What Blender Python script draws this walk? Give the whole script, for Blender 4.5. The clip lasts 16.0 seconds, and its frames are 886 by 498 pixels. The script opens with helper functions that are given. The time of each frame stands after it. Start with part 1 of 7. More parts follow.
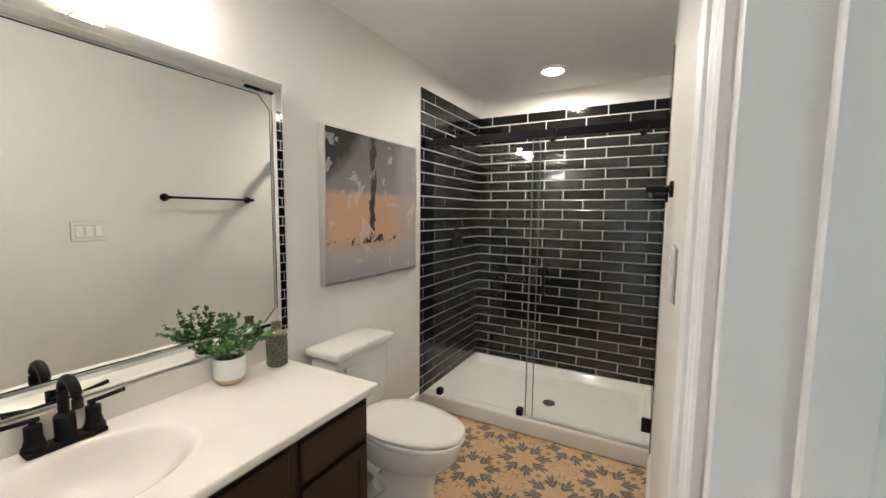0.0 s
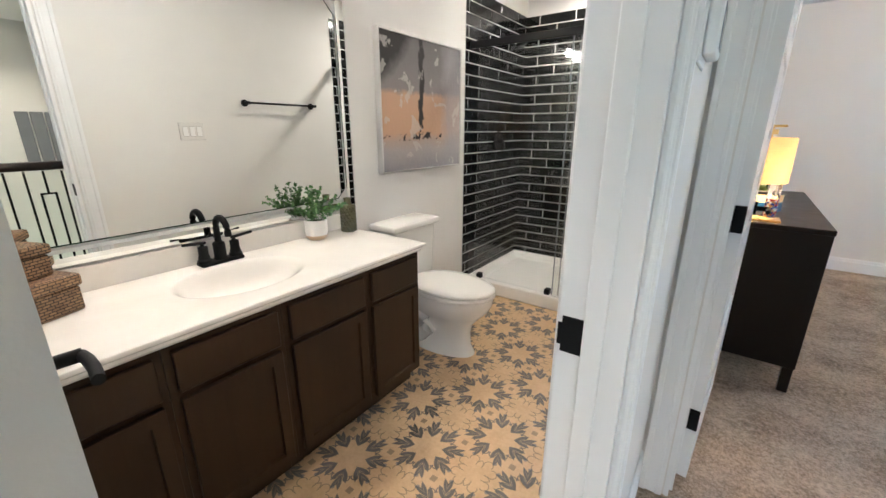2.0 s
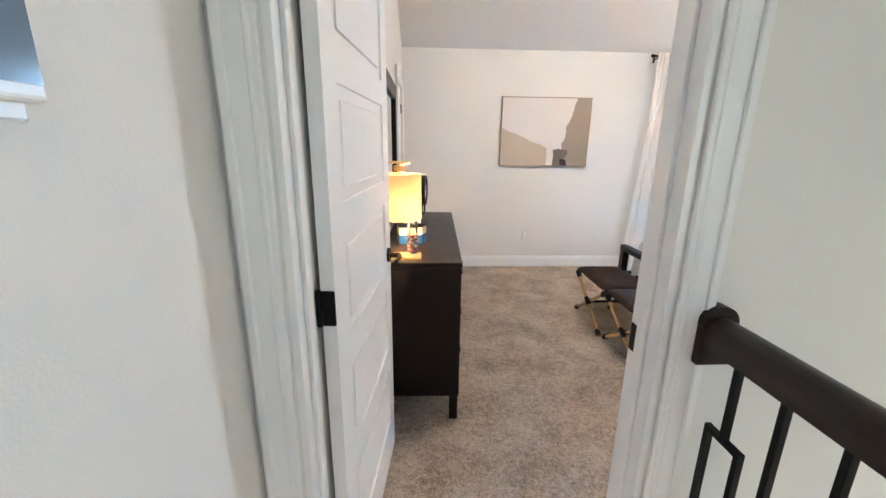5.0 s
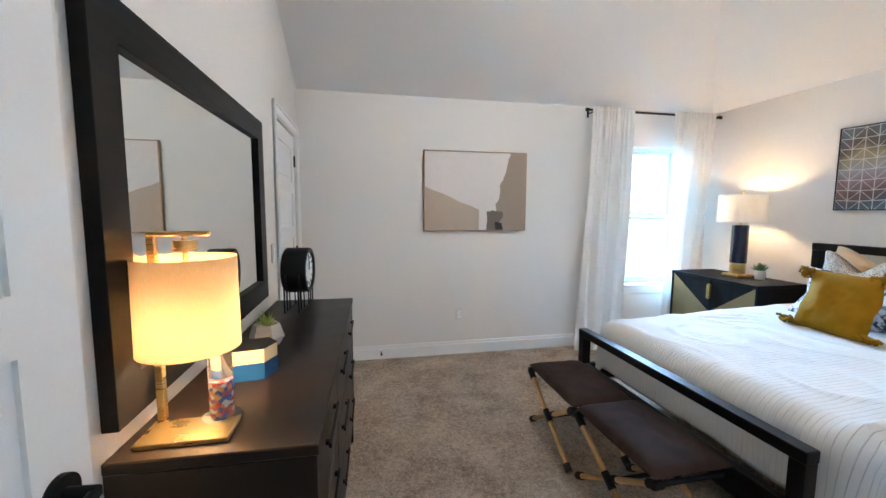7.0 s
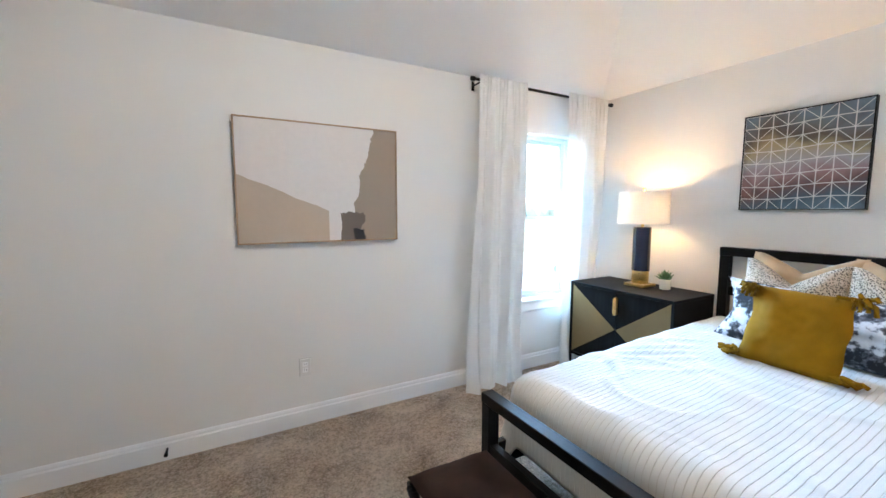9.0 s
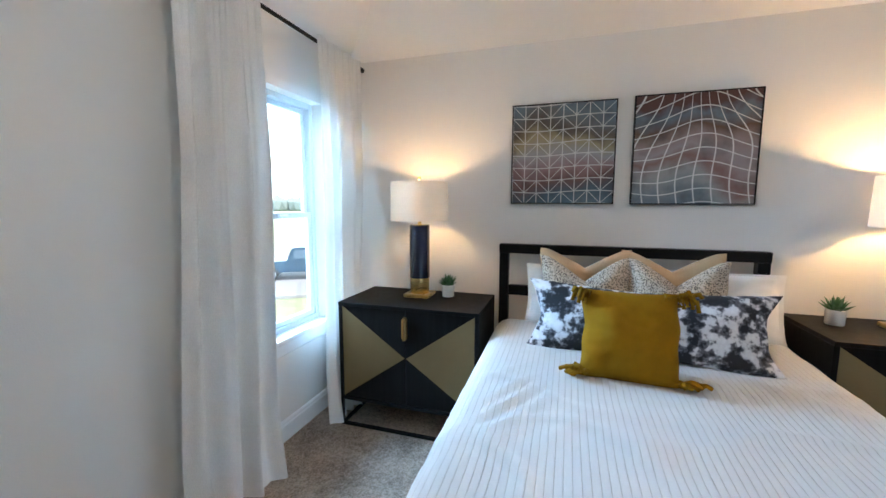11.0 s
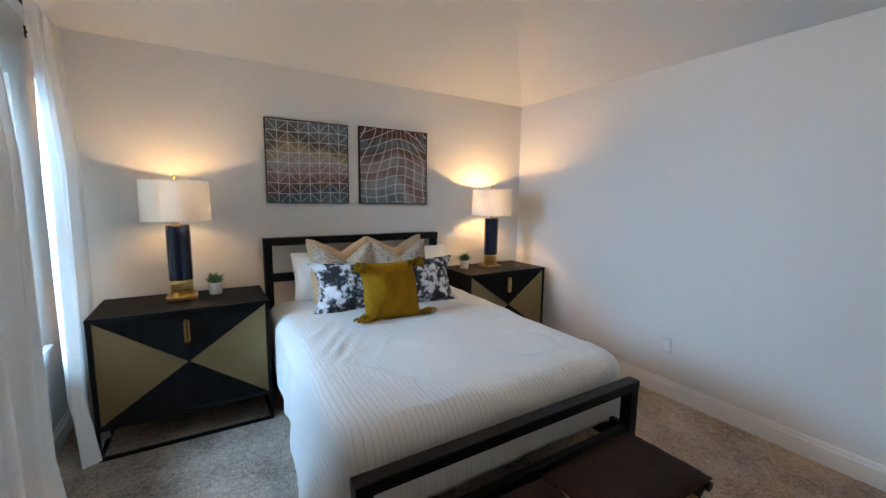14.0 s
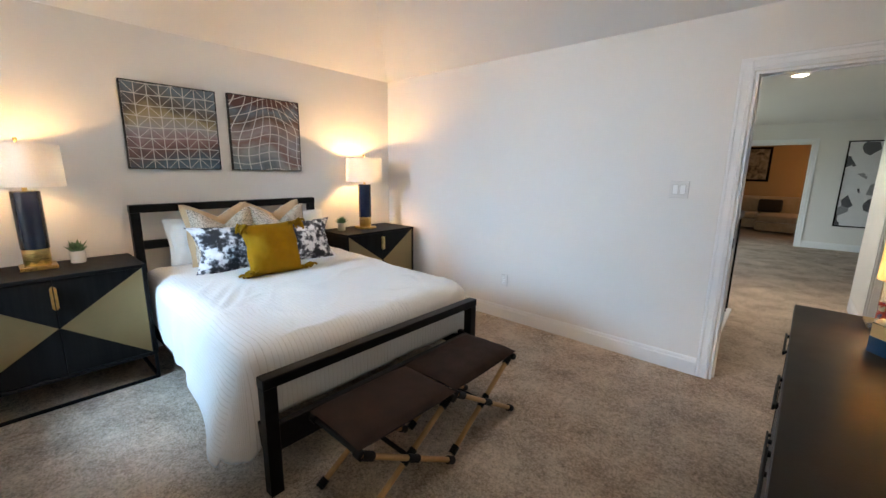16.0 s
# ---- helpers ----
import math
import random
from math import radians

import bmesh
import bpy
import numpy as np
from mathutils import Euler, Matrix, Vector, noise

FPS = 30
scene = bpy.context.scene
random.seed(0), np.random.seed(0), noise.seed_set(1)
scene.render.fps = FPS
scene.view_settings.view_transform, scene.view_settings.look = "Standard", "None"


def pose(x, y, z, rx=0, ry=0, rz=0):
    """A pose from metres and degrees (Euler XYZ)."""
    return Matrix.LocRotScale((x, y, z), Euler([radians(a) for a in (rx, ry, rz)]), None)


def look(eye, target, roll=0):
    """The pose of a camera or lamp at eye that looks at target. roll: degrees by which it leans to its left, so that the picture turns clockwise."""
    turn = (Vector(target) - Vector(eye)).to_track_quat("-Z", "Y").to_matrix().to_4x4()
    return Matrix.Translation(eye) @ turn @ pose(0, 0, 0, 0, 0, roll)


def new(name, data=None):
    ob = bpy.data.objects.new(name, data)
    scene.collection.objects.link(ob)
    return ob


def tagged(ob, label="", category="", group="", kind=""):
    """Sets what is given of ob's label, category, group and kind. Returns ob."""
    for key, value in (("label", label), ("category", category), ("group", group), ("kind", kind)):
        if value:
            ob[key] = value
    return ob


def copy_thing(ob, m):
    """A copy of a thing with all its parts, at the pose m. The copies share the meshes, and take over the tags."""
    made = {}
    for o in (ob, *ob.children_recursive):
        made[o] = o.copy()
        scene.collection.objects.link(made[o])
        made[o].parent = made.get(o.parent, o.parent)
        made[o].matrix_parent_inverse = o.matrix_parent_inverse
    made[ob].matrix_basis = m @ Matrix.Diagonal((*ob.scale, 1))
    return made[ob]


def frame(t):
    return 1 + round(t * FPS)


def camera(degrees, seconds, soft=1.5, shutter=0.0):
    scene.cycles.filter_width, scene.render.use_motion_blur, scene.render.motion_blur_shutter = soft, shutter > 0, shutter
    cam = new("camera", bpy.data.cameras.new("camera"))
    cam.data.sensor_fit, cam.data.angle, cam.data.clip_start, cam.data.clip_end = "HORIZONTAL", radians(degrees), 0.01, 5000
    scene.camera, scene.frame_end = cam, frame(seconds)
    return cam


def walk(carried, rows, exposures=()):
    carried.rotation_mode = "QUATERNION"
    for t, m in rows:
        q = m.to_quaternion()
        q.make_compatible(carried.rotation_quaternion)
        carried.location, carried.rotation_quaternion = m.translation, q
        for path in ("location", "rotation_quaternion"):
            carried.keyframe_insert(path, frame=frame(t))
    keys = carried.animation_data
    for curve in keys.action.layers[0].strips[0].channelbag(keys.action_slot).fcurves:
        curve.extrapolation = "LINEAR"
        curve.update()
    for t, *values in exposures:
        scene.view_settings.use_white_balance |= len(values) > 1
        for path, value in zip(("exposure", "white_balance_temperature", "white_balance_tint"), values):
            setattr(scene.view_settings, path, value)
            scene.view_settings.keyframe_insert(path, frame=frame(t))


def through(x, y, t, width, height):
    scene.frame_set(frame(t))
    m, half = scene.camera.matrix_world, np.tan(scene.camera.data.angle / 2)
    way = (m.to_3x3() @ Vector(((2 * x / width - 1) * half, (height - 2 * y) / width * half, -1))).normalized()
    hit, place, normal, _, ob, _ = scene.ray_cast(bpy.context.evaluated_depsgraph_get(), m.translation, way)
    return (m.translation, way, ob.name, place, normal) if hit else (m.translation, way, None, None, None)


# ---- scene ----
cam = camera(96.9, 16.0)
PATH = [
    (0, (0.199, 0.619, 1.426), (-0.745, 2.373, 1.24), 0.6),
    (0.5, (0.234, 0.547, 1.402), (-0.808, 2.233, 1.128), 0.5),
    (1, (0.287, 0.472, 1.365), (-0.832, 2.087, 0.99), 0.4),
    (1.5, (0.35, 0.397, 1.315), (-0.787, 1.972, 0.839), 0.4),
    (2, (0.445, 0.313, 1.31), (-0.665, 1.871, 0.729), 0.1),
    (2.5, (0.533, 0.233, 1.302), (-0.461, 1.853, 0.678), 0.2),
    (3, (0.603, 0.235, 1.324), (-0.181, 1.959, 0.682), 0.1),
    (3.5, (0.649, 0.333, 1.344), (0.166, 2.166, 0.706), 0.2),
    (4, (0.699, 0.517, 1.366), (0.454, 2.401, 0.741), 0.3),
    (4.5, (0.732, 0.741, 1.392), (0.674, 2.651, 0.804), 0.5),
    (5, (0.735, 0.994, 1.417), (0.821, 2.925, 0.905), 0.7),
    (5.2, (0.753, 1.092, 1.434), (0.894, 3.034, 0.977), 0.5),
    (7.3, (1.088, 2.115, 1.387), (1.549, 4.052, 1.198), 0.2),
    (7.5, (1.141, 2.236, 1.387), (1.656, 4.159, 1.197), 0.1),
    (8, (1.287, 2.519, 1.397), (1.935, 4.403, 1.212), -0.0),
    (8.2, (1.321, 2.607, 1.404), (2.013, 4.475, 1.22), -0.1),
    (10.3, (1.882, 3.735, 1.389), (3.496, 4.896, 1.17), 0.3),
    (10.5, (1.923, 3.843, 1.388), (3.628, 4.865, 1.168), 0.1),
    (11, (2.036, 4.052, 1.404), (3.93, 4.652, 1.174), 0.1),
    (11.5, (2.111, 4.188, 1.414), (4.088, 4.383, 1.177), 0.2),
    (12, (2.097, 4.307, 1.437), (4.073, 4.11, 1.194), 0.5),
    (12.5, (1.978, 4.485, 1.447), (3.892, 3.955, 1.213), 0.5),
    (13, (1.815, 4.614, 1.456), (3.653, 3.859, 1.225), 0.7),
    (13.5, (1.609, 4.724, 1.456), (3.373, 3.812, 1.214), 0.6),
    (14, (1.443, 4.836, 1.455), (3.139, 3.807, 1.198), 0.7),
    (14.5, (1.306, 4.953, 1.451), (2.913, 3.796, 1.174), 0.8),
    (15, (1.178, 5.035, 1.433), (2.697, 3.77, 1.129), 0.8),
    (15.5, (1.062, 5.097, 1.43), (2.477, 3.727, 1.082), 0.8),
    (16, (0.99, 5.113, 1.418), (2.284, 3.64, 1.029), 0.8),
]
# stops and white balance: the clip's camera warms and brightens a little between the rooms
EXPOSURES = [
    (0.0, 1.35, 6150, 11),
    (2.0, 1.65, 5950, 11),
    (3.0, 1.9, 6250, 13),
    (5.2, 1.8, 6250, 13),
    (7.3, 1.25, 5750, 9),
    (8.2, 1.4, 5850, 10),
    (10.3, 1.15, 5850, 9),
    (11.2, 0.55, 5850, 9),
    (12.0, 0.26, 5850, 9),
    (13.0, 0.2, 6000, 10),
    (14.5, 0.33, 6250, 11),
    (16.0, 0.85, 6600, 12),
]
walk(cam, [(t, look(eye, target, roll)) for t, eye, target, roll in PATH], EXPOSURES)

# ---- world, sun, window light ----
world = bpy.data.worlds.new("sky")
scene.world = world
world.use_nodes = True
_n = world.node_tree.nodes
_sky = _n.new("ShaderNodeTexSky")
_sky.sky_type, _sky.sun_disc = "NISHITA", False
_sky.sun_elevation, _sky.sun_rotation = radians(48), radians(200)
_n["Background"].inputs["Strength"].default_value = 0.15
world.node_tree.links.new(_sky.outputs[0], _n["Background"].inputs["Color"])


def lamp(name, kind, m, watts, color, size=0.1, size_y=None, spread=180):
    data = bpy.data.lights.new(name, kind)
    data.energy, data.color = watts, color
    if kind == "AREA":
        data.size, data.spread = size, radians(spread)
        if size_y:
            data.shape, data.size_y = "RECTANGLE", size_y
    elif kind == "SUN":
        data.angle = size
    else:
        data.shadow_soft_size = size
    ob = new(name, data)
    ob.matrix_world = m
    return ob


SUN = lamp("sun", "SUN", look((0, 0, 30), (6.0, 17.0, 3.0)), 5.0, (1.0, 0.95, 0.88), radians(0.5))
COOL, WARM, NEUTRAL = (0.40, 0.68, 1.0), (1.0, 0.56, 0.21), (1.0, 0.92, 0.82)
# bright sky before the bedroom's window, and in the loft's
lamp("window_daylight", "AREA", look((4.35, 7.25, 2.05), (3.75, 3.6, 1.1)), 430, COOL, 1.9, 1.15)
lamp("loft_daylight", "AREA", look((3.70, -3.0, 1.35), (0.3, -1.6, 1.2)), 13, (0.62, 0.82, 1.0), 2.6, 1.5)

# ---- materials ----
class Nodes:
    """A material's nodes, written short."""

    def __init__(self, name, rough=0.5, metal=0.0, color=(0.8, 0.8, 0.8), spec=0.5):
        self.mat = bpy.data.materials.new(name)
        self.mat.use_nodes = True
        self.tree = self.mat.node_tree
        self.bsdf = self.tree.nodes["Principled BSDF"]
        self.set("Roughness", rough)
        self.set("Metallic", metal)
        self.set("Base Color", (*color, 1))
        self.set("Specular IOR Level", spec)

    def set(self, key, value):
        if isinstance(value, bpy.types.NodeSocket):
            self.tree.links.new(value, self.bsdf.inputs[key])
        else:
            self.bsdf.inputs[key].default_value = value

    def node(self, kind, ins=None, operation="", use_clamp=False, data_type=""):
        n = self.tree.nodes.new(kind)
        if operation:
            n.operation, n.use_clamp = operation, use_clamp
        if data_type:
            n.data_type = data_type
        for k, v in (ins or {}).items():
            if isinstance(v, bpy.types.NodeSocket):
                self.tree.links.new(v, n.inputs[k])
            else:
                n.inputs[k].default_value = v
        return n

    def coords(self, kind="Object"):
        return self.node("ShaderNodeTexCoord").outputs[kind]

    def noise(self, scale, detail=4.0, vec=None, rough=0.55, distort=0.0):
        vec = vec or self.coords()
        return self.node("ShaderNodeTexNoise", {"Vector": vec, "Scale": scale, "Detail": detail, "Roughness": rough, "Distortion": distort}).outputs["Fac"]

    def math(self, op, a, b=0.0, c=0.0, clamp=False):
        return self.node("ShaderNodeMath", {0: a, 1: b, 2: c}, operation=op, use_clamp=clamp).outputs[0]

    def ramp(self, fac, stops, interp="LINEAR"):
        n = self.node("ShaderNodeValToRGB", {"Fac": fac})
        n.color_ramp.interpolation = interp
        el = n.color_ramp.elements
        while len(el) < len(stops):
            el.new(0.5)
        for e, (p, c) in zip(el, stops):
            e.position, e.color = p, (*c, 1)
        return n.outputs["Color"]

    def mix(self, fac, a, b):
        n = self.node("ShaderNodeMix", data_type="RGBA")
        for i, v in ((0, fac), (6, a), (7, b)):
            if isinstance(v, bpy.types.NodeSocket):
                self.tree.links.new(v, n.inputs[i])
            else:
                n.inputs[i].default_value = v if i == 0 else (*v, 1)
        return n.outputs[2]

    def scaled(self, vec, s):
        return self.node("ShaderNodeMapping", {"Vector": vec, "Scale": s}).outputs[0]

    def bump(self, height, dist=0.002, strength=1.0):
        self.set("Normal", self.node("ShaderNodeBump", {"Height": height, "Distance": dist, "Strength": strength}).outputs[0])
        return self


def paint(name, color, rough=0.6, spread=0.04, relief=0.0008, spec=0.5):
    n = Nodes(name, rough, spec=spec)
    lo, hi = [c * (1 - spread) for c in color], [min(1, c * (1 + spread)) for c in color]
    n.set("Base Color", n.ramp(n.noise(1.3, 3), [(0.3, lo), (0.7, hi)]))
    n.set("Roughness", n.math("MULTIPLY_ADD", n.noise(9), 0.12, rough - 0.06))
    return n.bump(n.math("ADD", n.noise(220, 2), n.math("MULTIPLY", n.noise(30, 3), 0.6)), relief).mat


def wood(name, dark, light, axis=1, rough=0.4, relief=0.0008, spec=0.5):
    n = Nodes(name, rough, spec=spec)
    s = [26.0, 26.0, 26.0]
    s[axis] = 1.6
    grain = n.noise(1.0, 6, n.scaled(n.coords(), s), 0.65, 0.6)
    blotch = n.noise(3.0, 3)
    n.set("Base Color", n.ramp(n.math("MULTIPLY_ADD", blotch, 0.35, n.math("MULTIPLY", grain, 0.7)), [(0.3, dark), (0.75, light)]))
    n.set("Roughness", n.math("MULTIPLY_ADD", grain, 0.25, rough - 0.12))
    return n.bump(grain, relief).mat


def metal(name, color, rough, brushed=0.0):
    n = Nodes(name, rough, 1.0, color)
    g = n.noise(60, 3, n.scaled(n.coords(), (0.3, 0.3, 8.0)))
    n.set("Roughness", n.math("MULTIPLY_ADD", g, 0.07 + brushed, rough - 0.035))
    n.set("Base Color", n.ramp(n.noise(5, 4), [(0.3, [c * 0.92 for c in color]), (0.7, color)]))
    return n.bump(g, 0.0001).mat


def cloth(name, color, rough=0.9, weave=900.0, relief=0.0006, spread=0.12, sheen=0.3):
    n = Nodes(name, rough, spec=0.15)
    n.set("Base Color", n.ramp(n.noise(12, 5), [(0.3, [c * (1 - spread) for c in color]), (0.7, [min(1, c * (1 + spread * 0.6)) for c in color])]))
    n.set("Sheen Weight", sheen)
    return n.bump(n.math("ADD", n.noise(weave, 2), n.math("MULTIPLY", n.noise(40, 3), 0.8)), relief).mat


WALL = paint("wall_paint", (0.78, 0.762, 0.735), 0.62, 0.015)
CEIL = paint("ceiling_paint", (0.86, 0.855, 0.84), 0.75, 0.012)
TRIM = paint("trim_paint", (0.84, 0.845, 0.85), 0.34, 0.012, 0.0002)
AMBER_WALL = paint("ochre_wall_paint", (0.50, 0.33, 0.17), 0.7)
# grey that paints the shadow at the edges of plates and rockers
EDGE_SHADOW = paint("painted_edge_shadow", (0.36, 0.35, 0.34), 0.7, 0.05)
# white vinyl, greyed and blued in its colour to look backlit
VINYL_BACKLIT = paint("white_vinyl_backlit", (0.60, 0.63, 0.66), 0.4, 0.02, 0.0001)
PLATE = paint("ivory_plate_plastic", (0.74, 0.73, 0.71), 0.35, 0.01, 0.0001)
PLASTIC = paint("white_plastic", (0.88, 0.885, 0.885), 0.3, 0.01, 0.0001)
SCREEN = Nodes("dark_display", 0.15, 0, (0.13, 0.19, 0.26)).mat
BLACK = paint("matte_black_metal", (0.006, 0.006, 0.0063), 0.46, 0.2, 0.0002, 0.16)
IRON = paint("black_wrought_iron", (0.004, 0.004, 0.0042), 0.45, 0.2, 0.0003, 0.14)
BLACKWOOD = wood("black_stained_wood", (0.0022, 0.002, 0.002), (0.009, 0.0076, 0.0072), 1, 0.42, 0.0008, 0.16)
ESPRESSO = paint("espresso_wood", (0.0085, 0.005, 0.0033), 0.36, 0.35, 0.0002, 0.22)
RAILWOOD = wood("dark_handrail_wood", (0.007, 0.0035, 0.0025), (0.028, 0.014, 0.009), 1, 0.32, 0.0006, 0.3)
CABINET = wood("brown_cabinet_paint", (0.028, 0.0135, 0.0055), (0.046, 0.024, 0.010), 2, 0.45, 0.0003, 0.24)
BAMBOO = wood("bamboo", (0.36, 0.20, 0.07), (0.55, 0.34, 0.14), 1, 0.45)
OAK = wood("pale_oak_moulding", (0.30, 0.20, 0.12), (0.45, 0.32, 0.2), 1, 0.5)
BRASS = metal("brushed_brass", (0.76, 0.52, 0.20), 0.28)
BRONZE = metal("champagne_metal", (0.33, 0.25, 0.13), 0.44, 0.1)
SILVER = metal("silver_leaf", (0.72, 0.70, 0.68), 0.35)
CHROME = metal("dark_drain_metal", (0.06, 0.05, 0.045), 0.3)
PORCELAIN = Nodes("porcelain", 0.08, 0, (0.82, 0.80, 0.76)).mat
LACQUER = paint("navy_lacquer", (0.010, 0.014, 0.035), 0.22, 0.2, 0.0002)
SUEDE = cloth("brown_suede", (0.026, 0.0145, 0.011), 0.9, 500, 0.0008, 0.3, 0.0)
MUSTARD = cloth("mustard_velvet", (0.25, 0.128, 0.002), 0.85, 700, 0.0006, 0.12, 0.0)
TAN = cloth("tan_linen", (0.50, 0.34, 0.19), 0.9, 800, 0.0006, 0.1, 0.2)
WHITE_LINEN = cloth("white_cotton", (0.82, 0.81, 0.79), 0.9, 900, 0.0006, 0.03, 0.2)
SOFA = cloth("beige_sofa_fabric", (0.42, 0.33, 0.23))
DARKCLOTH = cloth("dark_cushion_cloth", (0.03, 0.025, 0.025))
LEAF = Nodes("leaf_green", 0.45)
LEAF.set("Base Color", LEAF.ramp(LEAF.node("ShaderNodeNewGeometry").outputs["Random Per Island"], [(0.0, (0.022, 0.085, 0.018)), (0.6, (0.075, 0.20, 0.05)), (1.0, (0.16, 0.30, 0.09))]))
LEAF = LEAF.mat
SUCCULENT = Nodes("succulent_green", 0.5)
SUCCULENT.set("Base Color", SUCCULENT.ramp(SUCCULENT.noise(25), [(0.3, (0.03, 0.10, 0.04)), (0.7, (0.10, 0.22, 0.08))]))
SUCCULENT = SUCCULENT.mat
LIME = Nodes("lime_succulent", 0.5)
LIME.set("Base Color", LIME.ramp(LIME.noise(25), [(0.3, (0.16, 0.26, 0.05)), (0.7, (0.40, 0.48, 0.14))]))
LIME = LIME.mat
SOIL = paint("potting_soil", (0.02, 0.015, 0.01), 0.95, 0.4, 0.004)
CONCRETE = paint("pale_concrete", (0.50, 0.46, 0.41), 0.8, 0.12, 0.001)
OLIVE = paint("olive_glaze", (0.14, 0.13, 0.065), 0.22, 0.25, 0.0003)
BLUE_CARD = paint("blue_card", (0.004, 0.055, 0.17), 0.5, 0.06)
CREAM_CARD = paint("cream_card", (0.70, 0.50, 0.26), 0.6, 0.06)
CAR_BLUE = Nodes("slate_blue_car_paint", 0.2, 0.3, (0.06, 0.12, 0.2)).mat
RUBBER = paint("tyre_rubber", (0.02, 0.02, 0.02), 0.8)
GREY_PANEL = paint("grey_panel", (0.20, 0.21, 0.23), 0.6, 0.1)

mk = Nodes("mirror_glass", 0.01, 1.0, (0.86, 0.88, 0.86))
MIRROR = mk.mat
mk = Nodes("mirror_edge_green", 0.08, 0.3, (0.03, 0.07, 0.05))
MIRROR_EDGE = mk.mat


def clear_glass(name, tint=(1, 1, 1), gloss=0.08):
    n = Nodes(name)
    tree = n.tree
    out = tree.nodes["Material Output"]
    see = n.node("ShaderNodeBsdfTransparent", {"Color": (*tint, 1)})
    shine = n.node("ShaderNodeBsdfGlossy", {"Roughness": 0.02})
    facing = n.node("ShaderNodeLayerWeight", {"Blend": 0.5}).outputs["Facing"]
    fres = n.math("MULTIPLY_ADD", n.math("POWER", facing, 5.0), 0.7, 0.03)
    mixer = n.node("ShaderNodeMixShader", {0: fres, 1: see.outputs[0], 2: shine.outputs[0]})
    tree.links.new(mixer.outputs[0], out.inputs["Surface"])
    return n.mat


GLASS = clear_glass("window_glass")
SHOWER_GLASS = clear_glass("shower_glass", (0.985, 0.99, 0.988))
CRYSTAL = Nodes("acrylic", 0.03, 0, (0.95, 0.95, 0.95))
CRYSTAL.set("Transmission Weight", 0.9)
CRYSTAL = CRYSTAL.mat


def translucent(name, color, through, rough=0.9, weave=600):
    """Cloth that lets part of the light through."""
    n = Nodes(name, rough)
    tree = n.tree
    tint = n.ramp(n.noise(400, 2, n.scaled(n.coords(), (1, 1, 0.25))), [(0.3, [c * 0.9 for c in color]), (0.7, color)])
    n.set("Base Color", tint)
    n.bump(n.noise(weave, 2), 0.0005)
    tr = n.node("ShaderNodeBsdfTranslucent", {"Color": tint})
    mixer = n.node("ShaderNodeMixShader", {0: through, 1: n.bsdf.outputs[0], 2: tr.outputs[0]})
    tree.links.new(mixer.outputs[0], tree.nodes["Material Output"].inputs["Surface"])
    return n.mat


SHADE = translucent("lampshade_linen", (0.86, 0.81, 0.72), 0.06)
SHADE_WARM = translucent("amber_lampshade", (0.86, 0.56, 0.27), 0.07)
SHEER = translucent("sheer_curtain", (0.86, 0.85, 0.82), 0.12)


def glow(name, color, strength):
    n = Nodes(name, 0.4, 0, color)
    n.set("Emission Color", (*color, 1))
    n.set("Emission Strength", strength)
    return n.mat


BULB_WARM = glow("lit_bulb", (1.0, 0.72, 0.40), 18)
LENS_WARM = glow("lit_ceiling_lens", (1.0, 0.80, 0.55), 14)

# carpet: cut pile with brushed patches
mk = Nodes("carpet_pile", 0.95)
fine, tuft, sweep_marks = mk.noise(420, 3), mk.noise(95, 4), mk.noise(3.4, 4, None, 0.6, 0.25)
clump = mk.noise(34, 4)
tone = mk.math("ADD", mk.math("MULTIPLY", fine, 0.34), mk.math("MULTIPLY_ADD", tuft, 0.40, mk.math("MULTIPLY_ADD", clump, 0.24, mk.math("MULTIPLY_ADD", sweep_marks, 0.36, -0.07))))
mk.set("Base Color", mk.ramp(tone, [(0.47, (0.215, 0.150, 0.100)), (0.60, (0.545, 0.418, 0.310)), (0.72, (0.790, 0.655, 0.525))]))
mk.set("Sheen Weight", 0.1)
mk.bump(mk.math("ADD", fine, mk.math("MULTIPLY", tuft, 1.6)), 0.014)
CARPET = mk.mat

# glazed black tile: wavy gloss, each a little different
mk = Nodes("black_glazed_tile", 0.07, spec=0.38)
rnd = mk.node("ShaderNodeObjectInfo").outputs["Random"]
mk.set("Base Color", mk.ramp(rnd, [(0.0, (0.003, 0.0033, 0.0033)), (1.0, (0.012, 0.0125, 0.012))]))
mk.set("Roughness", mk.math("MULTIPLY_ADD", mk.noise(14), 0.12, 0.04))
mk.bump(mk.noise(16, 2, mk.scaled(mk.coords(), (1.0, 1.0, 1.6))), 0.004, 0.55)
BLACK_TILE = mk.mat
GROUT = paint("pale_grout", (0.66, 0.65, 0.62), 0.85, 0.06, 0.001)

# printed floor tile: scrolled eight-petal rosettes on ochre, alternating with pale motifs
mk = Nodes("patterned_floor_tile", 0.42)
PITCH = 0.228
sep = mk.node("ShaderNodeSeparateXYZ", {0: mk.coords()})
gx = mk.math("DIVIDE", mk.math("ADD", sep.outputs[0], 0.402), PITCH)
gy = mk.math("DIVIDE", mk.math("ADD", sep.outputs[1], -1.395), PITCH)
# a lattice turned 45 degrees: rosettes at its whole numbers, pale motifs between
ga = mk.math("MULTIPLY", mk.math("ADD", gx, gy), 0.5)
gb = mk.math("MULTIPLY", mk.math("SUBTRACT", gx, gy), 0.5)


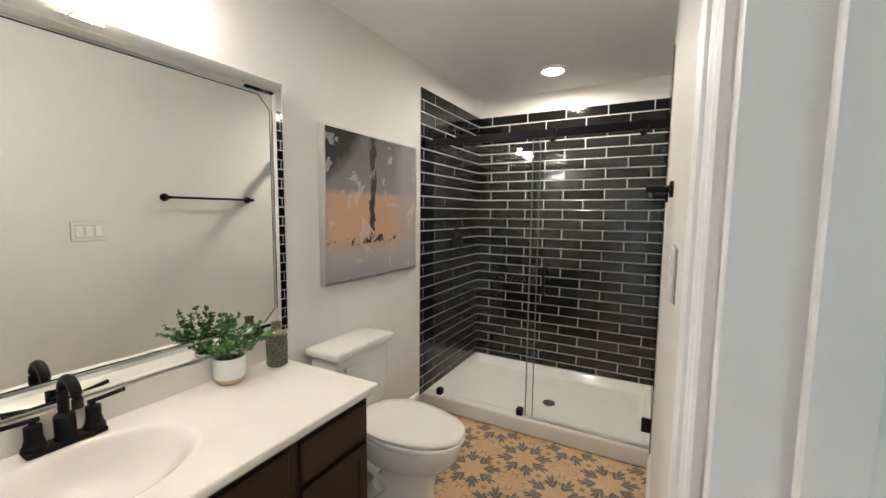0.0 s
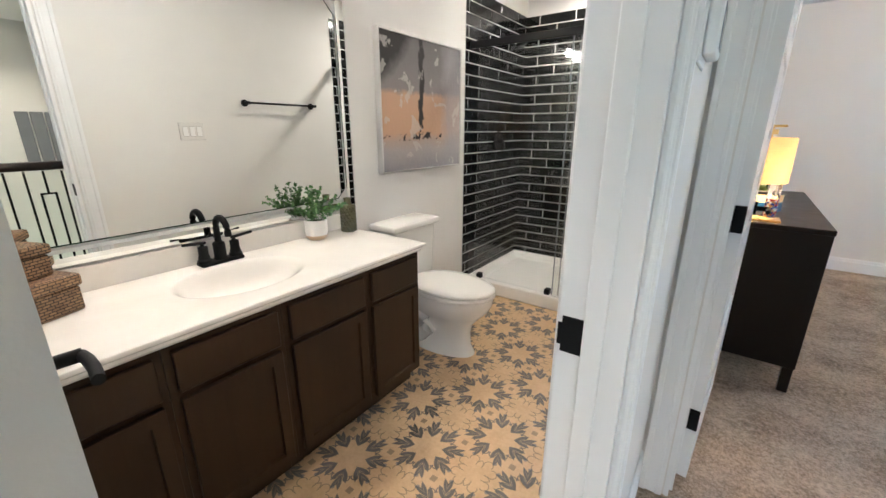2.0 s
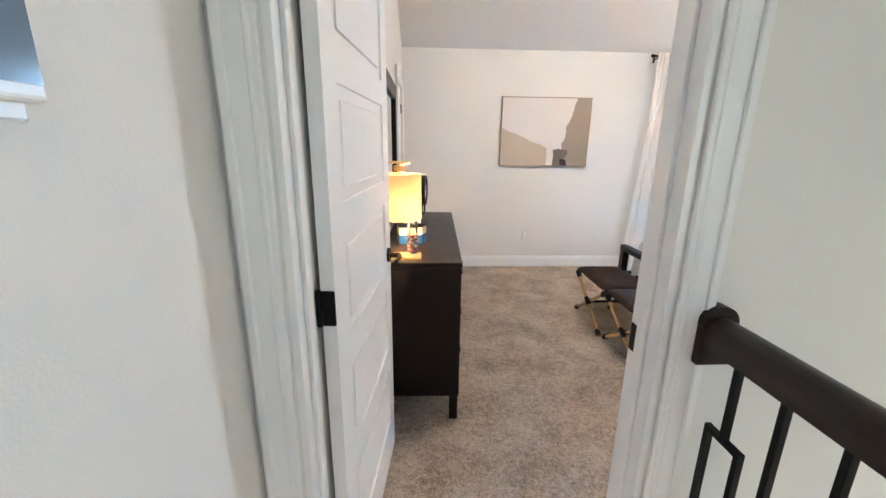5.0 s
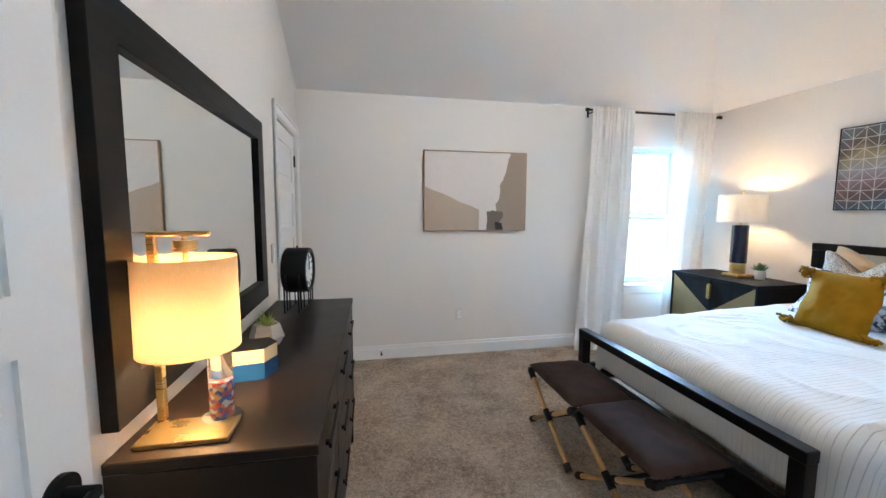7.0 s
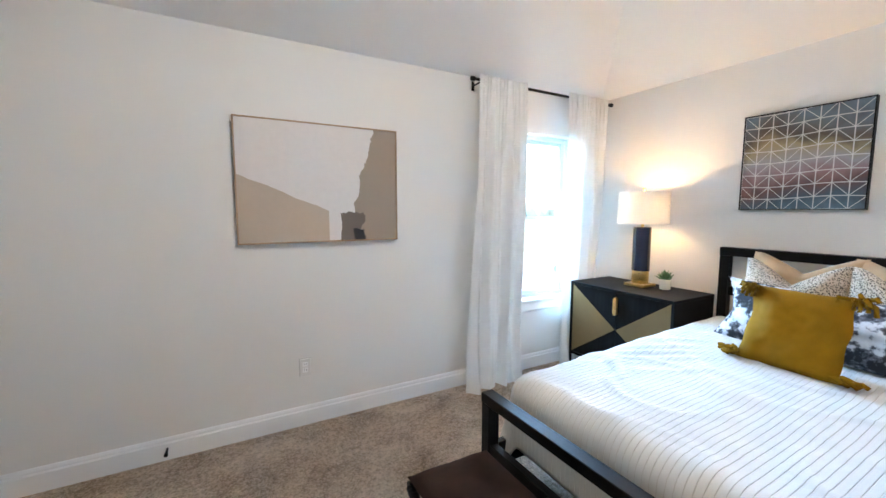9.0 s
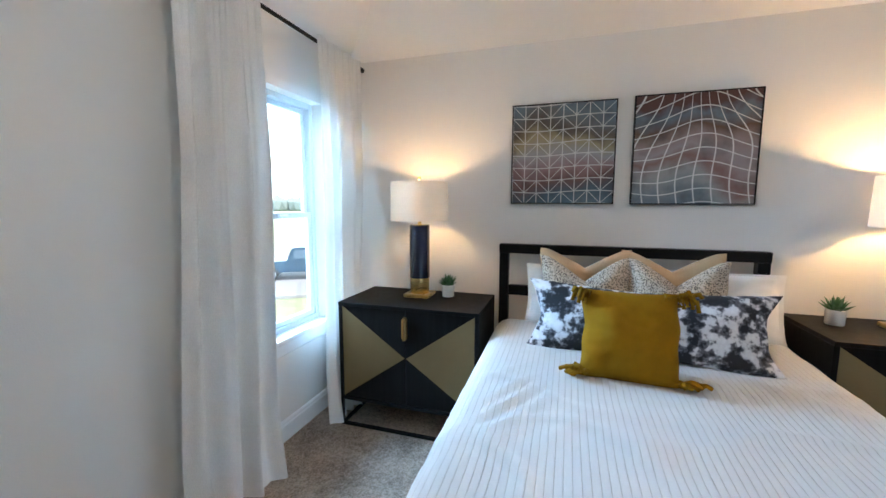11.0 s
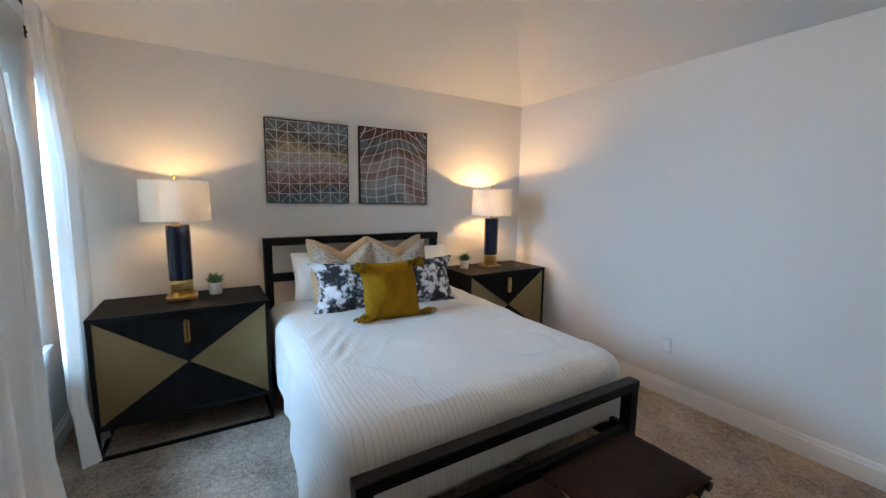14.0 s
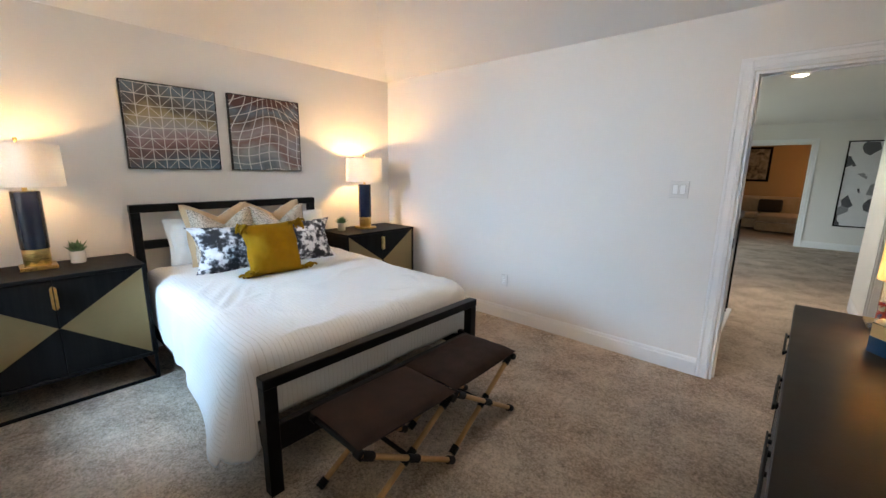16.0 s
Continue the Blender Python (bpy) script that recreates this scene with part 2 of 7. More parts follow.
def folded(shift):
    """Along and across the nearest arm of the motif, folded eight ways."""
    la, lb = [mk.math("MULTIPLY", mk.math("ABSOLUTE", mk.math("SUBTRACT", mk.math("FRACT", mk.math("ADD", g, 100.5 + shift)), 0.5)), 1.414) for g in (ga, gb)]
    return mk.math("MAXIMUM", la, lb), mk.math("MINIMUM", la, lb)


def distance(u, v, cu, cv, squash=1.0):
    du, dv = mk.math("SUBTRACT", u, cu), mk.math("MULTIPLY", mk.math("SUBTRACT", v, cv), squash)
    return mk.math("SQRT", mk.math("ADD", mk.math("MULTIPLY", du, du), mk.math("MULTIPLY", dv, dv)))


def band(value, centre, half):
    """1 within half of centre, soft at the rim; half may vary."""
    off = mk.math("ABSOLUTE", mk.math("SUBTRACT", value, centre))
    return mk.math("MULTIPLY", mk.math("SUBTRACT", half, off), 80.0, 0.0, True)


def both(p, q):
    return mk.math("MULTIPLY", p, q)


def either(p, q):
    return mk.math("MAXIMUM", p, q)


def after(value, edge):
    return mk.math("MULTIPLY", mk.math("SUBTRACT", value, edge), 80.0, 0.0, True)


# eight ochre petals parted by grey leaf sprays that curl outwards
u1, v1 = folded(0.0)
rad = mk.math("SQRT", mk.math("ADD", mk.math("MULTIPLY", u1, u1), mk.math("MULTIPLY", v1, v1)))
turn_off = mk.math("ABSOLUTE", mk.math("SUBTRACT", mk.math("ARCTAN2", v1, u1), math.pi / 8))
side_off = mk.math("MULTIPLY", turn_off, rad)


def spray(r0, r1, reach, power, wide):
    """A leaf that leaves the spray's middle at r0 and swings out by reach at r1, thick in the middle."""
    f = mk.math("DIVIDE", mk.math("SUBTRACT", rad, r0), r1 - r0, 0.0, True)
    swing = mk.math("MULTIPLY", mk.math("POWER", f, power), reach)
    fat = mk.math("MULTIPLY", mk.math("SINE", mk.math("MULTIPLY", f, math.pi)), wide)
    return both(band(side_off, swing, fat), both(after(rad, r0), mk.math("SUBTRACT", 1.0, after(rad, r1))))


hooks = both(band(distance(rad, side_off, 0.47, 0.118), 0.052, 0.017), after(mk.math("ADD", rad, mk.math("MULTIPLY", side_off, 0.6)), 0.50))
rosette = either(either(spray(0.25, 0.58, 0.150, 1.2, 0.056), spray(0.38, 0.72, 0.080, 1.7, 0.050)), hooks)
glint = either(spray(0.33, 0.50, 0.092, 1.2, 0.011), spray(0.46, 0.65, 0.052, 1.6, 0.009))
rosette = both(rosette, mk.math("SUBTRACT", 1.0, mk.math("MULTIPLY", glint, 0.85)))
diamond = both(after(u1, 0.62), band(mk.math("ADD", mk.math("SUBTRACT", 0.707, u1), v1), 0.0, 0.085))
# faint scrolls and dots between
u2, v2 = folded(0.5)
hook = both(band(distance(u2, v2, 0.30, 0.10), 0.085, 0.013), after(mk.math("ADD", u2, v2), 0.33))
stem = both(band(distance(u2, v2, 0.08, 0.20), 0.145, 0.013), after(v2, 0.075))
pale = either(hook, stem)
fleck = band(distance(u2, v2, 0.42, 0.115), 0.0, 0.042)
wear = mk.noise(9, 4)
ground = mk.ramp(mk.math("MULTIPLY_ADD", wear, 0.6, mk.math("MULTIPLY", mk.noise(60, 3), 0.4)), [(0.32, (0.60, 0.395, 0.215)), (0.70, (0.76, 0.54, 0.325))])
grey = mk.ramp(wear, [(0.3, (0.080, 0.080, 0.086)), (0.7, (0.150, 0.146, 0.150))])
tan = mk.ramp(wear, [(0.3, (0.17, 0.130, 0.09)), (0.7, (0.27, 0.20, 0.13))])
inked = mk.mix(mk.math("MULTIPLY", pale, 0.9), ground, tan)
inked = mk.mix(mk.math("MULTIPLY", fleck, 0.8), inked, (0.22, 0.21, 0.22))
inked = mk.mix(mk.math("MULTIPLY", diamond, 0.7), inked, tan)
inked = mk.mix(mk.math("MULTIPLY", glint, 0.7), inked, (0.40, 0.36, 0.33))
inked = mk.mix(mk.math("MULTIPLY", rosette, 0.93), inked, grey)
mk.set("Base Color", inked)
mk.set("Roughness", mk.math("MULTIPLY_ADD", wear, 0.2, 0.34))
mk.bump(mk.noise(150, 3), 0.0006)
FLOOR_TILE = mk.mat

# cultured-marble worktop
mk = Nodes("cultured_marble", 0.16)
mk.set("Base Color", mk.ramp(mk.noise(3.5, 6, None, 0.6, 1.5), [(0.35, (0.80, 0.765, 0.715)), (0.65, (0.84, 0.81, 0.765))]))
MARBLE = mk.mat

# duvet: white with fine grey-beige stripes along its length (u: across, v: along)
mk = Nodes("striped_duvet", 0.9)
uv = mk.node("ShaderNodeSeparateXYZ", {0: mk.coords("UV")})
wave = mk.math("ABSOLUTE", mk.math("SUBTRACT", mk.math("FRACT", mk.math("DIVIDE", uv.outputs[0], 0.025)), 0.5))
line = mk.math("MULTIPLY", mk.math("SUBTRACT", 0.075, wave), 22.0, 0.0, True)
stitched = mk.math("MULTIPLY", line, mk.math("MULTIPLY_ADD", mk.noise(160, 2), 0.7, 0.25))
mk.set("Base Color", mk.mix(stitched, (0.62, 0.61, 0.59), (0.47, 0.44, 0.39)))
mk.set("Sheen Weight", 0.2)
mk.bump(mk.math("SUBTRACT", mk.math("ADD", mk.math("MULTIPLY", mk.noise(600, 2), 0.3), mk.math("MULTIPLY", mk.noise(14, 4), 1.2)), line), 0.0022)
DUVET = mk.mat

# animal print: small dark spots
mk = Nodes("spotted_print", 0.9)
spot = mk.node("ShaderNodeTexVoronoi", {"Vector": mk.coords(), "Scale": 135.0, "Randomness": 0.95}).outputs["Distance"]
mk.set("Base Color", mk.mix(mk.math("MULTIPLY", mk.math("SUBTRACT", mk.math("MULTIPLY_ADD", mk.noise(50), 0.3, 0.30), spot), 14.0, 0, True), (0.54, 0.45, 0.35), (0.05, 0.038, 0.030)))
mk.bump(mk.noise(700, 2), 0.0006)
SPOTTED = mk.mat

# ink-blotted cotton
mk = Nodes("ink_blotted_cotton", 0.9)
blot = mk.math("MULTIPLY_ADD", mk.noise(26, 5), 0.45, mk.math("MULTIPLY", mk.noise(8.5, 3), 0.60))
mk.set("Base Color", mk.ramp(blot, [(0.40, (0.72, 0.73, 0.75)), (0.49, (0.60, 0.60, 0.63)), (0.53, (0.13, 0.13, 0.15)), (0.58, (0.014, 0.014, 0.018))]))
mk.bump(mk.noise(700, 2), 0.0006)
BLOTTED = mk.mat

# woven rattan
mk = Nodes("woven_rattan", 0.6)
wv = mk.node("ShaderNodeTexBrick", {"Vector": mk.scaled(mk.coords("UV"), (1, 1, 1)), "Scale": 1.0, "Mortar Size": 0.03, "Brick Width": 0.5, "Row Height": 0.22, "Color1": (0.38, 0.23, 0.12, 1), "Color2": (0.23, 0.135, 0.07, 1), "Mortar": (0.02, 0.012, 0.008, 1)})
mk.set("Base Color", wv.outputs["Color"])
mk.bump(mk.math("SUBTRACT", 1.0, wv.outputs["Fac"]), 0.004)
RATTAN = mk.mat

# candy-coloured glass filling
mk = Nodes("coloured_beads", 0.2)
cell = mk.node("ShaderNodeTexVoronoi", {"Vector": mk.coords(), "Scale": 95.0})
mk.set("Base Color", mk.ramp(mk.node("ShaderNodeSeparateColor", {0: cell.outputs["Color"]}).outputs[0], [(0.0, (0.5, 0.03, 0.03)), (0.3, (0.7, 0.62, 0.55)), (0.6, (0.05, 0.06, 0.3)), (0.85, (0.6, 0.22, 0.05))], "CONSTANT"))
BEADS = mk.mat

# outdoors
mk = Nodes("lawn", 0.95)
mk.set("Base Color", mk.ramp(mk.noise(1.2, 6), [(0.35, (0.24, 0.28, 0.13)), (0.7, (0.38, 0.40, 0.23))]))
LAWN = mk.mat
ASPHALT = paint("street_concrete", (0.30, 0.29, 0.28), 0.9, 0.1)
# distance haze is put into the trees' pale colour
TREES = paint("hazed_tree_line", (0.24, 0.29, 0.27), 0.95, 0.3)

HAZE = glow("bright_hazy_sky", (0.80, 0.93, 1.0), 2.0)

# ---- mesh helpers ----
def part(name, bm, material, parent=None, label="", smooth=False):
    """Links a bmesh as one mesh object under a thing or a part."""
    me = bpy.data.meshes.new(name)
    bmesh.ops.recalc_face_normals(bm, faces=bm.faces)
    bm.to_mesh(me)
    bm.free()
    for mat in material if isinstance(material, (list, tuple)) else [material]:
        me.materials.append(mat)
    if smooth:
        me.polygons.foreach_set("use_smooth", [True] * len(me.polygons))
        me.set_sharp_from_angle(angle=radians(38))
    ob = new(name, me)
    ob.parent = parent
    if label:
        tagged(ob, label)
    return ob


def thing(name, label, category, m=None, group="", kind=""):
    ob = new(name)
    ob.empty_display_size = 0.05
    ob.matrix_world = m or Matrix()
    return tagged(ob, label, category, group, kind)


def add_box(bm, x0, x1, y0, y1, z0, z1, bevel=0.0, m=None, seg=1):
    made = bmesh.ops.create_cube(bm, size=1.0)["verts"]
    for v in made:
        v.co = Vector((x0 + (v.co.x + 0.5) * (x1 - x0), y0 + (v.co.y + 0.5) * (y1 - y0), z0 + (v.co.z + 0.5) * (z1 - z0)))
    if bevel:
        edges = {e for v in made for e in v.link_edges}
        out = bmesh.ops.bevel(bm, geom=list(edges), offset=bevel, segments=seg, affect="EDGES", profile=0.5)
        made = list({v for f in out["faces"] for v in f.verts})
    if m:
        bmesh.ops.transform(bm, matrix=m, verts=made)
    return bm


def box(x0, x1, y0, y1, z0, z1, bevel=0.0, m=None, seg=1):
    return add_box(bmesh.new(), x0, x1, y0, y1, z0, z1, bevel, m, seg)


def add_rod(bm, p0, p1, r0, r1=None, seg=14, caps=True):
    p0, p1 = Vector(p0), Vector(p1)
    d = p1 - p0
    m = Matrix.Translation((p0 + p1) / 2) @ d.to_track_quat("Z", "Y").to_matrix().to_4x4()
    bmesh.ops.create_cone(bm, cap_ends=caps, segments=seg, radius1=r0, radius2=r0 if r1 is None else r1, depth=d.length, matrix=m)
    return bm


def rod(p0, p1, r0, r1=None, seg=14):
    return add_rod(bmesh.new(), p0, p1, r0, r1, seg)


def add_lathe(bm, profile, at=(0, 0, 0), seg=28, sx=1.0, sy=1.0):
    """Turns a profile of (radius, height) about the upright axis."""
    rings = []
    for rad, z in profile:
        if rad < 1e-5:
            rings.append([bm.verts.new((at[0], at[1], at[2] + z))])
        else:
            rings.append([bm.verts.new((at[0] + sx * rad * math.cos(6.283185 * i / seg), at[1] + sy * rad * math.sin(6.283185 * i / seg), at[2] + z)) for i in range(seg)])
    for a, b in zip(rings, rings[1:]):
        for i in range(seg):
            j = (i + 1) % seg
            if len(a) == 1 and len(b) > 1:
                bm.faces.new((a[0], b[i], b[j]))
            elif len(b) == 1 and len(a) > 1:
                bm.faces.new((a[i], a[j], b[0]))
            elif len(a) > 1:
                bm.faces.new((a[i], a[j], b[j], b[i]))
    return bm


def lathe(profile, at=(0, 0, 0), seg=28, sx=1.0, sy=1.0):
    return add_lathe(bmesh.new(), profile, at, seg, sx, sy)


def add_tube(bm, points, rad, seg=10, square=False):
    """A tube along a line of points; square: with four flat sides."""
    pts = [Vector(p) for p in points]
    seg = 4 if square else seg
    rings = []
    up = Vector((0.013, 0.021, 1.0))
    for i, p in enumerate(pts):
        d = (pts[min(i + 1, len(pts) - 1)] - pts[max(i - 1, 0)]).normalized()
        side = d.cross(up)
        if side.length < 0.2:
            side = d.cross(Vector((0, 1, 0)) if abs(d.y) < 0.9 else Vector((1, 0, 0)))
        side.normalize()
        other = d.cross(side).normalized()
        rings.append([bm.verts.new(p + rad * (side * math.cos(6.283185 * (k + 0.5) / seg) + other * math.sin(6.283185 * (k + 0.5) / seg))) for k in range(seg)])
    for a, b in zip(rings, rings[1:]):
        for k in range(seg):
            bm.faces.new((a[k], a[(k + 1) % seg], b[(k + 1) % seg], b[k]))
    bm.faces.new(rings[0])
    bm.faces.new(rings[-1][::-1])
    return bm


def tube(points, rad, seg=10, square=False):
    return add_tube(bmesh.new(), points, rad, seg, square)


def add_sheet(bm, shape, nu, nv, uv=None):
    """A grid of nu by nv faces; shape(u, v) gives the place for u, v in 0..1, uv(u, v) the texture place."""
    rows = [[bm.verts.new(shape(i / nu, j / nv)) for i in range(nu + 1)] for j in range(nv + 1)]
    layer = bm.loops.layers.uv.verify() if uv else None
    for j in range(nv):
        for i in range(nu):
            f = bm.faces.new((rows[j][i], rows[j][i + 1], rows[j + 1][i + 1], rows[j + 1][i]))
            if uv:
                for loop, (a, b) in zip(f.loops, ((i, j), (i + 1, j), (i + 1, j + 1), (i, j + 1))):
                    loop[layer].uv = uv(a / nu, b / nv)
    return bm


def add_prism(bm, outline, axis, a0, a1):
    """An outline of (p, q) pulled along an axis from a0 to a1; x: (y, z), y: (x, z), z: (x, y)."""
    def at(p, q, a):
        return {"x": (a, p, q), "y": (p, a, q), "z": (p, q, a)}[axis]
    lo, hi = [bm.verts.new(at(p, q, a0)) for p, q in outline], [bm.verts.new(at(p, q, a1)) for p, q in outline]
    bm.faces.new(lo)
    bm.faces.new(hi[::-1])
    n = len(outline)
    for i in range(n):
        bm.faces.new((lo[i], hi[i], hi[(i + 1) % n], lo[(i + 1) % n]))
    return bm


def prism(outline, axis, a0, a1):
    return add_prism(bmesh.new(), outline, axis, a0, a1)


def frame_ring(axis, d0, d1, a0, a1, z0, z1, lip):
    """A rectangular frame in one piece round a hole; axis: the way that it runs, d0..d1 its thickness."""
    bm = bmesh.new()

    def at(a, z, d):
        return (a, d, z) if axis == "x" else (d, a, z)

    out, inn = ((a0, z0), (a1, z0), (a1, z1), (a0, z1)), ((a0 + lip, z0 + lip), (a1 - lip, z0 + lip), (a1 - lip, z1 - lip), (a0 + lip, z1 - lip))
    vs = [[bm.verts.new(at(a, z, d)) for a, z in loop] for d in (d0, d1) for loop in (out, inn)]
    for i in range(4):
        j = (i + 1) % 4
        for p, q in ((0, 1), (2, 3), (0, 2), (1, 3)):
            bm.faces.new((vs[p][i], vs[p][j], vs[q][j], vs[q][i]))
    bmesh.ops.recalc_face_normals(bm, faces=bm.faces)
    bmesh.ops.bevel(bm, geom=bm.edges[:], offset=0.0012, segments=1, affect="EDGES")
    return bm


# ---- the large structure ----
BW, BE, BS, BN = -1.245, 0.245, -0.10, 3.98      # bathroom
HW, HS = 0.36, 1.755                             # hall's side wall, bedroom wall seen from the hall
RW, RE, RS, RN = 0.47, 4.745, 1.87, 5.65         # bedroom
TOP, PITCHED = 2.43, 0.47
FZ = -0.035                                      # bedroom carpet, a little below the hall's


def setting(name, bm, mat, label, category, smooth=False):
    return tagged(part(name, bm, mat, None, "", smooth), label, category, "", "structure")


def wall_along(bm, axis, t0, t1, a0, a1, z0, z1, holes=()):
    """A wall of thickness t0..t1 that runs from a0 to a1 along axis, with holes (a0, a1, z0, z1)."""
    cuts = sorted({a0, a1, *[h[0] for h in holes], *[h[1] for h in holes]})
    for p, q in zip(cuts, cuts[1:]):
        spans = [(z0, z1)]
        for h in holes:
            if h[0] <= p and q <= h[1]:
                spans = [s for lo, hi in spans for s in ((lo, min(hi, h[2])), (max(lo, h[3]), hi)) if s[1] > s[0]]
        for lo, hi in spans:
            if axis == "x":
                add_box(bm, p, q, t0, t1, lo, hi)
            else:
                add_box(bm, t0, t1, p, q, lo, hi)
    return bm


BATH_DOOR, BED_DOOR = (0.27, 0.97, -0.06, 2.04), (0.455, 1.262, -0.06, 2.05)
WINDOW = (3.76, 4.38, 0.60, 2.06)
CLOSET = (4.73, 5.50, -0.05, 2.0)
# bathroom and hall side
setting("wall_bath_west", wall_along(bmesh.new(), "y", BW - 0.12, BW, BS - 0.12, BN + 0.12, -0.05, TOP), WALL, "warm white painted bathroom wall behind the vanity", "wall")
setting("wall_bath_north", wall_along(bmesh.new(), "x", BN, BN + 0.12, BW, BE, -0.05, TOP), WALL, "warm white painted wall behind the shower", "wall")
setting("wall_bath_south", wall_along(bmesh.new(), "x", BS - 0.12, BS, BW, BE, -0.05, TOP), WALL, "warm white painted bathroom end wall", "wall")
setting("wall_bath_east", wall_along(bmesh.new(), "y", BE, HW, -0.97, HS, -0.05, TOP + 0.02, [BATH_DOOR]), WALL, "white painted wall between bathroom and hall", "wall")
bm = wall_along(bmesh.new(), "y", BE, RW, RS, RN + 0.15, -0.05, TOP, [CLOSET])
add_box(bm, BE, BE + 0.10, CLOSET[0], CLOSET[1], -0.05, CLOSET[3])
mid, ridge = (RS + RN) / 2, TOP + PITCHED * (RN - RS) / 2
add_prism(bm, [(RS, TOP), (RN, TOP), (mid, ridge)], "x", BE, RW)
setting("wall_bedroom_west", bm, WALL, "white painted gable wall behind the dresser", "wall")
bm = wall_along(bmesh.new(), "x", HS, RS, BE, RE + 0.12, -0.05, TOP, [BED_DOOR])
add_box(bm, 1.42, 3.85, HS, RS, -2.85, -0.05)
setting("wall_bedroom_south", bm, WALL, "white painted wall with the bedroom doorway", "wall")
setting("wall_bedroom_east", wall_along(bmesh.new(), "y", RE, RE + 0.12, RS, RN + 0.15, -0.05, TOP), WALL, "white painted wall behind the headboard", "wall")
setting("wall_bedroom_north", wall_along(bmesh.new(), "x", RN, RN + 0.15, RW, RE, -0.05, TOP, [WINDOW]), WALL, "white painted wall with the curtained window", "wall")
# loft, stairwell and the room beyond
bm = wall_along(bmesh.new(), "x", -0.97, -0.85, -3.0, BE, -0.05, 2.45)
setting("wall_loft_north", bm, WALL, "white painted loft wall", "wall")
setting("wall_loft_west", wall_along(bmesh.new(), "y", -3.12, -3.0, -5.65, -0.85, -0.05, 2.45), WALL, "white painted loft wall", "wall")
setting("wall_loft_south", wall_along(bmesh.new(), "x", -5.77, -5.65, -3.12, 3.85, -0.05, 2.45, [(0.81, 2.02, -0.06, 2.06)]), WALL, "white painted loft wall with a wide opening", "wall")
LOFT_WINDOW = (-4.4, -1.6, 0.5, 2.15)
setting("wall_loft_east", wall_along(bmesh.new(), "y", 3.72, 3.85, -5.65, HS, -2.85, 2.45, [LOFT_WINDOW]), WALL, "white painted wall beyond the stairwell", "wall")
setting("wall_stairwell", wall_along(bmesh.new(), "x", 0.03, 0.14, 1.42, 3.72, -2.85, -0.05), WALL, "white painted stairwell wall", "wall")
setting("wall_media_room", add_box(add_box(add_box(bmesh.new(), -0.6, 4.0, -9.4, -9.28, -0.05, 2.45), -0.72, -0.6, -9.28, -5.77, -0.05, 2.45), 4.0, 4.12, -9.28, -5.77, -0.05, 2.45), AMBER_WALL, "ochre painted walls of the far room", "wall")
# floors
setting("floor_bathroom", box(BW - 0.06, BE + 0.055, BS - 0.06, BN + 0.06, -0.15, 0.0), FLOOR_TILE, "ochre and grey rosette patterned bathroom floor", "floor")
bm = box(BE + 0.055, RE + 0.06, RS, RN + 0.06, -0.15, FZ)
setting("floor_bedroom", bm, CARPET, "beige cut pile bedroom carpet", "carpet")
bm = box(BE + 0.055, 1.42, 0.14, 1.40, -0.15, 0.0)
add_prism(bm, [(1.40, -0.15), (RS, -0.15), (RS, FZ), (1.40, 0.0)], "x", BE + 0.055, 1.42)
add_box(bm, -3.06, 3.8, -5.70, 0.14, -0.15, 0.0)
setting("floor_loft", bm, CARPET, "beige cut pile carpet of hall and loft", "carpet")
setting("floor_media_room", box(-0.65, 4.05, -9.35, -5.70, -0.15, -0.002), CARPET, "beige carpet of the far room", "carpet")
setting("floor_stairwell", box(1.36, 3.8, 0.03, HS + 0.05, -3.0, -2.85), CARPET, "carpet at the foot of the stairwell", "carpet")
# ceilings
setting("ceiling_bathroom", box(BW - 0.12, BE + 0.05, BS - 0.12, BN + 0.12, TOP, TOP + 0.12), CEIL, "white painted bathroom ceiling", "ceiling")
setting("ceiling_loft", box(-3.12, 3.85, -5.77, HS, 2.45, 2.57), CEIL, "white painted flat ceiling of hall and loft", "ceiling")
setting("ceiling_media_room", box(-0.72, 4.12, -9.4, -5.77, 2.45, 2.57), CEIL, "white painted ceiling of the far room", "ceiling")
bm = bmesh.new()
hipx = RE - (RN - RS) / 2
under = [bm.verts.new(p) for p in ((RW, RS, TOP), (RE, RS, TOP), (RE, RN, TOP), (RW, RN, TOP), (RW, mid, ridge), (hipx, mid, ridge))]
over = [bm.verts.new(p) for p in ((RW, RS - 0.12, TOP + 0.1), (RE + 0.12, RS - 0.12, TOP + 0.1), (RE + 0.12, RN + 0.15, TOP + 0.1), (RW, RN + 0.15, TOP + 0.1), (RW, mid, ridge + 0.15), (hipx, mid, ridge + 0.15))]
for vs in (under, over):
    for f in ((3, 2, 5, 4), (2, 1, 5), (1, 0, 4, 5)):
        bm.faces.new([vs[i] for i in f])
for a, b in ((0, 1), (1, 2), (2, 3), (3, 4), (4, 0)):
    bm.faces.new((under[a], under[b], over[b], over[a]))
setting("ceiling_bedroom", bm, CEIL, "white painted vaulted ceiling with sloping sides", "ceiling")


def base_run(axis, at, out, a0, a1, label="white painted baseboard with a moulded top"):
    """A baseboard on the wall face at, standing out by the sign of out, from a0 to a1."""
    d = 0.014 * out
    low = FZ if at in (RN, RE, RS, RW) else 0.0
    prof = [(at + 0.0005 * out, 0.0), (at + d, 0.0), (at + d, 0.098), (at + d * 0.62, 0.106), (at + d * 0.62, 0.118), (at + d * 0.3, 0.130), (at + 0.0005 * out, 0.132)]
    setting("baseboard", prism([(p, q + low) for p, q in prof], "x" if axis == "y" else "y", a0, a1), TRIM, label, "baseboard")


